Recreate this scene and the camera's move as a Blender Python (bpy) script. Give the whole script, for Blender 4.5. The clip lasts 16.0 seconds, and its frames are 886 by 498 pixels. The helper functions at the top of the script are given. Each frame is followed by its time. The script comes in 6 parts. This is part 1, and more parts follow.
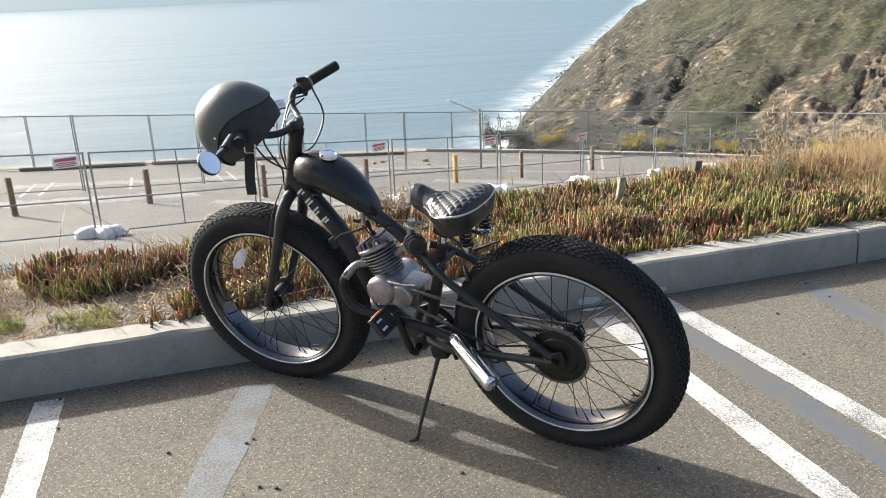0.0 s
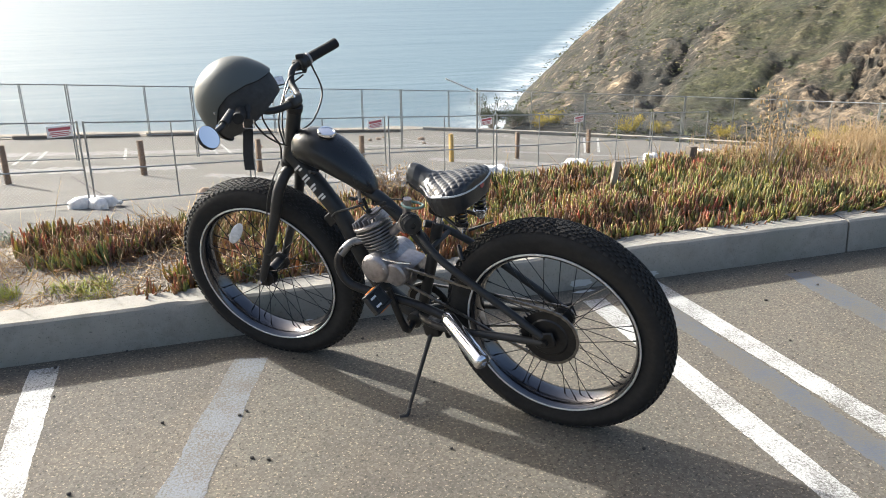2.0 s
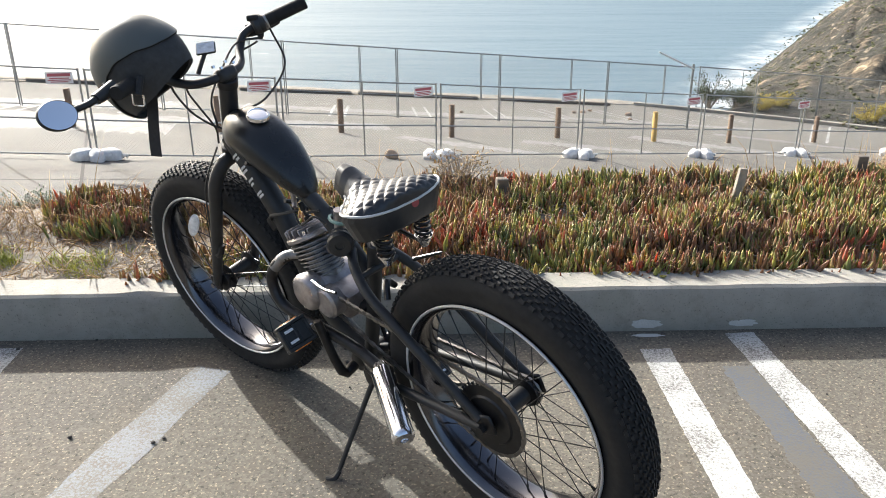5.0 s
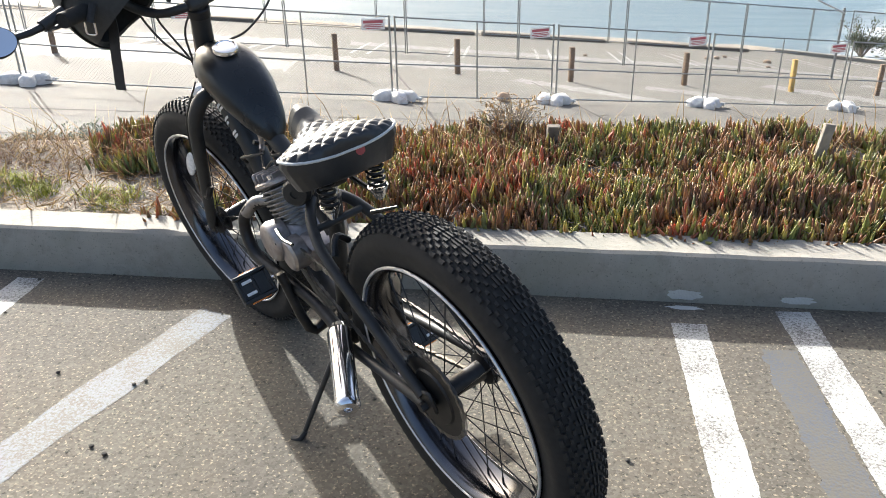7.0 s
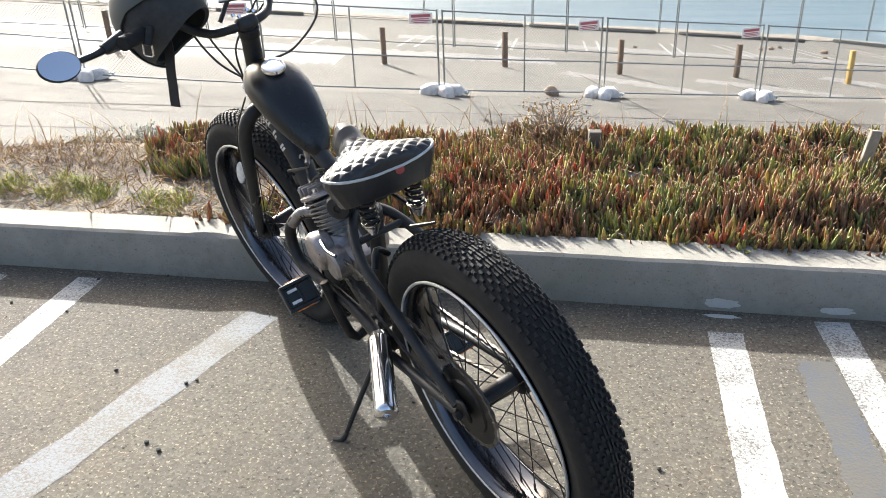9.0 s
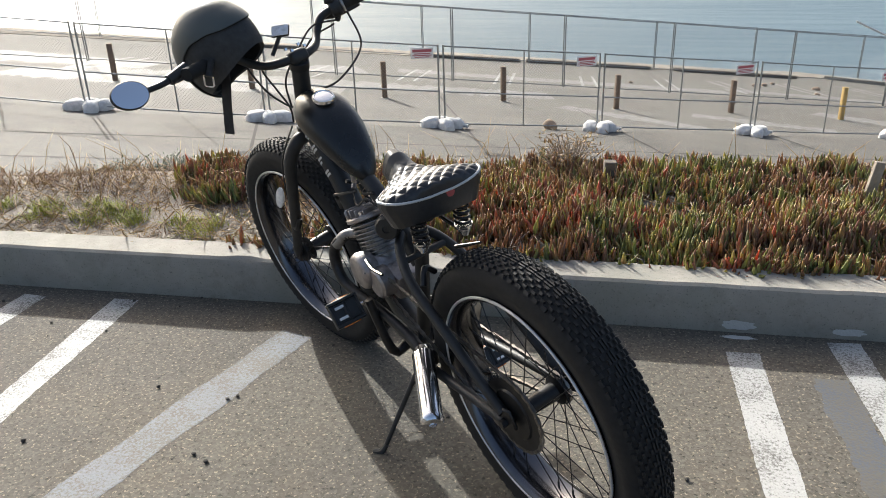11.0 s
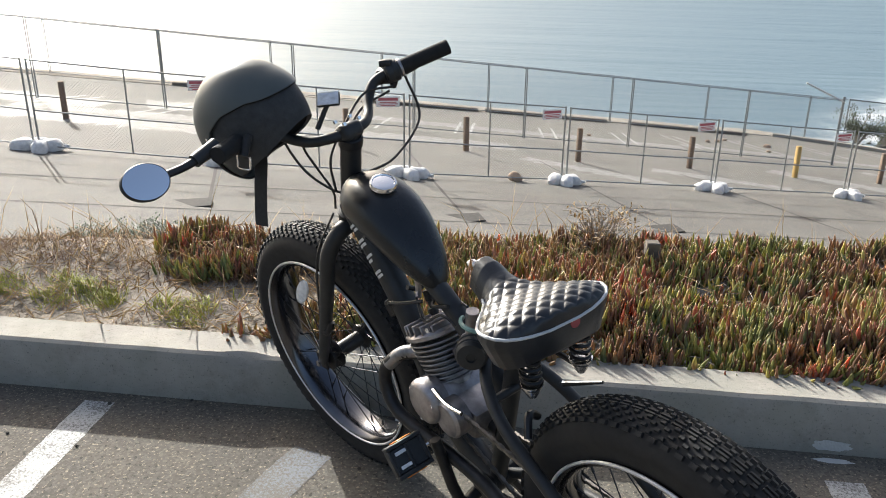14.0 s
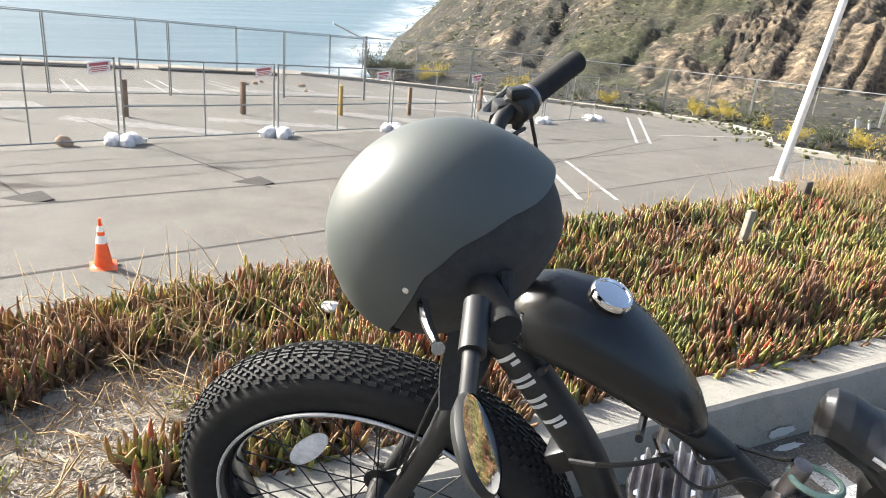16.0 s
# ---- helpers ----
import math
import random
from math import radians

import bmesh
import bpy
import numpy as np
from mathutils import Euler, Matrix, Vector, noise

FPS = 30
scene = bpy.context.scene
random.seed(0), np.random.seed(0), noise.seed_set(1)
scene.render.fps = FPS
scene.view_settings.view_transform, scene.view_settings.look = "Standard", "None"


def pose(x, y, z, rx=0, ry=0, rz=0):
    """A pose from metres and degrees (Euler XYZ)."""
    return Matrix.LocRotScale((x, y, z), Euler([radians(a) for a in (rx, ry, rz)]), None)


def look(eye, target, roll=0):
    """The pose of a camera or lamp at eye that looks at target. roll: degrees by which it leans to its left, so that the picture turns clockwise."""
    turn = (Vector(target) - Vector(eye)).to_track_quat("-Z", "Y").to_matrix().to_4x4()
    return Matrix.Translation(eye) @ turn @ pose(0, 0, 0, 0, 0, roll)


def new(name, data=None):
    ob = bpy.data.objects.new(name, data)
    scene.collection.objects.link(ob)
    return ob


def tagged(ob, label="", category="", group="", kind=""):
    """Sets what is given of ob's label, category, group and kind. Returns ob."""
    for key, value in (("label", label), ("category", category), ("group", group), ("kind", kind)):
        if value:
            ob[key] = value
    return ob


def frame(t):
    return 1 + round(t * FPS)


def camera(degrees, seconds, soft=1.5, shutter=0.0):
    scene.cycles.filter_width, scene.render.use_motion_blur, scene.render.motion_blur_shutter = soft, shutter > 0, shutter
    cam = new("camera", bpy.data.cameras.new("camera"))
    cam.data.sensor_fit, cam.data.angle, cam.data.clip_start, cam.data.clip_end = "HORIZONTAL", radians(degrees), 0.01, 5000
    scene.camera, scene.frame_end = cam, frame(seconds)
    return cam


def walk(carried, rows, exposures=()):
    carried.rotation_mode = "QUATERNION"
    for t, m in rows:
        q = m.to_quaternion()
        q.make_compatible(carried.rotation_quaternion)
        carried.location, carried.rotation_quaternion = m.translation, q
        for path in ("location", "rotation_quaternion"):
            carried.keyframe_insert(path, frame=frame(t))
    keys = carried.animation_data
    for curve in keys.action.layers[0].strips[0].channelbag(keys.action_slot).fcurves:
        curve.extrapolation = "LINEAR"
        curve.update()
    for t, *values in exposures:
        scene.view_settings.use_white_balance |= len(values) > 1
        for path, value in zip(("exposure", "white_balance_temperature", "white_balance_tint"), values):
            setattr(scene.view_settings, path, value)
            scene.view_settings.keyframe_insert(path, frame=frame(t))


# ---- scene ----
cam = camera(57.9, 16.0, soft=0.95)
PATH = [
    (0, (-0.621, -3.109, 1.431), (-0.152, -1.270, 0.799), -2.19),
    (0.5, (-0.622, -3.113, 1.434), (-0.155, -1.279, 0.786), -2.08),
    (1, (-0.625, -3.118, 1.438), (-0.159, -1.290, 0.774), -1.97),
    (1.5, (-0.628, -3.125, 1.444), (-0.158, -1.303, 0.768), -1.47),
    (2, (-0.631, -3.135, 1.442), (-0.152, -1.316, 0.760), -0.64),
    (2.5, (-0.636, -3.141, 1.439), (-0.144, -1.326, 0.757), 0.49),
    (3, (-0.553, -3.082, 1.412), (-0.107, -1.252, 0.738), 0.82),
    (3.5, (-0.405, -2.992, 1.393), (-0.039, -1.145, 0.719), 0.64),
    (6, (0.424, -2.388, 1.334), (0.174, -0.576, 0.525), -0.63),
    (6.5, (0.470, -2.363, 1.312), (0.171, -0.570, 0.479), -0.68),
    (7, (0.497, -2.362, 1.310), (0.170, -0.593, 0.438), -1.13),
    (7.5, (0.514, -2.371, 1.329), (0.154, -0.633, 0.408), -1.50),
    (8, (0.518, -2.376, 1.348), (0.131, -0.668, 0.383), -1.58),
    (8.5, (0.515, -2.375, 1.362), (0.108, -0.673, 0.395), -1.86),
    (9, (0.527, -2.394, 1.383), (0.088, -0.657, 0.494), -2.22),
    (11.5, (0.422, -2.555, 1.408), (-0.004, -0.779, 0.593), -1.75),
    (12, (0.414, -2.560, 1.404), (-0.002, -0.809, 0.534), -2.14),
    (12.5, (0.418, -2.508, 1.383), (-0.009, -0.762, 0.507), -2.32),
    (13, (0.456, -2.386, 1.405), (-0.029, -0.584, 0.687), -2.62),
    (13.5, (0.281, -2.298, 1.438), (-0.139, -0.473, 0.734), -0.24),
    (14, (0.057, -2.155, 1.396), (-0.259, -0.314, 0.682), 0.75),
    (14.5, (-0.172, -1.999, 1.425), (-0.303, -0.139, 0.703), 2.34),
    (15, (-0.482, -1.829, 1.436), (-0.338, 0.025, 0.701), 4.30),
    (15.5, (-0.711, -1.580, 1.415), (-0.255, 0.206, 0.639), 4.70),
    (16, (-0.957, -1.348, 1.379), (-0.166, 0.310, 0.587), 5.30),
]
walk(cam, [(t, look(eye, target, roll)) for t, eye, target, roll in PATH], [(t, s, 6400, 7) for t, s in ((0, 1.22), (3.7, 1.22), (6, 1.33), (9.2, 1.42), (11.3, 0.80), (12.0, 0.96), (12.5, 1.12), (13.0, 1.08), (13.25, 0.80), (13.5, 0.50), (14.0, 0.95), (14.6, 0.92), (15.2, 1.02), (15.5, 1.14), (16, 1.46))])

# ---- light ----
SUN_AZ, SUN_EL = 132.0, 26.3          # degrees, counter-clockwise from +x; height over the horizon
sun_way = Vector((math.cos(radians(SUN_AZ)) * math.cos(radians(SUN_EL)), math.sin(radians(SUN_AZ)) * math.cos(radians(SUN_EL)), math.sin(radians(SUN_EL))))
sun = new("sun", bpy.data.lights.new("sun", "SUN"))
sun.data.energy, sun.data.angle, sun.data.color = 4.3, radians(0.6), (1.0, 0.975, 0.935)
sun.matrix_world = Matrix.Translation((0, 0, 60)) @ sun_way.to_track_quat("Z", "Y").to_matrix().to_4x4()
world = bpy.data.worlds.new("world")
scene.world = world
world.use_nodes = True
wn = world.node_tree.nodes
wn.clear()
w_out, w_bg, w_sky = wn.new("ShaderNodeOutputWorld"), wn.new("ShaderNodeBackground"), wn.new("ShaderNodeTexSky")
w_sky.sky_type, w_sky.sun_disc = "NISHITA", False
w_sky.sun_elevation, w_sky.sun_rotation = radians(SUN_EL), radians(90 - SUN_AZ)
w_sky.air_density, w_sky.dust_density, w_sky.ozone_density = 0.8, 6.0, 0.7
w_bg.inputs["Strength"].default_value = 0.13
world.node_tree.links.new(w_sky.outputs[0], w_bg.inputs[0])
world.node_tree.links.new(w_bg.outputs[0], w_out.inputs[0])


# ---- materials ----
class Mat:
    """A principled material, with its nodes at hand."""

    def __init__(self, name, colour=(0.5, 0.5, 0.5), rough=0.6, metal=0.0):
        self.m = bpy.data.materials.new(name)
        self.m.use_nodes = True
        self.n, self.l = self.m.node_tree.nodes, self.m.node_tree.links
        self.p = self.n["Principled BSDF"]
        self.p.inputs["Base Color"].default_value = (*colour, 1)
        self.p.inputs["Roughness"].default_value = rough
        self.p.inputs["Metallic"].default_value = metal
        self.bumps = None

    def add(self, kind, **inputs):
        node = self.n.new(kind)
        for key, value in inputs.items():
            node.inputs[key.replace("_", " ")].default_value = value
        return node

    def link(self, a, b):
        self.l.new(a, b)

    def where(self, scale=(1, 1, 1), world_space=False):
        src = self.n.new("ShaderNodeNewGeometry").outputs["Position"] if world_space else self.n.new("ShaderNodeTexCoord").outputs["Object"]
        mp = self.n.new("ShaderNodeMapping")
        mp.inputs["Scale"].default_value = scale
        self.link(src, mp.inputs["Vector"])
        return mp.outputs["Vector"]

    def noise(self, scale, detail=4, rough=0.6, where=None):
        node = self.add("ShaderNodeTexNoise", Scale=scale, Detail=detail, Roughness=rough)
        self.link(where if where is not None else self.where(), node.inputs["Vector"])
        return node.outputs["Fac"]

    def voronoi(self, scale, where=None, feature="F1"):
        node = self.n.new("ShaderNodeTexVoronoi")
        node.feature = feature
        node.inputs["Scale"].default_value = scale
        self.link(where if where is not None else self.where(), node.inputs["Vector"])
        return node

    def ramp(self, fac, stops, smooth=False):
        node = self.n.new("ShaderNodeValToRGB")
        e = node.color_ramp.elements
        while len(e) < len(stops):
            e.new(0.5)
        for el, (at, c) in zip(e, stops):
            el.position = at
            el.color = (*c, 1) if hasattr(c, "__len__") else (c, c, c, 1)
        if smooth:
            node.color_ramp.interpolation = "EASE"
        self.link(fac, node.inputs["Fac"])
        return node.outputs["Color"]

    def mix(self, fac, a, b, blend="MIX"):
        node = self.n.new("ShaderNodeMix")
        node.data_type, node.blend_type = "RGBA", blend
        for sock, v in ((node.inputs[0], fac), (node.inputs[6], a), (node.inputs[7], b)):
            if hasattr(v, "links"):
                self.link(v, sock)
            elif hasattr(v, "__len__"):
                sock.default_value = (*v, 1)
            else:
                sock.default_value = v
        return node.outputs[2]

    def math(self, op, a, b=0.0, clamp=False):
        node = self.n.new("ShaderNodeMath")
        node.operation, node.use_clamp = op, clamp
        for sock, v in zip(node.inputs, (a, b)):
            if hasattr(v, "links"):
                self.link(v, sock)
            else:
                sock.default_value = v
        return node.outputs[0]

    def colour(self, sock):
        self.link(sock, self.p.inputs["Base Color"])
        return self

    def rough(self, sock):
        self.link(sock, self.p.inputs["Roughness"])
        return self

    def bump(self, height, strength=0.3, distance=0.01):
        node = self.add("ShaderNodeBump", Strength=strength, Distance=distance)
        self.link(height, node.inputs["Height"])
        if self.bumps is not None:
            self.link(self.bumps, node.inputs["Normal"])
        self.bumps = node.outputs["Normal"]
        self.link(self.bumps, self.p.inputs["Normal"])
        return self


def plain(name, colour, rough=0.5, metal=0.0, vary=0.15, scale=30.0, bump=0.0):
    """A surface of one colour with slight grain and wear."""
    k = Mat(name, colour, rough, metal)
    n1 = k.noise(scale, 5)
    lo, hi = tuple(c * (1 - vary) for c in colour), tuple(min(1, c * (1 + vary)) for c in colour)
    k.colour(k.ramp(n1, [(0.3, lo), (0.7, hi)]))
    k.rough(k.math("ADD", k.math("MULTIPLY", k.noise(scale * 0.3, 3), 0.25), max(0.02, rough - 0.125), True))
    if bump:
        k.bump(k.noise(scale * 4, 3), bump, 0.002)
    return k.m


def asphalt_material(name, dark, light, brown):
    k = Mat(name, light, 0.9)
    at = k.where(world_space=True)
    stones = k.voronoi(130, at)
    grit = k.ramp(stones.outputs["Color"], [(0.12, 0.55), (0.5, 0.95), (0.92, 1.7)])
    base = k.mix(k.ramp(k.noise(0.9, 5, 0.65, at), [(0.35, 0.0), (0.65, 1.0)]), dark, light)
    base = k.mix(k.ramp(k.noise(3.1, 6, 0.7, at), [(0.45, 0.0), (0.75, 0.7)]), base, brown)
    base = k.mix(k.ramp(k.noise(0.55, 4, 0.6, at), [(0.48, 0.0), (0.60, 0.22)]), base, tuple(c * v for c, v in zip(light, (0.92, 1.0, 0.96))))
    base = k.mix(0.5, base, grit, "MULTIPLY")
    specks = k.ramp(k.noise(105, 2, 0.5, at), [(0.615, 0.0), (0.66, 1.0)])
    base = k.mix(k.math("MULTIPLY", specks, 0.60), base, (0.38, 0.315, 0.225))
    base = k.mix(k.math("MULTIPLY", k.ramp(k.noise(62, 3, 0.55, at), [(0.345, 1.0), (0.395, 0.0)]), 0.8), base, (0.035, 0.032, 0.028))
    k.colour(base)
    k.bump(stones.outputs["Distance"], 0.30, 0.003)
    pits = k.ramp(k.noise(62, 3, 0.55, at), [(0.33, 0.0), (0.40, 1.0)])
    k.bump(pits, 0.5, 0.005)
    k.bump(k.noise(22, 5, 0.7, at), 0.22, 0.006)
    return k.m


def worn_paint(name, colour, under, cover):
    """Road paint that has flaked away in places: cover is the share that is left."""
    k = Mat(name, colour, 0.75)
    at = k.where(world_space=True)
    flake = k.math("ADD", k.math("MULTIPLY", k.noise(110, 6, 0.8, at), 0.60), k.math("MULTIPLY", k.noise(5, 6, 0.75, at), 0.40))
    left = k.ramp(flake, [(cover - 0.045, 1.0), (cover + 0.045, 0.0)])
    tone = k.mix(k.noise(20, 5, 0.7, at), tuple(c * 0.74 for c in colour), colour)
    k.colour(k.mix(left, under, tone))
    k.bump(k.voronoi(130, at).outputs["Distance"], 0.4, 0.003)
    return k.m


def concrete_material():
    k = Mat("kerb_concrete", (0.42, 0.40, 0.36), 0.9)
    at = k.where(world_space=True)
    base = k.mix(k.ramp(k.noise(2.2, 6, 0.7, at), [(0.3, 0.0), (0.7, 1.0)]), (0.25, 0.235, 0.205), (0.37, 0.345, 0.30))
    base = k.mix(k.ramp(k.noise(11, 6, 0.75, at), [(0.52, 0.0), (0.75, 0.7)]), base, (0.19, 0.175, 0.15))
    base = k.mix(k.ramp(k.noise(4.5, 3, 0.55, at), [(0.48, 0.0), (0.62, 0.45)]), base, (0.225, 0.225, 0.185))
    pits = k.ramp(k.noise(140, 3, 0.6, at), [(0.30, 0.6), (0.40, 1.0)])
    k.colour(k.mix(1.0, base, pits, "MULTIPLY"))
    k.bump(k.noise(60, 6, 0.7, at), 0.3, 0.004)
    k.bump(k.noise(8, 4, 0.6, at), 0.25, 0.01)
    return k.m


def leaf_material(name, stops, rough=0.45, through_light=0.35, red=0.35):
    """Leaves whose colour differs from one to the next, and by patches."""
    k = Mat(name, (0.1, 0.12, 0.05), rough)
    geo = k.n.new("ShaderNodeNewGeometry")
    at = k.where(world_space=True)
    f = k.math("ADD", k.math("MULTIPLY", geo.outputs["Random Per Island"], 0.45), k.math("MULTIPLY", k.noise(1.9, 3, 0.5, at), 0.80))
    f = k.math("ADD", f, k.math("MULTIPLY", k.noise(13.0, 1, 0.5, at), 0.60))
    f = k.math("SUBTRACT", f, 0.45)
    c = k.ramp(f, stops)
    tip = k.n.new("ShaderNodeAttribute")
    tip.attribute_name = "tip"
    c = k.mix(k.math("MULTIPLY", tip.outputs["Fac"], red), c, (0.40, 0.15, 0.09))
    k.colour(k.mix(0.35, c, k.ramp(k.noise(70, 2, 0.5, at), [(0.3, 0.6), (0.7, 1.25)]), "MULTIPLY"))
    # light shines through the leaves
    thin = k.n.new("ShaderNodeBsdfTranslucent")
    lit = k.mix(1.0, k.p.inputs["Base Color"].links[0].from_socket, (1.35, 1.35, 0.9), "MULTIPLY")
    k.link(lit, thin.inputs["Color"])
    both = k.n.new("ShaderNodeMixShader")
    both.inputs[0].default_value = through_light
    k.link(k.p.outputs[0], both.inputs[1])
    k.link(thin.outputs[0], both.inputs[2])
    k.link(both.outputs[0], k.n["Material Output"].inputs["Surface"])
    return k.m


M_ASPHALT = asphalt_material("upper_asphalt", (0.080, 0.072, 0.060), (0.116, 0.104, 0.084), (0.134, 0.112, 0.082))
M_LOT = asphalt_material("lower_asphalt", (0.092, 0.087, 0.079), (0.134, 0.127, 0.115), (0.136, 0.121, 0.101))
M_WHITE_LINE = worn_paint("white_line_paint", (0.50, 0.498, 0.48), (0.125, 0.118, 0.106), 0.522)
M_DAB = worn_paint("white_dab_paint", (0.58, 0.58, 0.56), (0.20, 0.19, 0.17), 0.62)
M_FADED_LINE = worn_paint("faded_line_paint", (0.155, 0.170, 0.196), (0.092, 0.084, 0.070), 0.495)
M_BLUE_LINE = worn_paint("blue_line_paint", (0.094, 0.109, 0.134), (0.108, 0.100, 0.086), 0.50)
M_LOT_LINE = worn_paint("lot_line_paint", (0.60, 0.60, 0.58), (0.150, 0.146, 0.137), 0.49)
M_LOT_PALE = worn_paint("lot_pale_patch", (0.36, 0.355, 0.34), (0.148, 0.142, 0.132), 0.462)
M_CONCRETE = concrete_material()
M_SEAM = plain("dark_joint", (0.05, 0.045, 0.04), 0.95, 0, 0.3, 20)


def soil_material():
    k = Mat("sandy_soil", (0.3, 0.24, 0.17), 0.95)
    at = k.where(world_space=True)
    c = k.mix(k.ramp(k.noise(3.5, 6, 0.7, at), [(0.35, 0.0), (0.65, 1.0)]), (0.23, 0.19, 0.145), (0.43, 0.38, 0.31))
    c = k.mix(k.ramp(k.noise(45, 5, 0.7, at), [(0.5, 0.0), (0.7, 0.5)]), c, (0.12, 0.10, 0.07))
    k.colour(c)
    k.bump(k.noise(28, 6, 0.75, at), 0.7, 0.02)
    return k.m


def hill_material():
    k = Mat("coastal_scrub_slope", (0.1, 0.1, 0.06), 0.95)
    at = k.where(world_space=True)
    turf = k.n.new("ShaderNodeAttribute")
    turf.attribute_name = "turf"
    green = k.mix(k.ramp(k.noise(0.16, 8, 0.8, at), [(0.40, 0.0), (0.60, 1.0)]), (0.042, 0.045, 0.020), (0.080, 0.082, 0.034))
    # grey scrub, with the shade of the hill's left face darkened into its colour
    shaded_scrub = k.mix(k.ramp(k.noise(0.4, 7, 0.75, at), [(0.40, 0.0), (0.60, 1.0)]), (0.032, 0.033, 0.026), (0.062, 0.058, 0.042))
    c = k.mix(turf.outputs["Fac"], shaded_scrub, green)
    brown = k.mix(k.noise(0.5, 6, 0.7, at), (0.070, 0.055, 0.038), (0.135, 0.105, 0.068))
    c = k.mix(k.ramp(k.noise(0.09, 7, 0.75, at), [(0.52, 0.0), (0.66, 0.70)]), c, brown)
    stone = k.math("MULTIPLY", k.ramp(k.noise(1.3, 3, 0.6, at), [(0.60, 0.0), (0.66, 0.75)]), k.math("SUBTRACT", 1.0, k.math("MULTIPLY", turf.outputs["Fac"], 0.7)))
    c = k.mix(stone, c, (0.30, 0.245, 0.175))
    bare = k.n.new("ShaderNodeAttribute")
    bare.attribute_name = "bare"
    rock = k.mix(k.ramp(k.noise(0.8, 7, 0.75, at), [(0.35, 0.0), (0.65, 1.0)]), (0.20, 0.145, 0.092), (0.46, 0.35, 0.23))
    broken = k.math("MULTIPLY", bare.outputs["Fac"], k.ramp(k.noise(0.55, 8, 0.78, at), [(0.40, 0.15), (0.56, 1.0)]))
    c = k.mix(broken, c, rock)
    c = k.mix(0.9, c, k.ramp(k.noise(1.1, 8, 0.8, at), [(0.34, 0.35), (0.66, 1.5)]), "MULTIPLY")
    c = k.mix(0.8, c, k.ramp(k.noise(2.6, 4, 0.7, at), [(0.36, 0.4), (0.52, 1.0), (0.68, 1.7)]), "MULTIPLY")
    k.colour(c)
    k.bump(k.noise(0.7, 8, 0.8, at), 1.0, 1.0)
    return k.m


def sea_material():
    k = Mat("sea_water", (0.045, 0.085, 0.105), 0.22)
    at = k.where(world_space=True)
    swell = k.where((0.004, 0.02, 1.0), True)
    k.p.inputs["IOR"].default_value = 1.33
    tone = k.mix(k.noise(1.0, 5, 0.6, swell), (0.095, 0.148, 0.182), (0.135, 0.192, 0.228))
    # foam where the swell breaks over the shallow water along the shore
    sep = k.n.new("ShaderNodeSeparateXYZ")
    k.link(k.n.new("ShaderNodeNewGeometry").outputs["Position"], sep.inputs[0])
    shore = k.math("SUBTRACT", k.math("MULTIPLY", sep.outputs[0], 1.0), k.math("MULTIPLY", sep.outputs[1], SHORE_LEAN))
    near = k.ramp(k.math("DIVIDE", k.math("ADD", shore, 100.0), 60.0), [(0.05, 0.0), (0.55, 0.85)])
    lace = k.noise(1.0, 8, 0.72, k.where((0.06, 0.05, 1.0), True))
    foam = k.math("MULTIPLY", near, k.ramp(lace, [(0.42, 0.0), (0.62, 1.0)]))
    caps = k.ramp(k.noise(1.0, 6, 0.7, k.where((0.014, 0.055, 1.0), True)), [(0.66, 0.0), (0.72, 1.0)])
    zone = k.ramp(k.math("DIVIDE", sep.outputs[1], 900.0), [(0.40, 1.0), (0.62, 0.0)])
    foam = k.math("ADD", foam, k.math("MULTIPLY", caps, zone), True)
    k.colour(k.mix(foam, tone, (0.80, 0.82, 0.82)))
    k.rough(k.ramp(foam, [(0.0, 0.40), (1.0, 0.9)]))
    k.p.inputs["Specular IOR Level"].default_value = 0.22
    k.bump(k.noise(1.0, 7, 0.7, k.where((0.06, 0.20, 1.0), True)), 0.45, 1.0)
    k.bump(k.noise(1.0, 3, 0.6, swell), 0.5, 6.0)
    return k.m


SHORE_LEAN = 0.58
M_SOIL, M_HILL, M_SEA = soil_material(), hill_material(), sea_material()
ICE_STOPS = [(0.0, (0.105, 0.130, 0.075)), (0.22, (0.170, 0.215, 0.085)), (0.40, (0.270, 0.310, 0.095)), (0.50, (0.430, 0.400, 0.120)), (0.57, (0.360, 0.250, 0.120)), (0.68, (0.300, 0.165, 0.110)), (0.80, (0.430, 0.140, 0.090)), (0.92, (0.760, 0.190, 0.080))]
M_ICE = leaf_material("ice_plant_leaf", ICE_STOPS, 0.48, 0.34, 0.26)
M_RED_ICE = leaf_material("red_ice_plant_leaf", [(0.0, (0.120, 0.105, 0.080)), (0.3, (0.220, 0.135, 0.095)), (0.5, (0.310, 0.200, 0.115)), (0.62, (0.260, 0.240, 0.105)), (0.8, (0.400, 0.140, 0.090)), (1.0, (0.620, 0.210, 0.110))], 0.50, 0.40, 0.30)
M_STRAW = leaf_material("dry_grass_blade", [(0.0, (0.25, 0.155, 0.08)), (0.5, (0.42, 0.295, 0.155)), (1.0, (0.60, 0.47, 0.30))], 0.7, 0.3, 0.0)
M_HERB = leaf_material("withered_herb", [(0.0, (0.13, 0.070, 0.045)), (0.5, (0.27, 0.165, 0.105)), (1.0, (0.46, 0.35, 0.24))], 0.75, 0.25, 0.0)
M_SILVER = leaf_material("silvery_leaf", [(0.0, (0.12, 0.145, 0.11)), (0.5, (0.22, 0.26, 0.20)), (1.0, (0.34, 0.36, 0.29))], 0.7, 0.25, 0.0)
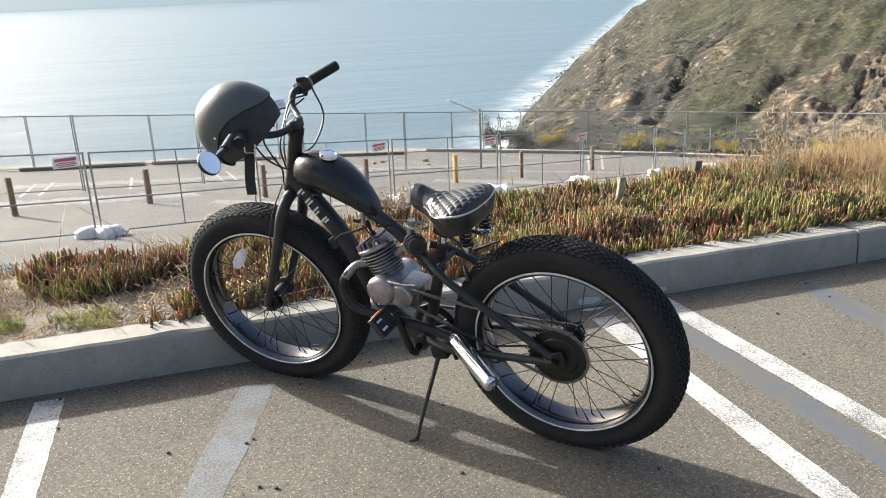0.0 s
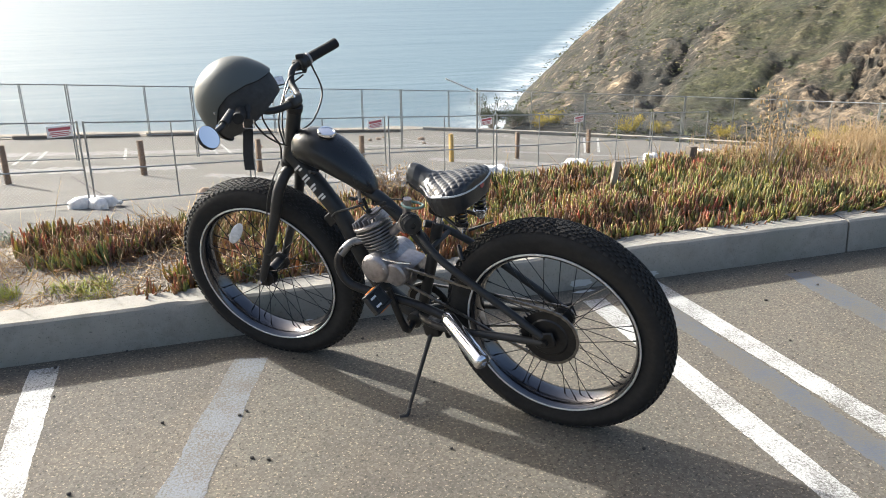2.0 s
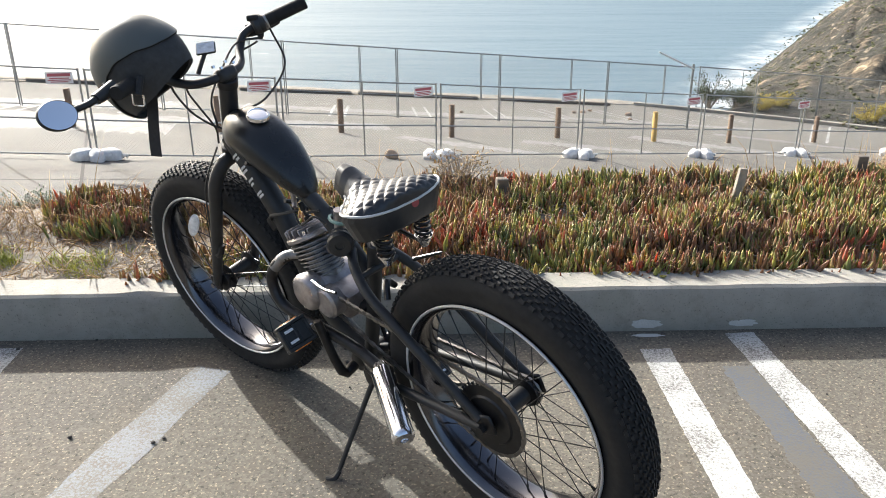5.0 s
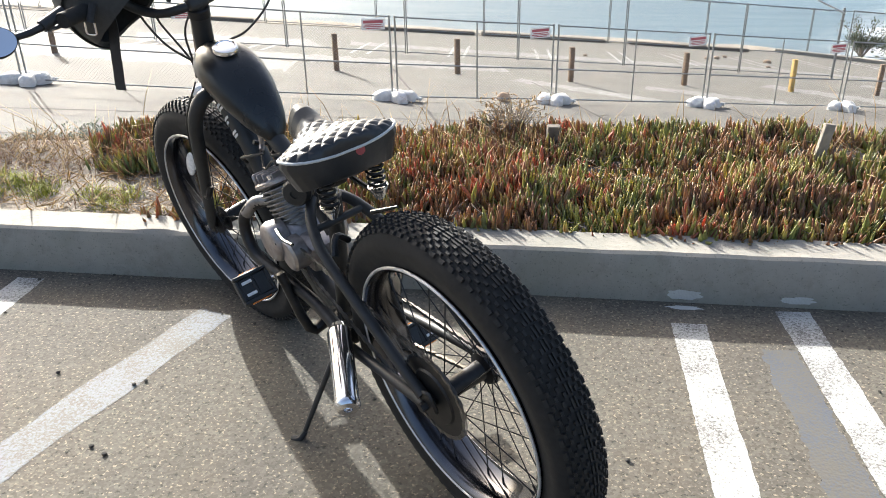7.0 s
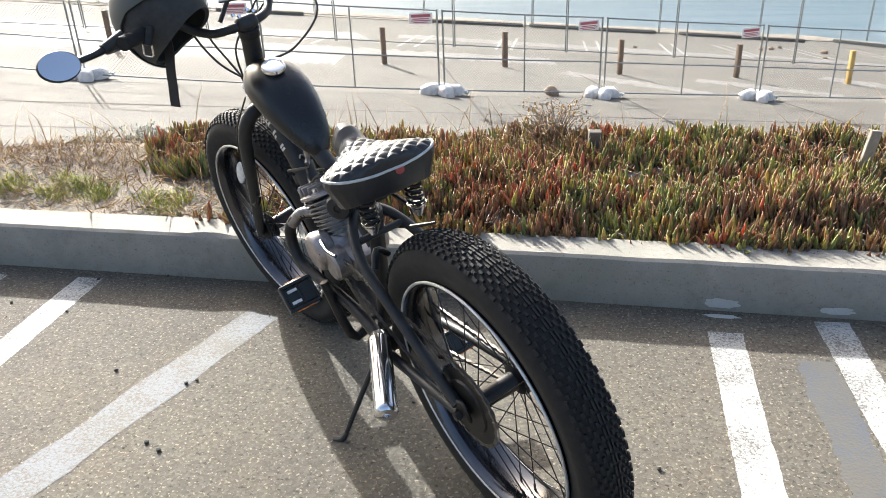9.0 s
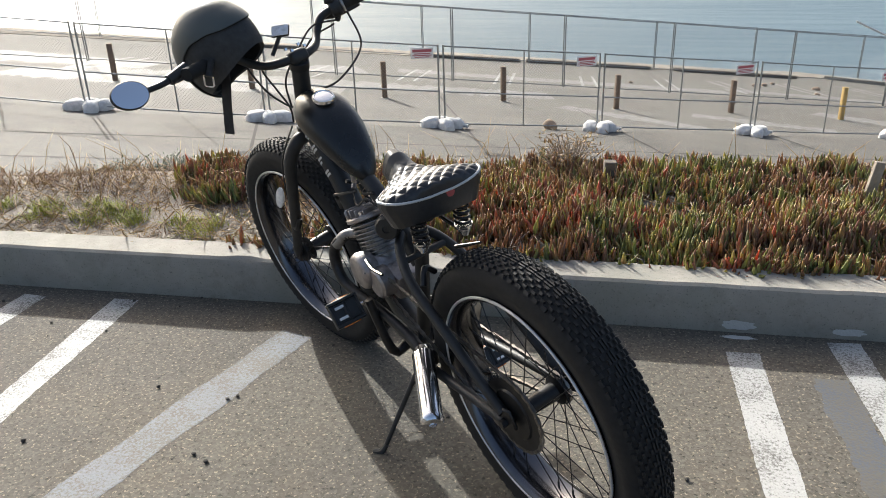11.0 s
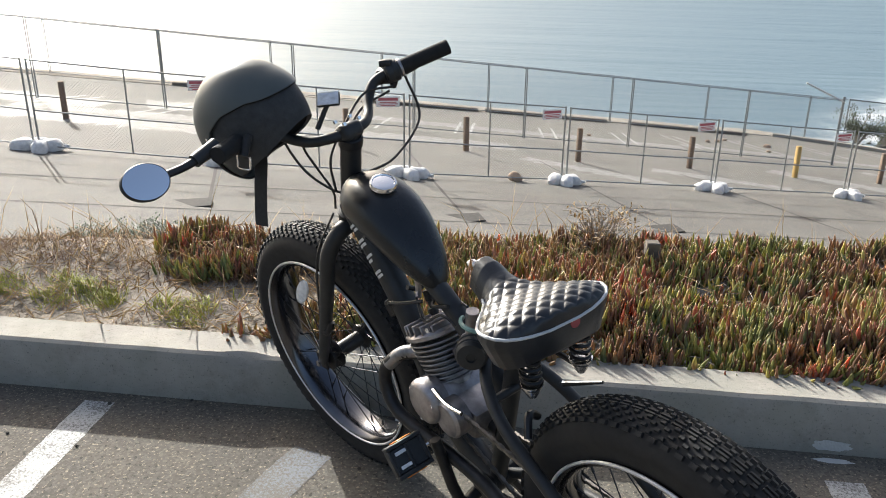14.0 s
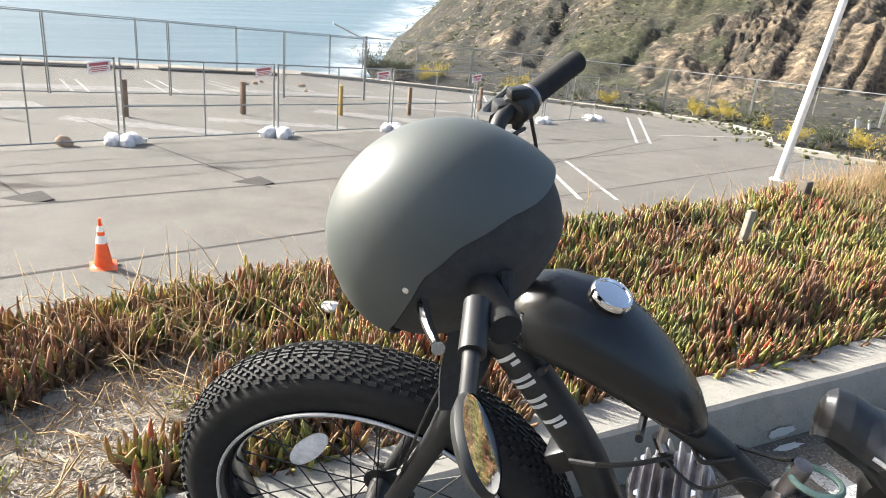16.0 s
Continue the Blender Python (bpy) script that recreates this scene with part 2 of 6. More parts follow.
M_GREEN_GRASS = leaf_material("green_grass_blade", [(0.0, (0.20, 0.23, 0.05)), (0.6, (0.37, 0.38, 0.08)), (1.0, (0.50, 0.43, 0.14))], 0.6, 0.4, 0.0)
M_SHRUB = leaf_material("shrub_leaf", [(0.0, (0.025, 0.035, 0.015)), (0.6, (0.06, 0.075, 0.028)), (1.0, (0.10, 0.10, 0.04))], 0.6, 0.25, 0.0)
M_FLOWER = leaf_material("yellow_flower", [(0.0, (0.10, 0.12, 0.03)), (0.5, (0.45, 0.34, 0.04)), (1.0, (0.62, 0.52, 0.08))], 0.6, 0.25, 0.0)
M_LITTER = leaf_material("grey_plant_litter", [(0.0, (0.15, 0.115, 0.085)), (0.5, (0.30, 0.25, 0.20)), (1.0, (0.50, 0.45, 0.38))], 0.8, 0.1, 0.0)
M_TWIG = plain("dry_twig", (0.30, 0.25, 0.19), 0.85, 0, 0.3)
M_RUBBER = plain("tyre_rubber", (0.0135, 0.013, 0.0125), 0.86, 0, 0.3, 60, 0.15)
M_TREAD = plain("tread_rubber", (0.012, 0.0118, 0.0115), 0.72, 0, 0.3, 60)
M_BLACK = plain("satin_black_paint", (0.018, 0.019, 0.020), 0.52, 0, 0.25, 40)
M_GLOSS = plain("satin_black_tank_paint", (0.012, 0.013, 0.014), 0.29, 0, 0.2, 25)
M_BLACK_STEEL = plain("black_steel", (0.028, 0.028, 0.029), 0.40, 0.6, 0.3, 40)
M_CHROME = plain("chrome", (0.78, 0.78, 0.80), 0.08, 1.0, 0.05, 12)
M_RIM = plain("smoked_chrome_rim", (0.11, 0.11, 0.12), 0.18, 1.0, 0.15, 14)
M_RIM_EDGE = plain("bright_rim_edge", (0.72, 0.72, 0.72), 0.35, 0.6, 0.1, 30)
M_ALLOY = plain("cast_aluminium", (0.36, 0.335, 0.33), 0.42, 0.85, 0.25, 45, 0.2)
M_FIN = plain("sooty_aluminium_fins", (0.25, 0.24, 0.235), 0.46, 0.8, 0.35, 45, 0.2)
M_CHAIN = plain("oily_steel_chain", (0.20, 0.19, 0.175), 0.35, 0.9, 0.3, 60)
M_VINYL = plain("black_vinyl", (0.021, 0.022, 0.024), 0.34, 0, 0.2, 90, 0.1)
M_PIPING = plain("white_piping", (0.55, 0.55, 0.54), 0.5, 0, 0.1, 60)
M_DECAL = plain("white_decal", (0.66, 0.66, 0.65), 0.5, 0, 0.15, 50)
M_RED = plain("red_badge", (0.34, 0.06, 0.06), 0.5, 0, 0.15, 50)
M_HELMET = plain("matt_olive_shell", (0.074, 0.084, 0.080), 0.48, 0, 0.06, 14)
M_PAD = plain("black_padding", (0.032, 0.034, 0.036), 0.70, 0, 0.25, 60, 0.3)
M_WEB = plain("black_webbing", (0.02, 0.02, 0.021), 0.75, 0, 0.3, 90, 0.3)
M_CABLE = plain("black_cable", (0.014, 0.014, 0.014), 0.45, 0, 0.2, 50)
M_REFLECT = plain("amber_reflector", (0.75, 0.22, 0.04), 0.25, 0, 0.15, 80)
M_CLEAR_REFLECT = plain("white_reflector", (0.74, 0.75, 0.77), 0.22, 0, 0.2, 80)
M_HOSE = plain("green_fuel_hose", (0.20, 0.32, 0.28), 0.25, 0, 0.15, 60)
M_GALV = plain("galvanised_steel", (0.30, 0.31, 0.31), 0.48, 0.75, 0.2, 20)
M_WIRE = plain("galvanised_wire", (0.36, 0.37, 0.37), 0.5, 0.6, 0.15, 20)
M_POST_BROWN = plain("brown_painted_post", (0.19, 0.130, 0.088), 0.8, 0, 0.35, 9, 0.3)
M_POST_YELLOW = plain("yellow_painted_post", (0.50, 0.335, 0.11), 0.75, 0, 0.2, 9, 0.3)
M_BAG = plain("white_sandbag", (0.68, 0.67, 0.65), 0.85, 0, 0.15, 12, 0.4)
M_WOOD = plain("weathered_timber", (0.30, 0.26, 0.21), 0.9, 0, 0.35, 14, 0.4)
M_DARK_WOOD = plain("dark_old_timber", (0.15, 0.125, 0.10), 0.9, 0, 0.35, 14, 0.4)
M_ORANGE = plain("orange_cone_plastic", (0.85, 0.12, 0.03), 0.5, 0, 0.1, 14)
M_COLLAR = plain("white_cone_collar", (0.80, 0.80, 0.78), 0.4, 0, 0.1, 14)
M_SIGN = plain("white_sign_plate", (0.80, 0.78, 0.77), 0.5, 0, 0.1, 14)
M_SIGN_RED = plain("red_sign_print", (0.42, 0.10, 0.12), 0.5, 0, 0.1, 14)
M_ROCK = plain("brown_rock", (0.34, 0.25, 0.18), 0.9, 0, 0.35, 14, 0.5)
M_PAPER = plain("white_paper", (0.75, 0.74, 0.72), 0.8, 0, 0.1, 30)
M_PALE_STEEL = plain("pale_painted_steel", (0.62, 0.62, 0.60), 0.55, 0.2, 0.1, 10)
M_MIRROR = Mat("mirror_glass", (0.86, 0.88, 0.92), 0.02, 1.0).m


def haze_material():
    """The bright marine haze far out at sea: paler towards the sun."""
    k = Mat("marine_haze", (0, 0, 0), 1.0)
    geo = k.n.new("ShaderNodeNewGeometry")
    sep = k.n.new("ShaderNodeSeparateXYZ")
    k.link(geo.outputs["Position"], sep.inputs[0])
    up = k.ramp(k.math("DIVIDE", k.math("ADD", sep.outputs[2], 60.0), 1000.0), [(0.0, (0.60, 0.73, 0.82)), (0.11, (0.62, 0.75, 0.84)), (0.24, (0.84, 0.94, 1.0)), (0.45, (0.84, 0.94, 1.0)), (1.0, (0.70, 0.83, 0.98))], True)
    side = k.math("ADD", k.math("MULTIPLY", sep.outputs[0], sun_way.x / FAR), k.math("MULTIPLY", sep.outputs[1], sun_way.y / FAR))
    glow = k.ramp(side, [(0.68, 0.0), (0.95, 1.0)], True)
    em = k.n.new("ShaderNodeEmission")
    k.link(k.mix(glow, up, (0.96, 0.98, 0.98)), em.inputs["Color"])
    k.link(k.math("ADD", k.math("MULTIPLY", glow, 0.02), HAZE), em.inputs["Strength"])
    k.link(em.outputs[0], k.n["Material Output"].inputs["Surface"])
    return k.m


HAZE = 0.365
FAR = 4200.0                 # how far the sea reaches before the haze hides it
M_HAZE = haze_material()


# ---- mesh helpers ----
def finish(bm, sharp=38):
    """Smooth faces, with hard edges where they meet at more than so many degrees."""
    for f in bm.faces:
        f.smooth = True
    for e in bm.edges:
        if len(e.link_faces) == 2 and e.calc_face_angle(0) > radians(sharp):
            e.smooth = False


def to_mesh(name, bm, material, sharp=38):
    bmesh.ops.recalc_face_normals(bm, faces=bm.faces)
    finish(bm, sharp)
    me = bpy.data.meshes.new(name)
    bm.to_mesh(me)
    bm.free()
    me.materials.append(material)
    return me


def part(name, bm, material, parent, label="", sharp=38):
    """One mesh object under a thing or a part."""
    ob = new(name, bm if isinstance(bm, bpy.types.Mesh) else to_mesh(name, bm, material, sharp))
    ob.parent = parent
    return tagged(ob, label)


def mesh_thing(name, bm, material, label, category, kind="", group="", at=None, sharp=38):
    ob = new(name, bm if isinstance(bm, bpy.types.Mesh) else to_mesh(name, bm, material, sharp))
    if at is not None:
        ob.matrix_world = at
    return tagged(ob, label, category, group, kind)


def thing(name, at, label, category, group=""):
    ob = new(name)
    ob.empty_display_size = 0.1
    ob.matrix_world = at
    return tagged(ob, label, category, group)


def tube(bm, pts, r, seg=10, closed=False, flat=1.0, cap=True):
    """A round bar along a line of points; r may change from point to point."""
    pts = [Vector(p) for p in pts]
    n = len(pts)
    rs = r if hasattr(r, "__len__") else [r] * n
    ways = []
    for i in range(n):
        a, b = (pts[i - 1], pts[(i + 1) % n]) if closed else (pts[max(0, i - 1)], pts[min(n - 1, i + 1)])
        ways.append((b - a).normalized())
    side = ways[0].orthogonal().normalized()
    rings = []
    for i in range(n):
        side = (side - ways[i] * side.dot(ways[i])).normalized()
        other = ways[i].cross(side)
        rings.append([bm.verts.new(pts[i] + (side * math.cos(2 * math.pi * k / seg) + other * math.sin(2 * math.pi * k / seg) * flat) * rs[i]) for k in range(seg)])
    for i in range(n if closed else n - 1):
        a, b = rings[i], rings[(i + 1) % n]
        for k in range(seg):
            bm.faces.new((a[k], a[(k + 1) % seg], b[(k + 1) % seg], b[k]))
    if cap and not closed:
        bm.faces.new(rings[0][::-1])
        bm.faces.new(rings[-1])
    return bm


def curve_points(pts, steps=6):
    """A smooth line (Catmull-Rom) through the points."""
    p = [Vector(q) for q in pts]
    p = [p[0] * 2 - p[1]] + p + [p[-1] * 2 - p[-2]]
    out = []
    for i in range(1, len(p) - 2):
        for s in range(steps):
            t = s / steps
            out.append(0.5 * (2 * p[i] + (p[i + 1] - p[i - 1]) * t + (2 * p[i - 1] - 5 * p[i] + 4 * p[i + 1] - p[i + 2]) * t * t + (3 * p[i] - p[i - 1] - 3 * p[i + 1] + p[i + 2]) * t ** 3))
    return out + [p[-2]]


def bar(pts, r, seg=10, steps=0, **more):
    if not steps:
        return tube(bmesh.new(), pts, r, seg, **more)
    fine = curve_points(pts, steps)
    if hasattr(r, "__len__"):
        r = [float(np.interp(i / (len(fine) - 1), np.linspace(0, 1, len(r)), r)) for i in range(len(fine))]
    return tube(bmesh.new(), fine, r, seg, **more)


def box(bm, size, m=None, bevel=0.0, seg=1):
    res = bmesh.ops.create_cube(bm, size=1.0, matrix=(m or Matrix()) @ Matrix.Diagonal((*size, 1)))
    if bevel:
        edges = list({e for v in res["verts"] for e in v.link_edges})
        bmesh.ops.bevel(bm, geom=edges, offset=bevel, segments=seg, affect="EDGES", profile=0.5)
    return bm


def lathe(bm, profile, m=None, seg=32, closed=False):
    """Turns a line of (radius, height) round the z axis of m."""
    m = m or Matrix()
    rings = []
    for r, z in profile:
        rings.append([bm.verts.new(m @ Vector((max(r, 1e-5) * math.cos(2 * math.pi * k / seg), max(r, 1e-5) * math.sin(2 * math.pi * k / seg), z))) for k in range(seg)])
    rows = list(zip(rings, rings[1:] + rings[:1])) if closed else list(zip(rings, rings[1:]))
    for a, b in rows:
        for k in range(seg):
            bm.faces.new((a[k], a[(k + 1) % seg], b[(k + 1) % seg], b[k]))
    bmesh.ops.remove_doubles(bm, verts=bm.verts, dist=2e-5)
    return bm


def along(a, b):
    """A pose at a whose z axis points to b."""
    a, b = Vector(a), Vector(b)
    return Matrix.Translation(a) @ (b - a).to_track_quat("Z", "Y").to_matrix().to_4x4()


def sheet(x0, x1, y0, y1, nx, ny, height):
    """A grid over the ground with z = height(x, y)."""
    bm = bmesh.new()
    rows = [[bm.verts.new((x0 + (x1 - x0) * i / nx, y0 + (y1 - y0) * j / ny, height(x0 + (x1 - x0) * i / nx, y0 + (y1 - y0) * j / ny))) for i in range(nx + 1)] for j in range(ny + 1)]
    for j in range(ny):
        for i in range(nx):
            bm.faces.new((rows[j][i], rows[j][i + 1], rows[j + 1][i + 1], rows[j + 1][i]))
    return bm


def rnd(x, y, s=1.0, k=0.0):
    """Smooth noise, about -1 to 1."""
    return noise.noise(Vector((x * s, y * s, k)))


# ---- the setting ----
LOT = (-1.904, -0.0708, -0.1249)       # the lower lot falls away to the sea and to the right


def lot_z(x, y):
    return LOT[0] + LOT[1] * x + LOT[2] * y


# the kerb runs a little askew to the parking lines; the bank and its plants follow it
KERB = Matrix.Translation((0, -0.014, 0)) @ Matrix.Rotation(math.atan(0.041), 4, "Z")
KERB_BACK = KERB.inverted()


def kerb_top(x):
    return 0.166


def crest(x):
    """How far the planted bank reaches before it falls to the lower lot."""
    return 1.08 + 0.08 * max(-3, min(6, x)) + 0.10 * rnd(x, 3.1, 0.9)


def bank_z(x, y):
    top = kerb_top(x) - 0.025 + 0.035 * min(1.0, max(0.0, y - 0.15)) + 0.02 * rnd(x, y, 2.3) + 0.012 * rnd(x, y, 7.0)
    over = max(0.0, y - crest(x))
    fall = top - 0.62 * over - 0.12 * (1 - math.exp(-over * 2))
    return max(fall, lot_z(x, y) - 0.25)


def on_bank(x, y):
    """A point of the bank's surface over a place in the world."""
    q = KERB_BACK @ Vector((x, y, 0))
    return Vector((x, y, bank_z(q.x, q.y)))


def upper_ground():
    bm = sheet(-70, 70, -70, 0.06, 70, 60, lambda x, y: 0.05 * min(0.0, (y + 6) * 0.02))
    mesh_thing("ground", bm, M_ASPHALT, "worn grey-brown asphalt of the upper car park", "ground", "structure", at=KERB)


def kerb():
    """The kerb in lengths, with open joints between them and worn top edges."""
    root = thing("kerb", KERB, "pale concrete kerb along the car park, worn at its edges", "kerb")
    root["kind"] = "structure"
    cuts = [-60, -30, -14, -8.4, -5.3, -2.25, 2.36, 5.4, 8.5, 14, 30, 60]
    for a, b in zip(cuts, cuts[1:]):
        bm = bmesh.new()
        n = max(6, int((b - a) / 0.06)) if abs(a) < 9 else 10
        rows = []
        for i in range(n + 1):
            x = a + 0.006 + (b - a - 0.012) * i / n
            w, t = 0.004 * rnd(x, 0.2, 9.0), kerb_top(x) + 0.003 * rnd(x, 5.0, 6.0)
            chip = 0.02 * max(0.0, rnd(x, 9.0, 5.0) - 0.35)
            if abs(x + 0.96) < 0.05:
                chip = 0.018
            ring = [(0.0, -0.05), (-0.012, 0.0), (0.0 + w, t - 0.022 - chip), (0.005 + chip * 0.6, t - 0.008 - chip * 0.4), (0.018 + chip, t), (0.145, t + 0.002), (0.160, t - 0.012), (0.162, -0.05)]
            rows.append([bm.verts.new((x, y, z)) for y, z in ring])
        for r, s in zip(rows, rows[1:]):
            for k in range(len(r) - 1):
                bm.faces.new((r[k], s[k], s[k + 1], r[k + 1]))
        bm.faces.new(rows[0]), bm.faces.new(rows[-1][::-1])
        part("kerb_stone", bm, M_CONCRETE, root, sharp=25)


def bank():
    bm = sheet(-24, 20, 0.15, 9.2, 200, 80, bank_z)
    mesh_thing("bank", bm, M_SOIL, "sandy planted bank between the kerb and the lower car park", "bank", "structure", at=KERB, sharp=80)
    for a, b in ((-70, -24), (20, 70)):
        bm = sheet(a, b, 0.15, 9.2, 12, 24, bank_z)
        mesh_thing("bank", bm, M_SOIL, "sandy bank beside the lower car park", "bank", "structure", at=KERB, sharp=80)


EDGING = [(9.8, 40.6), (13.6, 38.8), (17.8, 36.3), (21.8, 33.2), (24.8, 30.0), (26.4, 26.4), (25.8, 23.4), (22.6, 20.2), (23.6, 17.2), (25.4, 14.4), (31.0, 9.0)]


def far_edge(x):
    if x > 9.8:
        return float(np.interp(x, [p[0] for p in EDGING[:6]], [p[1] for p in EDGING[:6]]))
    return 36.5 + 0.42 * x if x > -40 else 19.7


def lower_lot():
    bm = bmesh.new()
    rows = []
    for i in range(61):
        x = -44 + 70.0 * i / 60
        rows.append([bm.verts.new((x, y, lot_z(x, y))) for y in [5.0 + (far_edge(x) - 5.0) * k / 8 for k in range(9)]])
    for a, b in zip(rows, rows[1:]):
        for k in range(len(a) - 1):
            bm.faces.new((a[k], b[k], b[k + 1], a[k + 1]))
    mesh_thing("lower_ground", bm, M_LOT, "pale cracked asphalt of the closed lower car park", "ground", "structure")
    # the sandy rim past the lot and the bluff down to the sea
    bm = bmesh.new()
    rows = []
    steps = ((0, 0.02), (0.7, 0.08), (1.6, -0.05), (3.0, -1.0), (9, -6.5), (28, -24), (75, -52), (110, -62))
    for i in range(91):
        x = -90 + 102.0 * i / 90
        e = far_edge(max(-60, x))
        row = []
        for k, (d, h) in enumerate(steps):
            wob = rnd(x, d, 0.25) * min(2.5, d * 0.10)
            row.append(bm.verts.new((x - d * 0.35, e + d + wob, lot_z(x, e) + h + rnd(x, d, 0.5, 3) * min(1.2, d * 0.04))))
        rows.append(row)
    for a, b in zip(rows, rows[1:]):
        for k in range(len(a) - 1):
            bm.faces.new((a[k], b[k], b[k + 1], a[k + 1]))
    mesh_thing("bluff", bm, M_SOIL, "sandy bluff edge falling from the lot to the sea", "bluff", "structure", sharp=80)


def on_lot(x, y, lift=0.0):
    """A pose on the lower lot."""
    return Matrix.Translation((x, y, lot_z(x, y) + lift))


def strip(bm, a, b, width, lift, ground, n=8, wobble=0.0, ragged=0.0):
    """A painted stripe from a to b, laid over the ground."""
    a, b = Vector(a), Vector(b)
    way = (b - a).normalized()
    side = Vector((-way.y, way.x)) * width / 2
    rows = []
    for i in range(n + 1):
        c = a.lerp(b, i / n)
        k = 1 + wobble * rnd(c.x, c.y, 6.0)
        e = [k + ragged * (rnd(c.x + u, c.y, 23.0) + 0.8 * rnd(c.x, c.y + u, 70.0)) for u in (0.0, 3.7)]
        rows.append([bm.verts.new((q.x, q.y, ground(q.x, q.y) + lift)) for q in (c - side * e[0], c + side * e[1])])
    for r, s in zip(rows, rows[1:]):
        bm.faces.new((r[0], r[1], s[1], s[0]))
    return bm


def upper_lines():
    flat = lambda x, y: 0.0
    def line(a, b, width, material, label, name="parking_line", wobble=0.06, ragged=0.06):
        bm = strip(bmesh.new(), a, b, width, 0.0009, flat, 420, wobble, ragged)
        mesh_thing(name, bm, material, label, "road marking", "structure")
    line((-1.405, -0.14), (-1.20, -5.0), 0.105, M_WHITE_LINE, "worn white parking line on asphalt")
    line((-1.79, -0.17), (-2.02, -5.0), 0.105, M_WHITE_LINE, "worn white parking line on asphalt")
    line((-0.645, -0.27), (-1.10, -1.85), 0.13, M_FADED_LINE, "faded grey parking line, mostly worn away", wobble=0.15)
    line((0.855, -0.125), (1.09, -5.0), 0.105, M_WHITE_LINE, "worn white parking line on asphalt")
    line((1.185, -0.004), (1.70, -5.0), 0.105, M_WHITE_LINE, "worn white parking line on asphalt")
    line((1.10, -0.24), (1.40, -4.0), 0.115, M_BLUE_LINE, "dull blue-grey over-painted parking line", wobble=0.25, ragged=0.2)
    line((1.93, -0.10), (1.92, -4.0), 0.14, M_BLUE_LINE, "dull blue-grey over-painted parking line", wobble=0.25, ragged=0.15)
    # dabs of paint where the lines run up to the kerb: on the asphalt and on the kerb's foot
    def dab(x, y, wide, deep, face, seed):
        bm = bmesh.new()
        rim = []
        for k in range(40):
            a = 2 * math.pi * k / 40
            r = 1 + 0.30 * rnd(math.cos(a) + seed, math.sin(a), 2.0) + 0.16 * rnd(math.cos(a) * 3, math.sin(a) * 3 + seed, 3.0)
            c, d = math.copysign(abs(math.cos(a)) ** 0.7, math.cos(a)), math.sin(a)
            rim.append(bm.verts.new((x + wide * c * r, y - 0.0015, deep[0] + deep[1] * d * r) if face else (x + wide * c * r, y + deep[1] * d * r, 0.0022)))
        bm.faces.new(rim)
        mesh_thing("paint_dab", bm, M_DAB, "small dab of white paint at the kerb's foot", "road marking", "structure", at=KERB)
    dab(0.852, -0.0130, 0.054, (0.030, 0.017), True, 1.0)
    dab(0.850, -0.050, 0.054, (0.0, 0.012), False, 4.0)
    dab(1.205, -0.0130, 0.052, (0.028, 0.013), True, 7.0)


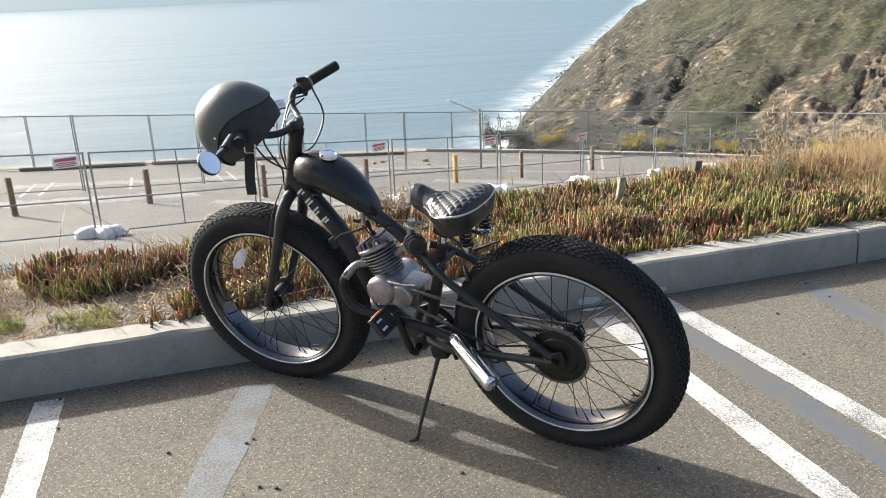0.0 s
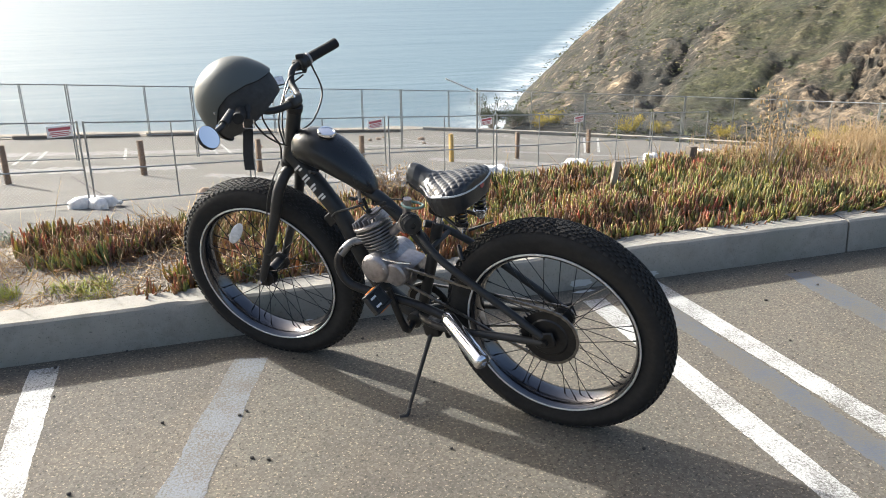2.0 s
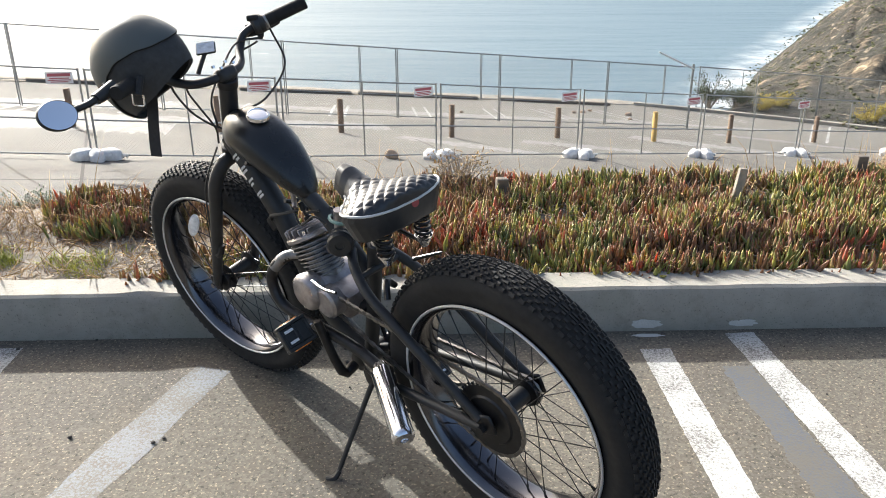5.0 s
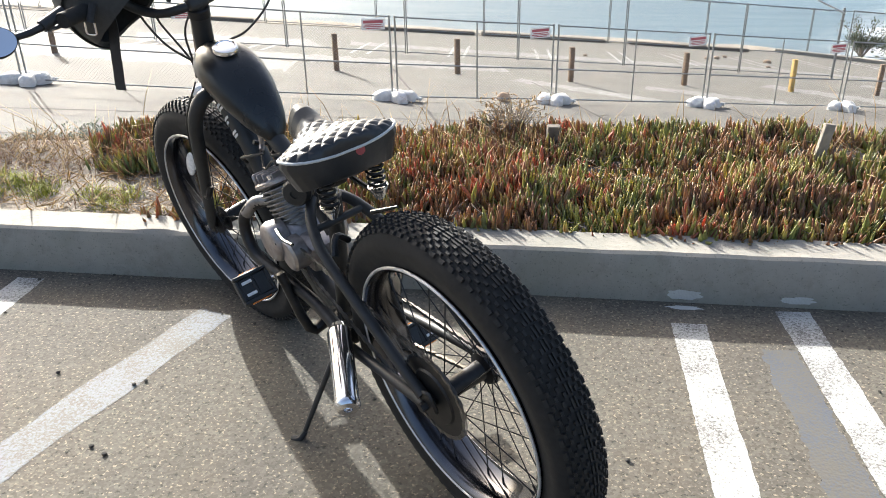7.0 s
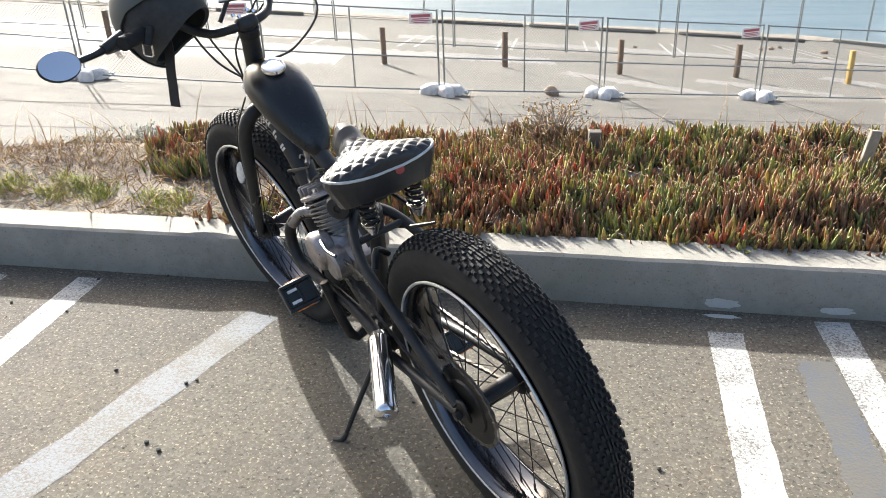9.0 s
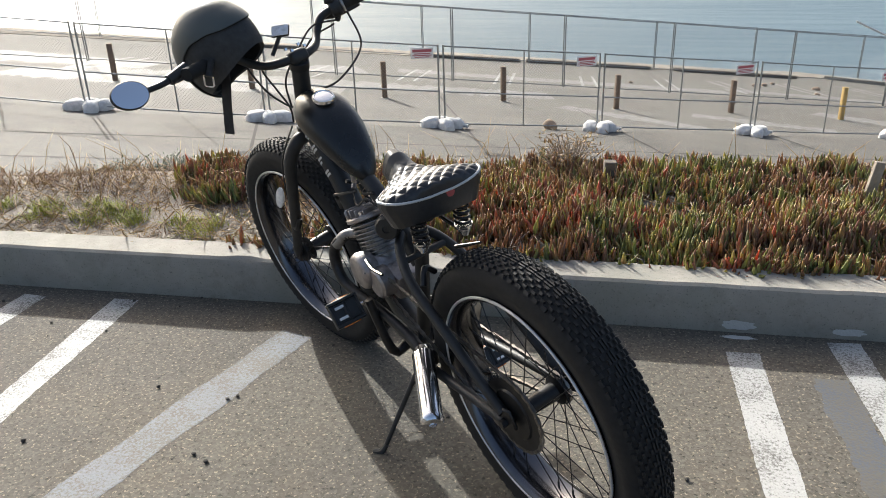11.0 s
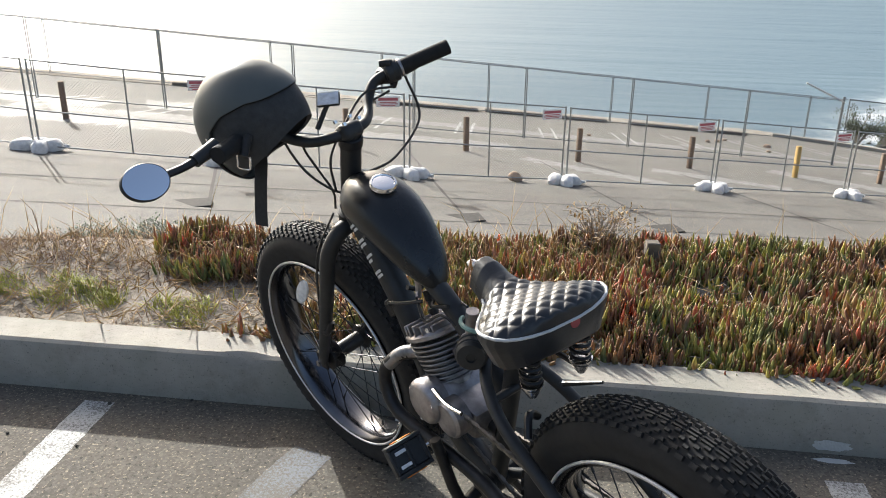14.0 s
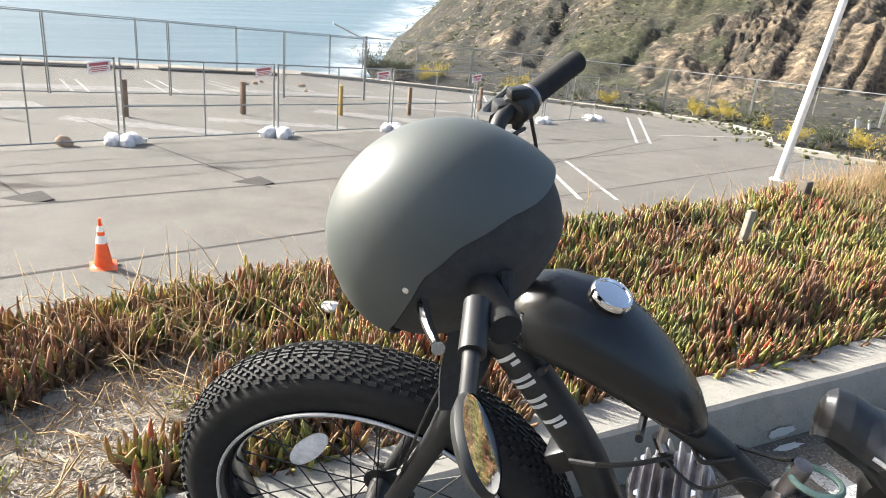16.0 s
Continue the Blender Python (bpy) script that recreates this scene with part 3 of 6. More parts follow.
def lot_lines():
    def mark(a, b, width, material, label, name, lift=0.006, wobble=0.1, ragged=0.0):
        bm = strip(bmesh.new(), a, b, width, lift, lot_z, 160 if ragged else 40, wobble, ragged)
        mesh_thing(name, bm, material, label, "road marking", "structure")
    # pairs of short bay lines across the lot
    u = Vector((0.88, 0.47))
    for i in range(-5, 6):
        c = Vector((-1.2, 26.0)) + u * (i * 3.35)
        v = Vector((-0.10, 1.0)) if i < 2 else Vector((-0.28, 1.0))
        for s in (0.0, 0.55):
            p = c + u * s
            mark(p, p + v * 4.2, 0.10, M_LOT_LINE, "worn white bay line on the lower lot", "bay_line")
    for p, q in (((9.9, 16.0), (8.1, 11.4)), ((10.7, 16.0), (9.0, 11.4)), ((17.2, 35.2), (13.4, 26.8)), ((17.9, 35.0), (14.2, 27.2)), ((22.0, 28.4), (16.2, 20.1)), ((22.9, 28.7), (16.7, 20.0)), ((24.5, 23.2), (19.0, 22.4))):
        mark(p, q, 0.11, M_LOT_LINE, "worn white bay line on the lower lot", "bay_line")
    # pale worn bands where the surface was dug up
    for p, q, w in (((-16, 18.2), (-2.0, 22.5), 1.6), ((-8, 26.0), (4.0, 29.0), 1.2), ((2.2, 21.2), (6.0, 20.6), 0.8), ((6.2, 24.6), (12.5, 21.4), 1.1), ((-1.5, 20.2), (2.4, 18.6), 0.8), ((4, 30), (14, 31), 0.9), ((-14, 22), (-9, 25), 2.4), ((-16.5, 16.6), (-7.5, 18.6), 2.2), ((-20, 19.5), (-14.5, 20.5), 2.6), ((10, 27.5), (16, 25), 0.7)):
        mark(p, q, w, M_LOT_PALE, "pale worn band in the lot's surface", "worn_band", 0.004, 0.5, 0.30)
    # dark expansion joints
    for p, q in (((-14, 5.7), (20, 20.2)), ((-14, 7.9), (18, 21.6)), ((-12, 3.2), (22, 17.8)), ((-1.9, 11.4), (-5.0, 20.0)), ((2.0, 12.2), (-1.0, 20.0)), ((6.5, 13.0), (3.0, 21.0)), ((-5.9, 9.6), (-9.5, 18.0)), ((10.8, 14.4), (7.5, 22.0)), ((8, 14.2), (18.5, 21.5)), ((12, 26.5), (24, 24.5))):
        mark(p, q, 0.06, M_SEAM, "dark tarred joint in the lower lot", "joint_line", 0.005, 0.4)
    for x, y in ((-1.9, 11.2), (1.7, 12.6), (-6.2, 9.5)):
        bm = bmesh.new()
        box(bm, (0.75, 0.45, 0.02), Matrix.Rotation(radians(24), 4, "Z"), 0.006)
        mesh_thing("drain_grate", bm, M_SEAM, "dark drain grate in the lower lot", "drain", "structure", at=on_lot(x, y, 0.0))


def far_land():
    # the hillside that runs out into the sea
    eye = Vector((-0.6, -3.0, 1.4))
    na, nr = 300, 170
    bm = bmesh.new()
    layer = bm.verts.layers.float.new("bare")
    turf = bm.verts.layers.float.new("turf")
    rows = []
    for i in range(na + 1):
        az = 17.5 + 75.0 * i / na
        d0 = float(np.interp(az, [17.5, 21, 25, 30, 38, 46, 60, 92], [66, 60, 54, 49, 46, 45, 42, 42]))
        e0 = float(np.interp(az, [17.5, 21, 25, 30, 38, 46, 60, 92], [-14.0, -10.8, -11.0, -11.3, -11.4, -11.2, -10.6, -8]))
        e1 = float(np.interp(az, [17.5, 19.0, 20.6, 22.5, 25.5, 27.5, 30.0, 34, 45, 52, 62, 92], [-17, -12.5, -8.9, -7.0, -4.0, -2.4, -0.9, 1.2, 5.5, 5.0, 0.0, -3.0]))
        d1 = d0 + 95
        row = []
        for j in range(nr + 1):
            s = j / nr
            r = d0 + (d1 - d0) * s ** 1.25
            el = e0 + (e1 - e0) * (1 - (1 - s) ** 1.9)
            x, y = eye.x + r * math.sin(radians(az)), eye.y + r * math.cos(radians(az))
            z = eye.z + r * math.tan(radians(el))
            rough = min(1.0, s * 9) * min(1.0, max(0.25, (az - 19.5) / 4))
            # gullies and ribs run down the slope, leaning to the right as they rise
            g = az - 11.0 * min(s, 0.45)
            wob = 0.6 * noise.fractal(Vector((az * 0.5, s * 14, 3.0)), 0.9, 2.0, 4)
            gully = abs(noise.noise(Vector((g * 0.30, s * 0.8, 4.0)))) + 0.5 * abs(noise.noise(Vector((g * 0.85, s * 1.6, 9.0))))
            ravine = 0.45 * math.exp(-((az + wob - float(np.interp(s, [0.05, 0.12, 0.25, 0.33, 0.38, 0.5], [28.6, 29.5, 31.0, 32.0, 33.9, 36.5]))) / 0.75) ** 2) * max(0.0, min(1.0, s * 12, (0.52 - s) * 7))
            ravine += 0.35 * math.exp(-((az + wob - float(np.interp(s, [0.05, 0.09, 0.23, 0.32], [33.5, 34.7, 38.2, 41.0]))) / 0.6) ** 2) * max(0.0, min(1.0, s * 14, (0.36 - s) * 8))
            fine = noise.fractal(Vector((x * 0.22, y * 0.22, z * 0.22)), 0.8, 2.0, 6)
            # the bare cliff at the landward end, with ribs
            cliff = max(0.0, min(1.0, (az - float(np.interp(s, [0.0, 0.04, 0.10, 0.15, 0.25, 0.40], [32.5, 33.8, 35.6, 37.5, 40.5, 50.0])) + 5 * wob + 3.0 * fine) / 1.6))
            rib = abs(noise.noise(Vector((g * 0.8, s * 3, 12.0)))) + 0.6 * abs(noise.noise(Vector((g * 1.9, s * 5, 15.0))))
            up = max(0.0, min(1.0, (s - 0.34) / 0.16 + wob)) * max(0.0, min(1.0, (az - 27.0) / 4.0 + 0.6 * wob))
            # green turf right of the ravine; the face left of it gets the shade-darkened colour
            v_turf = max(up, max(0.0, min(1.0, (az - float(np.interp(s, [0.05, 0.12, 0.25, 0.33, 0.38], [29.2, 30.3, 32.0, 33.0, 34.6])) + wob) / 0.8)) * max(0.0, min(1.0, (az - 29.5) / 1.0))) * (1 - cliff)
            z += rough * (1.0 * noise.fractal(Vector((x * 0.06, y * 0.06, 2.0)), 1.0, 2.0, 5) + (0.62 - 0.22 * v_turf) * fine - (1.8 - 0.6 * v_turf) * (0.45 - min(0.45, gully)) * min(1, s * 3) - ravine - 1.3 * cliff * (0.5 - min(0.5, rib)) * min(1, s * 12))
            v = bm.verts.new((x, y, z))
            patch = sum(math.exp(-((az - a0) / w0) ** 2 - ((s - s0) / h0) ** 2) for a0, s0, w0, h0 in ((26.7, 0.20, 0.6, 0.025), (23.7, 0.16, 0.5, 0.04), (33.6, 0.30, 0.8, 0.03)))
            streak = noise.fractal(Vector((g * 1.1, s * 4.5, 7.0)), 0.9, 2.0, 5)
            v[layer] = max(0.0, min(1.0, cliff * (0.78 + 0.9 * streak + 0.6 * fine) + patch * (0.9 + 0.8 * fine) + (1 - 0.7 * v_turf) * max(0.0, 1.0 * streak + 1.0 * fine - 0.45)))
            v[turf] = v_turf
            row.append(v)
        # the back of the hill, down to the sea
        for k, (d, drop) in enumerate(((40, 6), (140, 70))):
            r = d1 + d
            row.append(bm.verts.new((eye.x + r * math.sin(radians(az)), eye.y + r * math.cos(radians(az)), row[nr].co.z - drop)))
        # the foot runs on below the verge
        r = d0 - 2.5
        x, y = eye.x + r * math.sin(radians(az)), eye.y + r * math.cos(radians(az))
        row.insert(0, bm.verts.new((x, y, min(lot_z(x, y) - 0.1, row[0].co.z - 0.6))))
        rows.append(row)
    for a, b in zip(rows, rows[1:]):
        for k in range(len(a) - 1):
            bm.faces.new((a[k], b[k], b[k + 1], a[k + 1]))
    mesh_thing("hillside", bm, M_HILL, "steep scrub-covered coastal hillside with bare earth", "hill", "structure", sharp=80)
    # the sea, and the haze that hides the horizon
    bm = bmesh.new()
    ring = [bm.verts.new((FAR * math.cos(2 * math.pi * k / 96), FAR * math.sin(2 * math.pi * k / 96), -56)) for k in range(96)]
    bm.faces.new(ring)
    mesh_thing("sea", bm, M_SEA, "grey-blue ocean with white surf along the shore", "water", "structure")
    bm = bmesh.new()
    rows = []
    for i in range(61):
        a = radians(-20 + 220 * i / 60)
        rows.append([bm.verts.new(((FAR - 10 + (z + 62) / 0.44) * math.cos(a), (FAR - 10 + (z + 62) / 0.44) * math.sin(a), z)) for z in (-62, -40, 0, 60, 150, 290)])
    for a, b in zip(rows, rows[1:]):
        for k in range(5):
            bm.faces.new((a[k], a[k + 1], b[k + 1], b[k]))
    mesh_thing("backdrop", bm, M_HAZE, "bright marine haze over the sea", "backdrop", "structure")


# ---- fences, posts and loose things of the lower lot ----
def wires(width, low, high, cell=0.075, r=0.0011):
    """Chain-link: two families of slanting wires, joined into one mesh."""
    pts, faces = [], []
    h = high - low
    n = int((width + h) / cell)
    for fam in (1, -1):
        for i in range(1, n):
            s = i * cell
            a0, a1 = max(0.0, s - h), min(width, s)
            p, q = (a0, s - a0), (a1, s - a1)
            if fam < 0:
                p, q = (width - p[0], p[1]), (width - q[0], q[1])
            if abs(q[0] - p[0]) < 0.02:
                continue
            d = 0.7071 * r
            k = len(pts)
            y = 0.0016 * fam
            for c in (p, q):
                sx = d if fam > 0 else -d
                pts += [(c[0] + sx, y, low + c[1] + d), (c[0], y + r, low + c[1]), (c[0] - sx, y, low + c[1] - d)]
            faces += [(k, k + 1, k + 4, k + 3), (k + 1, k + 2, k + 5, k + 4), (k + 2, k, k + 3, k + 5)]
    me = bpy.data.meshes.new("wire_mesh")
    me.from_pydata(pts, [], faces)
    me.materials.append(M_WIRE)
    return me


def span(a, b, za, zb):
    """A pose at a whose x axis runs to b, kept upright."""
    d = Vector((b[0] - a[0], b[1] - a[1], 0))
    w = d.length
    x = d.normalized()
    return Matrix(((x.x, -x.y, 0, a[0]), (x.y, x.x, 0, a[1]), (0, 0, 1, za), (0, 0, 0, 1))), w, (zb - za) / w


def fence_panel(a, b, tall, low, group, label, rails, mids, post_r=0.021, wire_cell=0.075):
    m, w, rise = span(a, b, lot_z(*a), lot_z(*b))
    root = thing("chain_link_fence", m, label, "fence", group)
    for x in (0.03, w - 0.03):
        part("post", bar([(x, 0, 0.03 + rise * x), (x, 0, tall + 0.03 + rise * x)], post_r, 8), M_GALV, root)
    for x in mids:
        part("post", bar([(x * w, 0, low + rise * x * w), (x * w, 0, tall + rise * x * w)], post_r * 0.8, 8), M_GALV, root)
    for z in rails:
        part("rail", bar([(0.03, 0, z + rise * 0.03), (w * 0.5, 0, z - 0.008 + rise * w * 0.5), (w - 0.03, 0, z + rise * (w - 0.03))], post_r * 0.8, 8), M_GALV, root)
    mesh = wires(w - 0.1, low + 0.03, tall - 0.02, wire_cell)
    mesh.transform(Matrix(((1, 0, 0, 0.05), (0, 1, 0, 0), (rise, 0, 1, 0.05 * rise), (0, 0, 0, 1))))
    part("wire_mesh", mesh, M_WIRE, root)
    return root


def sandbag(seed):
    random.seed(seed)
    bm = bmesh.new()
    bmesh.ops.create_icosphere(bm, subdivisions=3, radius=1.0)
    for v in bm.verts:
        x, y, z = v.co
        k = 1 + 0.16 * rnd(x * 2 + seed, y * 2, 1.0, z * 2)
        v.co = Vector((math.copysign(abs(x) ** 0.7, x) * 0.26 * k, math.copysign(abs(y) ** 0.75, y) * 0.155 * k, max(-0.03, math.copysign(abs(z) ** 0.7, z) * 0.20 * k) + 0.03))
    for s in (0.26,):
        tube(bm, [(s, 0, 0.05), (s + 0.06, 0.01, 0.06), (s + 0.10, -0.01, 0.04)], [0.05, 0.035, 0.05], 8)
    return to_mesh("sandbag", bm, M_BAG)


def near_fence():
    joints = [Vector(p) for p in ((-15.0, 11.9), (-10.85, 12.2), (-7.20, 13.20), (-3.66, 14.66), (-0.25, 16.55), (3.49, 18.48), (7.30, 20.41), (11.0, 22.34), (15.0, 24.4), (18.7, 26.3))]
    tall = 1.82
    for k, (a, b) in enumerate(zip(joints, joints[1:])):
        fence_panel((a.x + 0.03, a.y), (b.x - 0.03, b.y), tall, 0.10, "temporary fence panels", "galvanised chain-link fence panel held down with sandbags", (0.10, 0.82, tall), (0.5,))
        if 0 < k < 7:
            way = (b - a).normalized()
            p = b - way * (0.40 if k < 6 else 0.02)
            sign(on_lot(p.x, p.y - 0.035, tall - 0.18) @ pose(0, 0, 0, 0, random.uniform(-2, 2), math.degrees(math.atan2(way.y, way.x))))
    bags = [sandbag(s) for s in range(5)]
    for k, p in enumerate(joints):
        m = on_lot(p.x, p.y)
        stand = thing("steel_stand", m, "flat steel stand under the fence posts", "stand", "stands under the fence")
        bm = bmesh.new()
        for s in (-0.05, 0.05):
            tube(bm, [(s, -0.42, 0.02), (s, 0.42, 0.02)], 0.016, 8)
        part("foot_bar", bm, M_GALV, stand)
        random.seed(40 + k)
        for n, (dx, dy, dz, rz) in enumerate(((-0.19, -0.10, 0.0, 55), (0.12, -0.16, 0.0, 110), (0.20, 0.14, 0.0, 25), (-0.08, 0.20, 0.0, 150))[: 3 + (k % 2)]):
            x, y = p.x + dx + random.uniform(-0.06, 0.06), p.y + dy + random.uniform(-0.06, 0.06)
            ob = new("sandbag", bags[(k + n) % 5])
            ob.matrix_world = on_lot(x, y, dz) @ pose(0, 0, 0, 0, 0, rz + random.uniform(-25, 25))
            tagged(ob, "lumpy white sandbag lying on a fence stand", "sandbag", "sandbags at the fence")


def sign(m, group="fence signs"):
    root = thing("fence_sign", m, "small white sign with red lettering wired to the fence", "sign", group)
    bm = bmesh.new()
    box(bm, (0.50, 0.008, 0.23), None, 0.003)
    part("plate", bm, M_SIGN, root)
    for z, w, h in ((0.055, 0.42, 0.060), (-0.010, 0.36, 0.020), (-0.045, 0.42, 0.018), (-0.080, 0.32, 0.018)):
        bm = bmesh.new()
        box(bm, (w, 0.003, h), Matrix.Translation((0, -0.0060, z)))
        part("print_bar", bm, M_SIGN_RED, root)


def far_fences():
    # two taller rows of fence: one across the lot, one along its far edge
    front = [(-24.4, 17.1), (-20.4, 18.5), (-16.4, 19.9), (-12.9, 21.2), (-9.1, 22.55), (-5.45, 23.86), (-1.85, 25.14), (1.75, 26.43), (5.9, 27.92), (9.45, 29.2)]
    for a, b in zip(front, front[1:]):
        fence_panel(a, b, 2.42, 0.08, "fence across the lot", "tall galvanised chain-link fence across the lower lot", (0.10, 2.42), (), 0.021, 0.085)
    back = [(-30.5, 24.4), (-26.0, 26.1), (-21.5, 27.8), (-17.4, 29.36), (-13.2, 30.94), (-8.75, 32.63), (-4.2, 34.35), (1.4, 36.47), (6.0, 38.21), (11.2, 40.2), (16.0, 42.0)]
    for a, b in zip(back, back[1:]):
        fence_panel(a, b, 2.25, 0.08, "fence along the bluff", "tall galvanised chain-link fence along the bluff", (0.10, 2.25), (), 0.021, 0.085)
    side = [(9.6, 29.3), (13.0, 40.2), (18.2, 37.4), (22.4, 34.2), (25.8, 30.6), (27.8, 26.8), (29.8, 21.5), (31.5, 15.5)]
    for a, b in zip(side[1:], side[2:]):
        fence_panel(a, b, 2.30, 0.08, "fence below the hill", "tall chain-link fence below the hillside", (0.10, 2.30), (0.5,), 0.027, 0.085)
    # the strut that sticks up from the corner post
    x, y = 9.45, 29.2
    root = thing("corner_post", on_lot(x, y), "stout corner post with a white strut on top", "fence post")
    part("post", bar([(0, 0, 0), (0, 0, 2.55)], 0.045, 10), M_GALV, root)
    part("strut", bar([(0.05, 0, 2.35), (-1.45, -0.3, 3.05)], 0.035, 8), M_PALE_STEEL, root, "white painted strut")


def bollards():
    spots = [(-13.2, 16.6), (-9.7, 17.6), (-6.2, 18.5), (-3.15, 20.2), (0.05, 20.9), (3.42, 22.6), (6.75, 23.6), (9.62, 24.7), (13.6, 27.0)]
    for k, (x, y) in enumerate(spots):
        yellow = k == 6
        root = thing("bollard", on_lot(x, y), "yellow-painted timber bollard in the row" if yellow else "brown weathered timber bollard", "bollard", "row of bollards")
        bm = bmesh.new()
        box(bm, (0.13, 0.13, 1.0), pose(0, 0, 0.5, random.uniform(-1, 1), random.uniform(-1, 1), random.uniform(0, 40)), 0.012, 2)
        part("shaft", bm, M_POST_YELLOW if yellow else M_POST_BROWN, root)
        bm = bmesh.new()
        lathe(bm, [(0.0, 0.02), (0.12, 0.012), (0.15, 0.0)], None, 12)
        part("footing", bm, M_CONCRETE, root)


def cone(x, y):
    root = thing("traffic_cone", on_lot(x, y) @ Matrix.Scale(0.87, 4), "orange traffic cone with white reflective collars", "traffic cone", "traffic cones")
    bm = bmesh.new()
    box(bm, (0.34, 0.34, 0.03), Matrix.Translation((0, 0, 0.015)), 0.01, 2)
    part("base", bm, M_ORANGE, root)
    def rad(z):
        return 0.122 - (z - 0.03) / 0.67 * 0.107
    part("body", lathe(bmesh.new(), [(rad(0.03) + 0.02, 0.03), (rad(0.05), 0.05), (rad(0.68), 0.68), (0.018, 0.70), (0.0, 0.70)], None, 24), M_ORANGE, root)
    for a, b in ((0.36, 0.47), (0.52, 0.60)):
        part("collar", lathe(bmesh.new(), [(rad(a) + 0.001, a), (rad(a) + 0.004, a + 0.003), (rad(b) + 0.004, b - 0.003), (rad(b) + 0.001, b)], None, 24), M_COLLAR, root, "white reflective collar")


def loose_things():
    cone(-0.90, 7.80), cone(-2.90, 7.15)
    # pale boards left leaning past the edging
    for x, y, turn in ((28.3, 21.2, 20), (29.3, 21.4, 32)):
        bm = bmesh.new()
        box(bm, (0.50, 0.05, 1.15), pose(0, 0.1, 0.52, -14, 8, turn), 0.01)
        mesh_thing("barrier_board", bm, M_PALE_STEEL, "pale board leaning beside the edging", "board", group="leaning boards", at=on_lot(x, y, 0.10))
    for a, b, r in (((-9.2, 32.2), (-4.6, 34.3), 0.13), ((-4.3, 34.5), (1.3, 36.6), 0.12), ((2.4, 37.0), (8.2, 38.6), 0.13), ((-17.0, 29.3), (-13.6, 30.6), 0.12)):
        m, w, rise = span(a, b, lot_z(*a), lot_z(*b))
        bm = bmesh.new()
        box(bm, (w, 0.26, 0.15), Matrix.Translation((w / 2, 0.2, 0.07)), 0.03, 2)
        bm.transform(Matrix(((1, 0, 0, 0), (0, 1, 0, 0), (rise, 0, 1, 0), (0, 0, 0, 1))))
        mesh_thing("timber_beam", bm, M_DARK_WOOD, "dark old timber beam along the lot's edge", "beam", group="edge beams", at=m)
    bm = bmesh.new()
    bmesh.ops.create_icosphere(bm, subdivisions=3, radius=0.17)
    for v in bm.verts:
        v.co = v.co * (1 + 0.3 * rnd(v.co.x * 6, v.co.y * 6, 1, v.co.z * 6))
        v.co.z = max(-0.08, v.co.z * 0.8)
    mesh_thing("rock", bm, M_ROCK, "lone brown rock on the lower lot", "rock", at=on_lot(-1.38, 16.1, 0.08))
    for x, y, s in ((5.4, 32.6, 0.10), (5.9, 33.2, 0.12), (7.6, 31.2, 0.10), (8.0, 33.5, 0.15), (0.4, 29.2, 0.08), (6.4, 34.4, 0.1)):
        bm = bmesh.new()
        bmesh.ops.create_icosphere(bm, subdivisions=2, radius=s)
        for v in bm.verts:
            v.co = v.co * (1 + 0.35 * rnd(v.co.x * 5 + x, v.co.y * 5, 1, v.co.z * 5))
            v.co.z = max(-s * 0.4, v.co.z * 0.7)
        mesh_thing("rubble", bm, M_ROCK, "piece of rubble on the lower lot", "rubble", group="rubble by the bluff", at=on_lot(x, y, s * 0.4))
    # the leaning lamp post by the lot's near edge
    base = Vector((16.2, 13.9, lot_z(16.2, 13.9)))
    root = thing("lamp_post", Matrix.Translation(base), "leaning pale steel lamp post", "lamp post")
    part("pole", bar([(0, 0, 0), (2.35, 1.0, 8.5)], [0.12, 0.085], 16), M_PALE_STEEL, root)
    part("base_flange", lathe(bmesh.new(), [(0.0, 0.05), (0.2, 0.05), (0.22, 0.0)], None, 16), M_PALE_STEEL, root)


def edging():
    """The low kerb round the far right of the lot, and the verge behind it."""
    root = thing("lot_edging", Matrix(), "low concrete edging below the hillside", "kerb")
    root["kind"] = "structure"
    for a, b in zip(EDGING, EDGING[1:]):
        m, w, rise = span(a, b, lot_z(*a), lot_z(*b))
        bm = bmesh.new()
        box(bm, (w, 0.25, 0.22), Matrix.Translation((w / 2, 0, 0.08)), 0.02)
        bm.transform(Matrix(((1, 0, 0, 0), (0, 1, 0, 0), (rise, 0, 1, 0), (0, 0, 0, 1))))
        bm.transform(m)
        part("edging_stone", bm, M_CONCRETE, root)
    bm = bmesh.new()
    rows = []
    for (x0, y0), (x1, y1) in zip(EDGING[1:], EDGING[2:]):
        for s in range(6):
            x, y = x0 + (x1 - x0) * s / 6, y0 + (y1 - y0) * s / 6
            d = Vector((x + 0.6, y + 3))
            foot, az = d.length, math.degrees(math.atan2(d.x, d.y))
            d.normalize()
            reach = max(1.5, float(np.interp(az, [19, 21, 23, 25, 30, 38, 46, 60, 92], [45, 48, 52, 57, 52, 48, 47, 44, 44])) - foot)
            rows.append([bm.verts.new((x + d.x * k * reach, y + d.y * k * reach, lot_z(x, y) + 0.12 - 0.25 * k + 0.25 * rnd(x + k * reach, y, 0.6) * min(1, k * 3))) for k in (0.01, 0.05, 0.12, 0.25, 0.4, 0.6, 0.8, 1.0)])
    for a, b in zip(rows, rows[1:]):
        for k in range(7):
            bm.faces.new((a[k], a[k + 1], b[k + 1], b[k]))
    mesh_thing("verge", bm, M_HILL, "rough verge at the foot of the hillside", "verge", "structure", sharp=80)


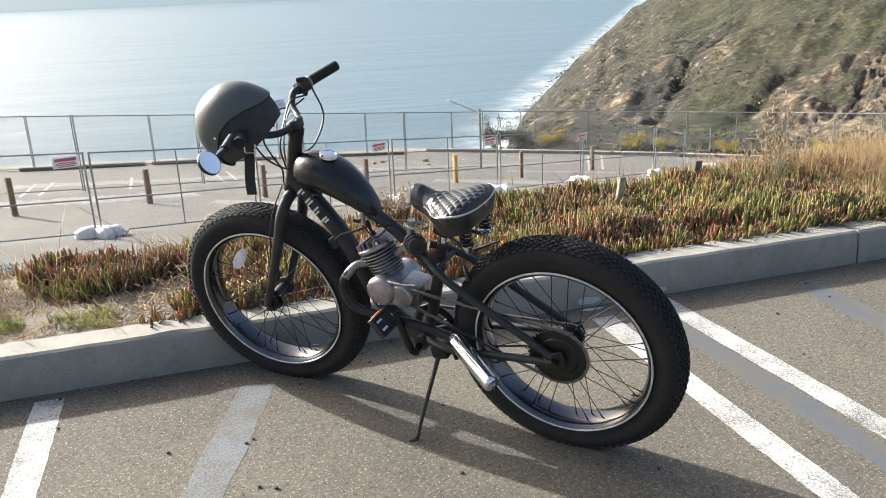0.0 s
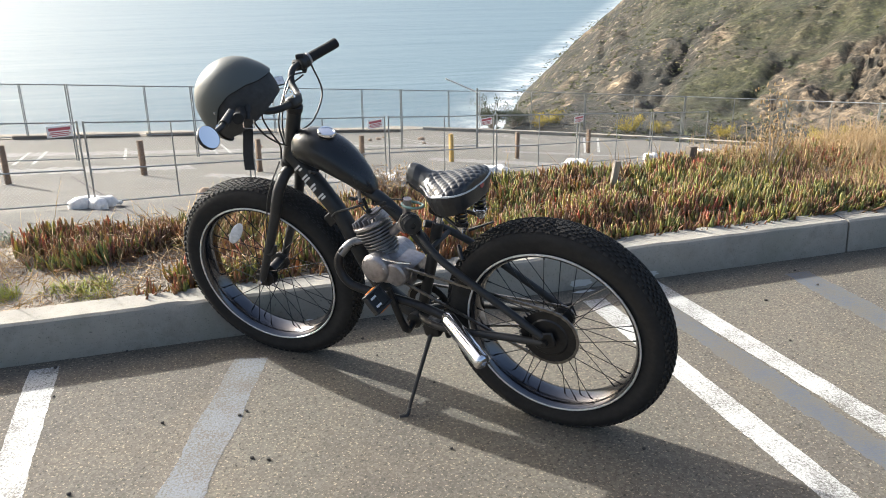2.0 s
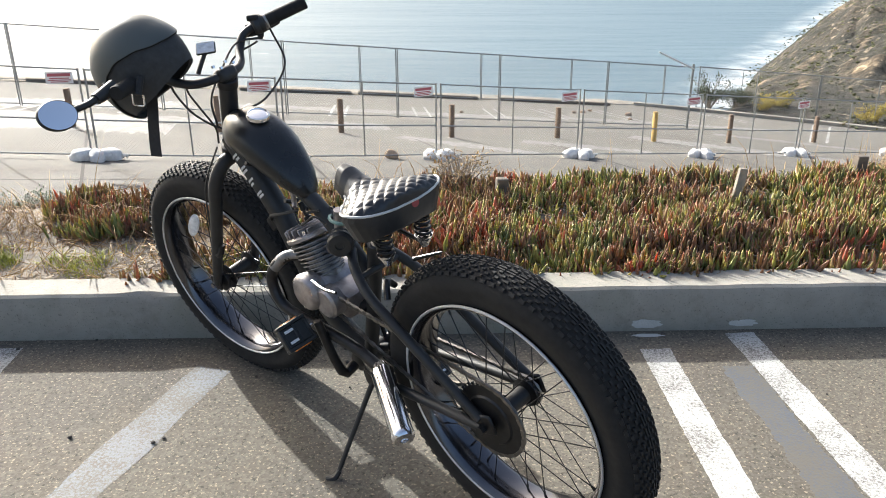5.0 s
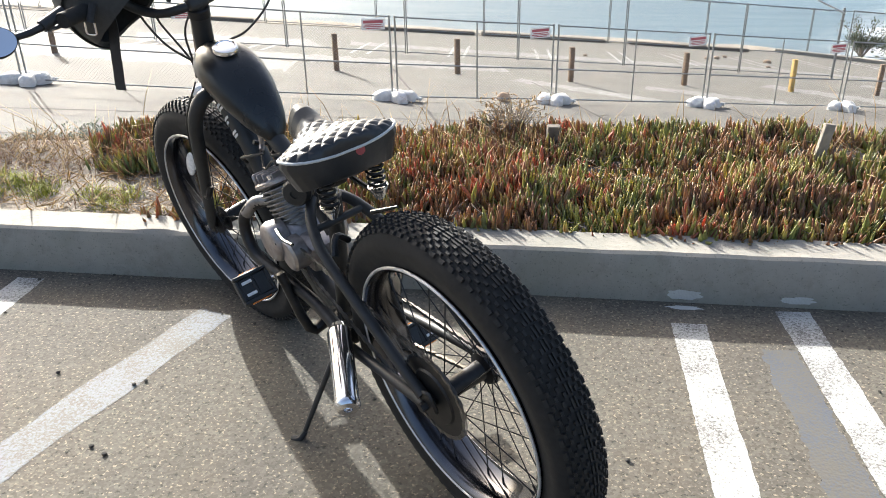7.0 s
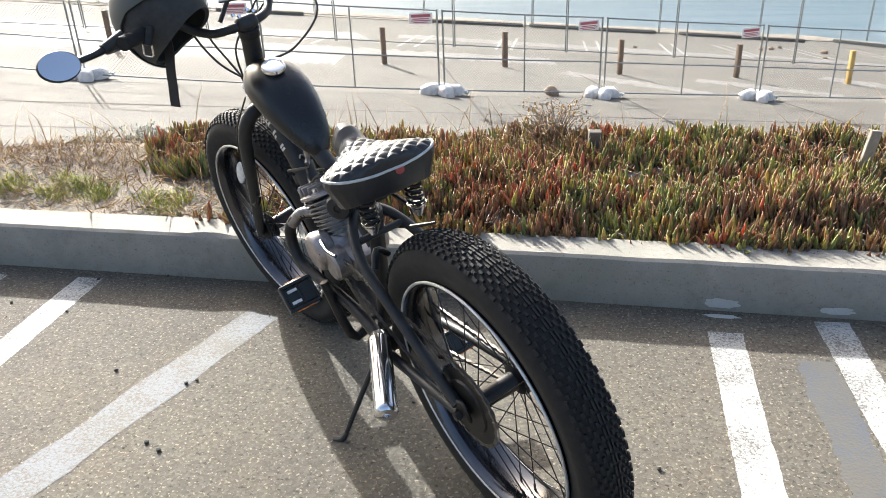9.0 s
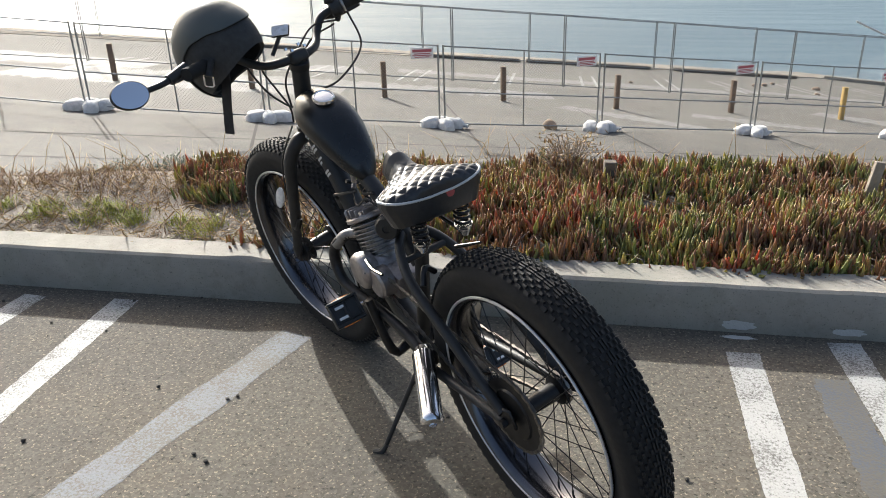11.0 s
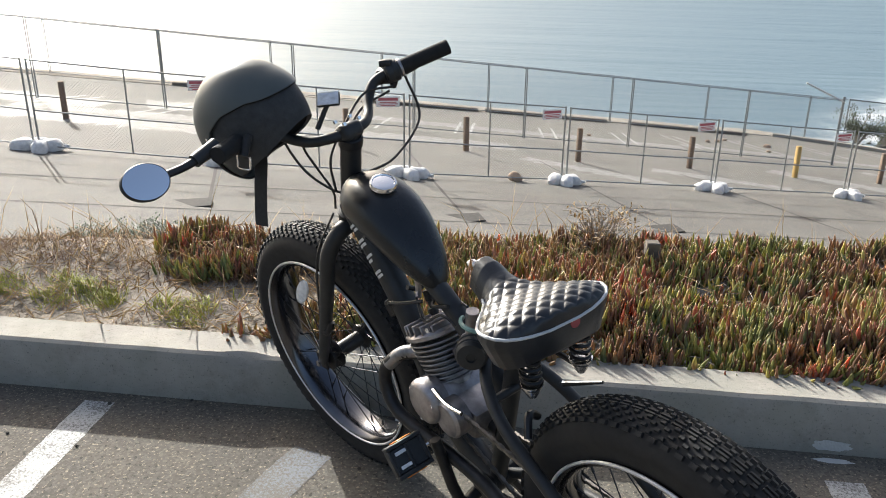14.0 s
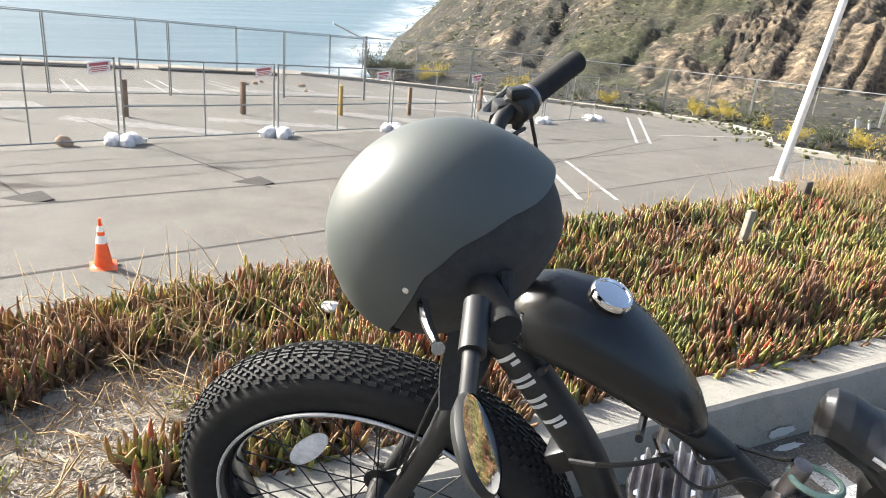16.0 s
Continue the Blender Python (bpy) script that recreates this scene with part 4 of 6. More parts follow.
# ---- the motor bicycle ----
HEAD, LEAN_LEFT = 136.8, 9.8
BIKE = Matrix.Translation((0.3280, -0.9870, -0.0090)) @ Matrix.Rotation(radians(HEAD), 4, "Z") @ Matrix.Rotation(radians(-LEAN_LEFT), 4, "X")
R_TYRE, R_RIM = 0.372, 0.281
AXIS_A, AXIS_B = Vector((0.875, 0, 1.03)), Vector((0.947, 0, 0.81))
STEER = Matrix.Translation(AXIS_A) @ Matrix.Rotation(radians(7.3), 4, (AXIS_A - AXIS_B).normalized()) @ Matrix.Translation(-AXIS_A)


def wheel(root, name, hub, turn, label):
    """Tyre with knobs, wide rim, hub and spokes, turned about the local y axis."""
    lay = turn @ Matrix.Translation(hub) @ Matrix.Rotation(radians(-90), 4, "X")
    body = new(name)
    body.parent = root
    body.matrix_local = lay
    tagged(body, label)
    c, w = R_TYRE - 0.050, 0.053
    prof = []
    for k in range(29):
        a = radians(-152 + 304 * k / 28)
        prof.append((c + 0.0465 * math.cos(a) - (0.045 if abs(a) > radians(110) else 0.0) * (abs(a) - radians(110)), w * math.sin(a) * (1.0 if abs(a) < radians(95) else 0.98)))
    prof = [(max(r, 0.276), z) for r, z in prof]
    part("tyre", lathe(bmesh.new(), prof, None, 96, True), M_RUBBER, body, "fat black rubber tyre", 60)
    # knobs: centre blocks, then two rows of shoulder blocks on each side
    bm = bmesh.new()
    n = 88
    for k in range(n):
        for a, l, b, h, shift in [(4.0 * u, 0.0225, 0.0040, 0.0038, 0.25) for u in (1, -1)] + [(e * u, 0.0105, 0.0056, 0.0054, 0.5 * (i % 2)) for i, e in enumerate((12, 20.5, 29, 38)) for u in (1, -1)] + [(48 * u, 0.0150, 0.0085, 0.0050, 0.0) for u in (1, -1)]:
            t = 2 * math.pi * (k + shift) / n
            ra = radians(a)
            m = Matrix.Rotation(t, 4, "Z") @ Matrix.Translation((c + 0.0465 * math.cos(ra), 0, w * math.sin(ra))) @ Matrix.Rotation(-ra, 4, "Y")
            q = [m @ Vector((x, y, z)) for x, f in ((-0.002, 1.0), (h, 0.86)) for y, z in ((-l * f / 2, -b * f / 2), (l * f / 2, -b * f / 2), (l * f / 2, b * f / 2), (-l * f / 2, b * f / 2))]
            v = [bm.verts.new(p) for p in q]
            bm.faces.new(v[4:])
            for i in range(4):
                bm.faces.new((v[i], v[(i + 1) % 4], v[4 + (i + 1) % 4], v[4 + i]))
    part("tread", bm, M_TREAD, body, "worn knobbly tread blocks", 10)
    part("rim", lathe(bmesh.new(), [(0.283, -0.047), (0.276, -0.050), (0.270, -0.046), (0.262, -0.030), (0.259, 0.0), (0.262, 0.030), (0.270, 0.046), (0.276, 0.050), (0.283, 0.047), (0.268, 0.0)], None, 96, True), M_RIM, body, "wide smoked-chrome rim")
    for s in (1, -1):
        pts = [(0.2805 * math.cos(2 * math.pi * k / 96), 0.2805 * math.sin(2 * math.pi * k / 96), 0.0495 * s) for k in range(96)]
        part("rim_edge", tube(bmesh.new(), pts, 0.0032, 8, closed=True), M_RIM_EDGE, body, "bright polished rim edge")
    part("hub", lathe(bmesh.new(), [(0.0, -0.085), (0.012, -0.085), (0.012, -0.066), (0.036, -0.062), (0.036, -0.054), (0.022, -0.048), (0.020, 0.048), (0.036, 0.054), (0.036, 0.062), (0.012, 0.066), (0.012, 0.085), (0.0, 0.085)], None, 24), M_BLACK_STEEL, body, "black hub")
    spokes = []
    for s in (1, -1):
        a = radians(28 * s)
        p = Vector((0.034 * math.cos(a), 0.034 * math.sin(a), 0.056))
        q = Vector((0.264 * math.cos(-a * 0.15), 0.264 * math.sin(-a * 0.15), 0.012))
        bm = tube(bmesh.new(), [p, q], 0.0014, 6)
        tube(bm, [p.lerp(q, 0.93), q], 0.0028, 6)
        spokes.append(to_mesh("spoke", bm, M_BLACK_STEEL))
    for k in range(36):
        flip = Matrix.Rotation(math.pi, 4, "X") if k % 2 else Matrix()
        ob = part("spoke", spokes[(k // 2) % 2], None, body)
        ob.matrix_local = Matrix.Rotation(2 * math.pi * k / 36, 4, "Z") @ flip
    return body


def saddle(root):
    """A broad quilted saddle with white piping round its rear."""
    xs = [0.480, 0.475, 0.463, 0.441, 0.418, 0.396, 0.373, 0.348, 0.322, 0.297, 0.277, 0.261, 0.247, 0.238, 0.232, 0.229]
    half = [0.010, 0.024, 0.032, 0.036, 0.039, 0.048, 0.068, 0.094, 0.113, 0.122, 0.123, 0.118, 0.105, 0.086, 0.062, 0.030]
    top = [0.846, 0.862, 0.870, 0.867, 0.856, 0.847, 0.843, 0.844, 0.850, 0.857, 0.862, 0.863, 0.862, 0.860, 0.858, 0.856]
    low = [0.838, 0.820, 0.806, 0.796, 0.788, 0.779, 0.771, 0.766, 0.764, 0.765, 0.768, 0.771, 0.775, 0.779, 0.785, 0.792]
    nu, nv = 170, 110
    grid = []
    for i in range(nu + 1):
        x = xs[0] + (xs[-1] - xs[0]) * (i / nu)
        f = lambda v: float(np.interp(-x, [-q for q in xs], v))
        h, t, b = f(half), f(top), f(low)
        ring = []
        for j in range(nv + 1):
            s = -1 + 2 * j / nv
            y = h * math.copysign(min(1.0, abs(s) * 1.02) ** 0.92, s)
            z = t - (0.024 + 0.012 * min(1.0, max(0.0, (x - 0.37) / 0.05))) * abs(s) ** 2.4
            quilt = 0.0
            if x < 0.410 and abs(s) < 0.95:
                p, q = x / 0.0165, y / 0.0150
                quilt = 0.0038 * min(1.0, (0.410 - x) / 0.03) * (abs(math.sin(math.pi * (p + q) / 2)) * abs(math.sin(math.pi * (p - q) / 2))) ** 0.6
            ring.append((x, y, z + quilt))
        grid.append((ring, h, t, b))
    bm = bmesh.new()
    rows = [[bm.verts.new(p) for p in ring] for ring, *_ in grid]
    for a, b in zip(rows, rows[1:]):
        for k in range(nv):
            bm.faces.new((a[k], a[k + 1], b[k + 1], b[k]))
    bm.faces.new(rows[0][::-1]), bm.faces.new(rows[-1])
    seat = part("saddle", bm, M_VINYL, root, "black quilted vinyl saddle with white piping", 50)
    # padded flank and underside
    bm = bmesh.new()
    rows = []
    for ring, h, t, b in grid:
        x = ring[0][0]
        left, right = ring[-1], ring[0]
        section = [left, (x, left[1] + 0.004, left[2] - 0.012), (x, left[1] * 0.97, (left[2] + b) / 2), (x, left[1] * 0.86, b), (x, 0, b - 0.004), (x, right[1] * 0.86, b), (x, right[1] * 0.97, (right[2] + b) / 2), (x, right[1] - 0.004, right[2] - 0.012), right]
        rows.append([bm.verts.new(p) for p in section])
    for a, b in zip(rows, rows[1:]):
        for k in range(8):
            bm.faces.new((a[k], a[k + 1], b[k + 1], b[k]))
    bm.faces.new(rows[0]), bm.faces.new(rows[-1][::-1])
    part("flank", bm, M_VINYL, seat, "smooth black vinyl flank", 50)
    seat.matrix_local = Matrix.Translation((0.37, 0, 0)) @ Matrix.Rotation(radians(-5), 4, "Z") @ Matrix.Translation((-0.37, 0, 0))
    edge = [Vector(ring[-1]) for ring, *_ in grid if ring[0][0] < 0.408]
    edge = edge + [Vector(ring[0]) for ring, *_ in grid[::-1] if ring[0][0] < 0.408]
    edge = [e + Vector((0, math.copysign(0.002, e.y), 0.001)) for e in edge]
    part("piping", tube(bmesh.new(), edge, 0.0030, 8), M_PIPING, seat, "white piping")
    badge = part("badge", lathe(bmesh.new(), [(0.0, 0.003), (0.010, 0.003), (0.011, 0.0)], None, 16), M_RED, seat, "small round red and white badge")
    badge.matrix_local = pose(0.2310, -0.022, 0.826, 0, -84, 0)
    star = part("badge_mark", lathe(bmesh.new(), [(0.0, 0.0042), (0.005, 0.0042), (0.0055, 0.003)], None, 5), M_DECAL, seat)
    star.matrix_local = badge.matrix_local
    # chrome springs, clamp and pillar
    for y in (0.055, -0.055):
        pts = [(0.262 + 0.017 * math.cos(a), y + 0.017 * math.sin(a), 0.775 - 0.060 * a / (2 * math.pi * 4.5)) for a in np.linspace(0, 2 * math.pi * 4.5, 90)]
        part("spring", tube(bmesh.new(), pts, 0.0036, 6), M_BLACK_STEEL, seat, "black saddle spring")
        part("spring_cup", lathe(bmesh.new(), [(0.0, 0.0), (0.008, 0.0), (0.021, 0.026), (0.022, 0.030), (0.0, 0.030)], pose(0.262, y, 0.692), 18), M_CHROME, seat, "chrome spring cup")
        part("undercarriage", bar([(0.43, y * 0.25, 0.805), (0.36, y * 0.5, 0.735), (0.262, y, 0.700)], 0.006, 8, 4), M_BLACK_STEEL, seat)
    bm = bmesh.new()
    box(bm, (0.055, 0.060, 0.045), pose(0.372, 0, 0.735, 0, -16, 0), 0.01, 2)
    part("saddle_clamp", bm, M_BLACK_STEEL, seat, "black saddle clamp")


def fuel_tank(root):
    line = [(0.9018, 0.882, 0.0054, 0.0088), (0.8981, 0.882, 0.027, 0.0299), (0.886, 0.884, 0.0468, 0.0475), (0.8627, 0.887, 0.0612, 0.0581), (0.8255, 0.889, 0.0711, 0.0651), (0.7837, 0.882, 0.0756, 0.0686), (0.7418, 0.867, 0.0747, 0.0695), (0.7046, 0.847, 0.0693, 0.066), (0.6674, 0.821, 0.0585, 0.0581), (0.6395, 0.799, 0.0468, 0.0475), (0.6181, 0.78, 0.0324, 0.0334), (0.607, 0.768, 0.0162, 0.0176), (0.6033, 0.764, 0.0036, 0.0044)]
    bm = bmesh.new()
    rows, n = [], 30
    for x, z, w, h in line:
        row = []
        for k in range(n):
            a = 2 * math.pi * k / n
            c, s = math.cos(a), math.sin(a)
            row.append(bm.verts.new((x + 0.30 * h * s * (0.5 if x < 0.88 else 0.0), w * math.copysign(abs(c) ** 0.85, c), z + h * (s if s > 0 else s * 0.92))))
        rows.append(row)
    for a, b in zip(rows, rows[1:]):
        for k in range(n):
            bm.faces.new((a[k], a[(k + 1) % n], b[(k + 1) % n], b[k]))
    bm.faces.new(rows[0][::-1]), bm.faces.new(rows[-1])
    tank = part("fuel_tank", bm, M_GLOSS, root, "black teardrop fuel tank", 60)
    m = pose(0.764, 0.004, 0.944, 0, -20, 0)
    cap = lathe(bmesh.new(), [(0.0, 0.0085), (0.0185, 0.0084), (0.0225, 0.0078), (0.0240, 0.0098), (0.0275, 0.0092), (0.0300, 0.005), (0.0300, 0.0), (0.026, -0.004)], m, 48)
    part("tank_cap", cap, M_CHROME, tank, "low round chrome filler cap")
    part("cap_neck", lathe(bmesh.new(), [(0.026, -0.014), (0.027, 0.002)], m, 28), M_BLACK_STEEL, tank)
    part("fuel_tap", bar([(0.66, 0.02, 0.765), (0.66, 0.022, 0.735), (0.652, 0.03, 0.725)], 0.007, 8), M_ALLOY, tank)
    for x in (0.84, 0.69):
        part("tank_strap", bar([(x, -0.03, 0.81 - (0.84 - x) * 0.5), (x, 0, 0.795 - (0.84 - x) * 0.5), (x, 0.03, 0.81 - (0.84 - x) * 0.5)], 0.006, 8, 3), M_BLACK_STEEL, tank)


def engine(root):
    """A small two-stroke: finned cylinder, crankcase, side covers, carburettor."""
    body = new("engine")
    body.parent = root
    tagged(body, "small aluminium two-stroke engine with finned cylinder")
    base, way = Vector((0.588, 0.012, 0.535)), Vector((0.38, 0.0, 0.925)).normalized()
    m = along(base, base + way)
    part("barrel", lathe(bmesh.new(), [(0.0, 0.0), (0.045, 0.0), (0.040, 0.10), (0.0, 0.10)], m, 24), M_FIN, body)
    for k in range(9):
        z, r = 0.014 + 0.0112 * k, 0.050 + 0.0016 * k
        part("cooling_fin", lathe(bmesh.new(), [(0.036, z - 0.0020), (r - 0.001, z - 0.0020), (r, z), (r - 0.001, z + 0.0020), (0.036, z + 0.0020)], m @ Matrix.Diagonal((1.0, 1.06, 1, 1)), 30), M_FIN, body)
    part("cylinder_head", lathe(bmesh.new(), [(0.0, 0.112), (0.058, 0.112), (0.065, 0.116), (0.065, 0.124), (0.060, 0.129), (0.0, 0.131)], m, 30), M_ALLOY, body)
    for k in range(7):
        y = -0.051 + 0.017 * k
        run = 2 * math.sqrt(0.062 ** 2 - y * y)
        bm = bmesh.new()
        box(bm, (run, 0.0050, 0.030 - 0.0045 * abs(k - 3)), Matrix.Translation((0, y, 0.140 - 0.0018 * abs(k - 3))), 0.0020)
        bm.transform(m)
        part("head_fin", bm, M_ALLOY, body)
    part("spark_plug", lathe(bmesh.new(), [(0.0, 0.0), (0.011, 0.0), (0.011, 0.014), (0.006, 0.016), (0.006, 0.030), (0.009, 0.032), (0.009, 0.055), (0.0, 0.055)], m @ Matrix.Translation((-0.012, 0, 0.150)), 12), M_BLACK_STEEL, body)
    for x in (-0.036, 0.036):
        for y in (-0.038, 0.038):
            part("head_nut", lathe(bmesh.new(), [(0.0, 0.012), (0.007, 0.012), (0.007, 0.0)], m @ Matrix.Translation((x, y, 0.128)), 6), M_CHROME, body)
    case = bmesh.new()
    lathe(case, [(0.0, -0.060), (0.052, -0.060), (0.058, -0.052), (0.058, 0.052), (0.052, 0.060), (0.0, 0.060)], pose(0.582, 0, 0.505, -90), 30)
    box(case, (0.11, 0.105, 0.080), pose(0.528, 0, 0.497, 0, -12, 0), 0.016, 2)
    part("crankcase", case, M_ALLOY, body)
    part("clutch_cover", lathe(bmesh.new(), [(0.050, 0.0), (0.052, 0.030), (0.048, 0.040), (0.038, 0.046), (0.0, 0.048)], pose(0.588, 0.060, 0.522, -90), 32), M_ALLOY, body, "round polished side cover")
    part("sprocket_cover", lathe(bmesh.new(), [(0.042, 0.0), (0.042, 0.034), (0.036, 0.040), (0.0, 0.040)], pose(0.520, 0.052, 0.508, -90), 24), M_ALLOY, body)
    part("magneto_cover", lathe(bmesh.new(), [(0.052, 0.0), (0.052, 0.020), (0.044, 0.028), (0.0, 0.030)], pose(0.582, -0.060, 0.505, 90), 28), M_ALLOY, body)
    for k in range(3):
        a = radians(40 + 120 * k)
        part("cover_screw", lathe(bmesh.new(), [(0.0, 0.004), (0.004, 0.004), (0.004, 0.0)], pose(0.588 + 0.042 * math.cos(a), 0.100, 0.522 + 0.042 * math.sin(a), -90), 8), M_CHROME, body)
    part("clutch_arm", bar([(0.560, 0.085, 0.562), (0.500, 0.098, 0.566), (0.445, 0.100, 0.574)], [0.006, 0.0045, 0.004], 8, 3), M_CHROME, body, "chrome clutch arm")
    # intake, carburettor, air filter behind the cylinder
    part("intake", bar([(0.555, 0.01, 0.625), (0.520, 0.015, 0.655), (0.500, 0.02, 0.668)], 0.016, 12, 3), M_ALLOY, body)
    bm = bmesh.new()
    box(bm, (0.042, 0.048, 0.060), pose(0.492, 0.02, 0.675, 0, -30, 0), 0.009, 2)
    lathe(bm, [(0.0, 0.085), (0.013, 0.085), (0.014, 0.05), (0.014, 0.0)], pose(0.492, 0.02, 0.675, 0, -10, 0), 14)
    part("carburettor", bm, M_ALLOY, body)
    part("air_filter", lathe(bmesh.new(), [(0.0, -0.004), (0.028, -0.004), (0.033, 0.004), (0.033, 0.012), (0.030, 0.014), (0.030, 0.018), (0.033, 0.020), (0.033, 0.030), (0.030, 0.032), (0.030, 0.036), (0.032, 0.038), (0.027, 0.046), (0.010, 0.048), (0.009, 0.044), (0.0, 0.044)], along((0.474, 0.030, 0.684), (0.430, 0.075, 0.690)), 26), M_BLACK, body, "round black air filter")
    for a, b in (((0.60, 0.0, 0.49), (0.68, 0.0, 0.45)), ((0.53, 0.0, 0.48), (0.455, 0.0, 0.47))):
        bm = bar([a, b], 0.020, 10)
        part("engine_mount", bm, M_BLACK_STEEL, body)
    # exhaust: black pipe, chrome silencer
    pipe = part("exhaust", bar([(0.640, 0.030, 0.590), (0.690, 0.070, 0.585), (0.722, 0.098, 0.548), (0.720, 0.108, 0.500), (0.688, 0.110, 0.458), (0.630, 0.105, 0.440), (0.540, 0.095, 0.425), (0.430, 0.088, 0.408), (0.335, 0.092, 0.388)], 0.0150, 12, 6), M_BLACK_STEEL, body, "black bent exhaust pipe")
    part("exhaust_elbow", bar([(0.640, 0.030, 0.592), (0.688, 0.068, 0.588), (0.718, 0.094, 0.556)], 0.0155, 12, 5), M_FIN, pipe, "bright metal exhaust elbow")
    a, b = Vector((0.345, 0.086, 0.391)), Vector((0.165, 0.188, 0.318))
    part("silencer", lathe(bmesh.new(), [(0.010, 0.0), (0.018, 0.002), (0.024, 0.016), (0.0275, 0.022), (0.0275, 0.20), (0.0285, 0.203), (0.0285, 0.211), (0.0275, 0.214), (0.024, 0.219), (0.010, 0.221), (0.009, 0.214), (0.0, 0.214)], along(a, b), 30), M_CHROME, pipe, "chrome silencer")


def handlebar(root):
    body = new("handlebar")
    body.parent = root
    tagged(body, "black raised cruiser handlebar")
    def add(name, bm, material, label="", parent=None, sharp=38):
        bm.transform(STEER)
        return part(name, bm, material, parent or body, label, sharp)
    for s in (1, -1):
        add("bar", bar([(0.872, 0, 1.040), (0.885, 0.045 * s, 1.038), (0.915, 0.085 * s, 1.040), (0.948, 0.118 * s, 1.060), (0.955, 0.150 * s, 1.092), (0.935, 0.190 * s, 1.108 if s < 0 else 1.098), (0.910, 0.232 * s, 1.118 if s < 0 else 1.102), (0.872, 0.290 * s, 1.132 if s < 0 else 1.106)], 0.0115, 12, 6), M_BLACK)
        a, b = (Vector((0.922, -0.202, 1.112)), Vector((0.866, -0.304, 1.134))) if s < 0 else (Vector((0.925, 0.200, 1.100)), Vector((0.872, 0.300, 1.106)))
        add("grip", lathe(bmesh.new(), [(0.0, 0.0)] + [(0.0165 + (0.0013 if k % 2 else 0.0), 0.002 + 0.1235 * k / 30) for k in range(31)] + [(0.0, 0.1265)], along(a, b), 20), M_RUBBER, "ribbed black rubber grip")
        add("bar_end", lathe(bmesh.new(), [(0.0, 0.004), (0.014, 0.004), (0.0145, 0.0)], along(b, b + (b - a)), 16), M_CHROME, "bright bar end")
        add("brake_perch", lathe(bmesh.new(), [(0.0, -0.018), (0.017, -0.018), (0.019, -0.012), (0.019, 0.014), (0.016, 0.018), (0.0, 0.018)], along((0.926, 0.195 * s, 1.111), (0.866, 0.301 * s, 1.139)), 16), M_BLACK_STEEL)
        bm = bmesh.new()
        box(bm, (0.040, 0.030, 0.036), pose(0.950, 0.183 * s, 1.098, 0, 0, -30 * s), 0.008, 2)
        add("lever_bracket", bm, M_BLACK)
        if s < 0:
            # throttle housing beside the grip: two clamped halves, a pale collar and a cable boss
            d = (b - a).normalized()
            hold = add("throttle_housing", lathe(bmesh.new(), [(0.0, -0.034), (0.018, -0.034), (0.024, -0.029), (0.0255, -0.018), (0.0245, -0.016), (0.0255, -0.014), (0.025, -0.004), (0.020, 0.0), (0.0, 0.0)], along(a, b), 20), M_BLACK, "black throttle housing")
            add("collar", lathe(bmesh.new(), [(0.0, 0.0), (0.0195, 0.0), (0.0215, 0.002), (0.0215, 0.006), (0.0195, 0.008), (0.0, 0.008)], along(a, b), 20), M_ALLOY, "pale metal collar", hold)
            p = a - d * 0.012
            add("cable_boss", bar([tuple(p), tuple(p + Vector((0.004, 0.004, -0.028))), tuple(p + Vector((0.006, 0.006, -0.040)))], [0.012, 0.010, 0.006], 10, 2), M_BLACK, "", hold)
            bm = bmesh.new()
            q = p + Vector((0.006, 0.014, 0.020))
            box(bm, (0.030, 0.026, 0.018), pose(q.x, q.y, q.z, 12, 0, 28), 0.006, 2)
            add("switch", bm, M_BLACK_STEEL, "", hold)
        dz = 0.0 if s < 0 else -1.0
        lv = bar([(0.955, 0.205 * s, 1.104), (0.968, 0.235 * s, 1.108 + 0.015 * dz), (0.950, 0.285 * s, 1.118 + 0.035 * dz), (0.930, 0.322 * s, 1.130 + 0.045 * dz), (0.926, 0.332 * s, 1.134 + 0.045 * dz)], [0.008, 0.007, 0.006, 0.005, 0.007], 8, 4)
        if s < 0:
            lv = bar([(0.962, -0.165, 1.090), (0.985, -0.195, 1.078), (0.985, -0.235, 1.074), (0.968, -0.275, 1.082), (0.960, -0.285, 1.088)], [0.011, 0.009, 0.0075, 0.0065, 0.008], 8, 4)
        add("brake_lever", lv, M_BLACK if s < 0 else M_CHROME, "black brake lever" if s < 0 else "bright clutch lever")
    add("stem", bar([(0.878, 0, 1.020), (0.872, 0, 1.045)], 0.020, 14), M_BLACK)
    bm = bmesh.new()
    box(bm, (0.044, 0.056, 0.038), pose(0.876, 0, 1.040, 0, 18, 0), 0.014, 3)
    add("bar_clamp", bm, M_BLACK)
    for y in (-0.02, 0.02):
        for x in (0.858, 0.890):
            add("clamp_bolt", lathe(bmesh.new(), [(0.0, 0.007), (0.005, 0.007), (0.005, 0.0)], pose(x, y, 1.062, 0, 18, 0), 8), M_CHROME)
    # oval mirror on the left bar end, a second one lying inward on the right
    c, nrm = Vector((0.806, 0.455, 1.096)), Vector((-0.820, -0.310, 0.515)).normalized()
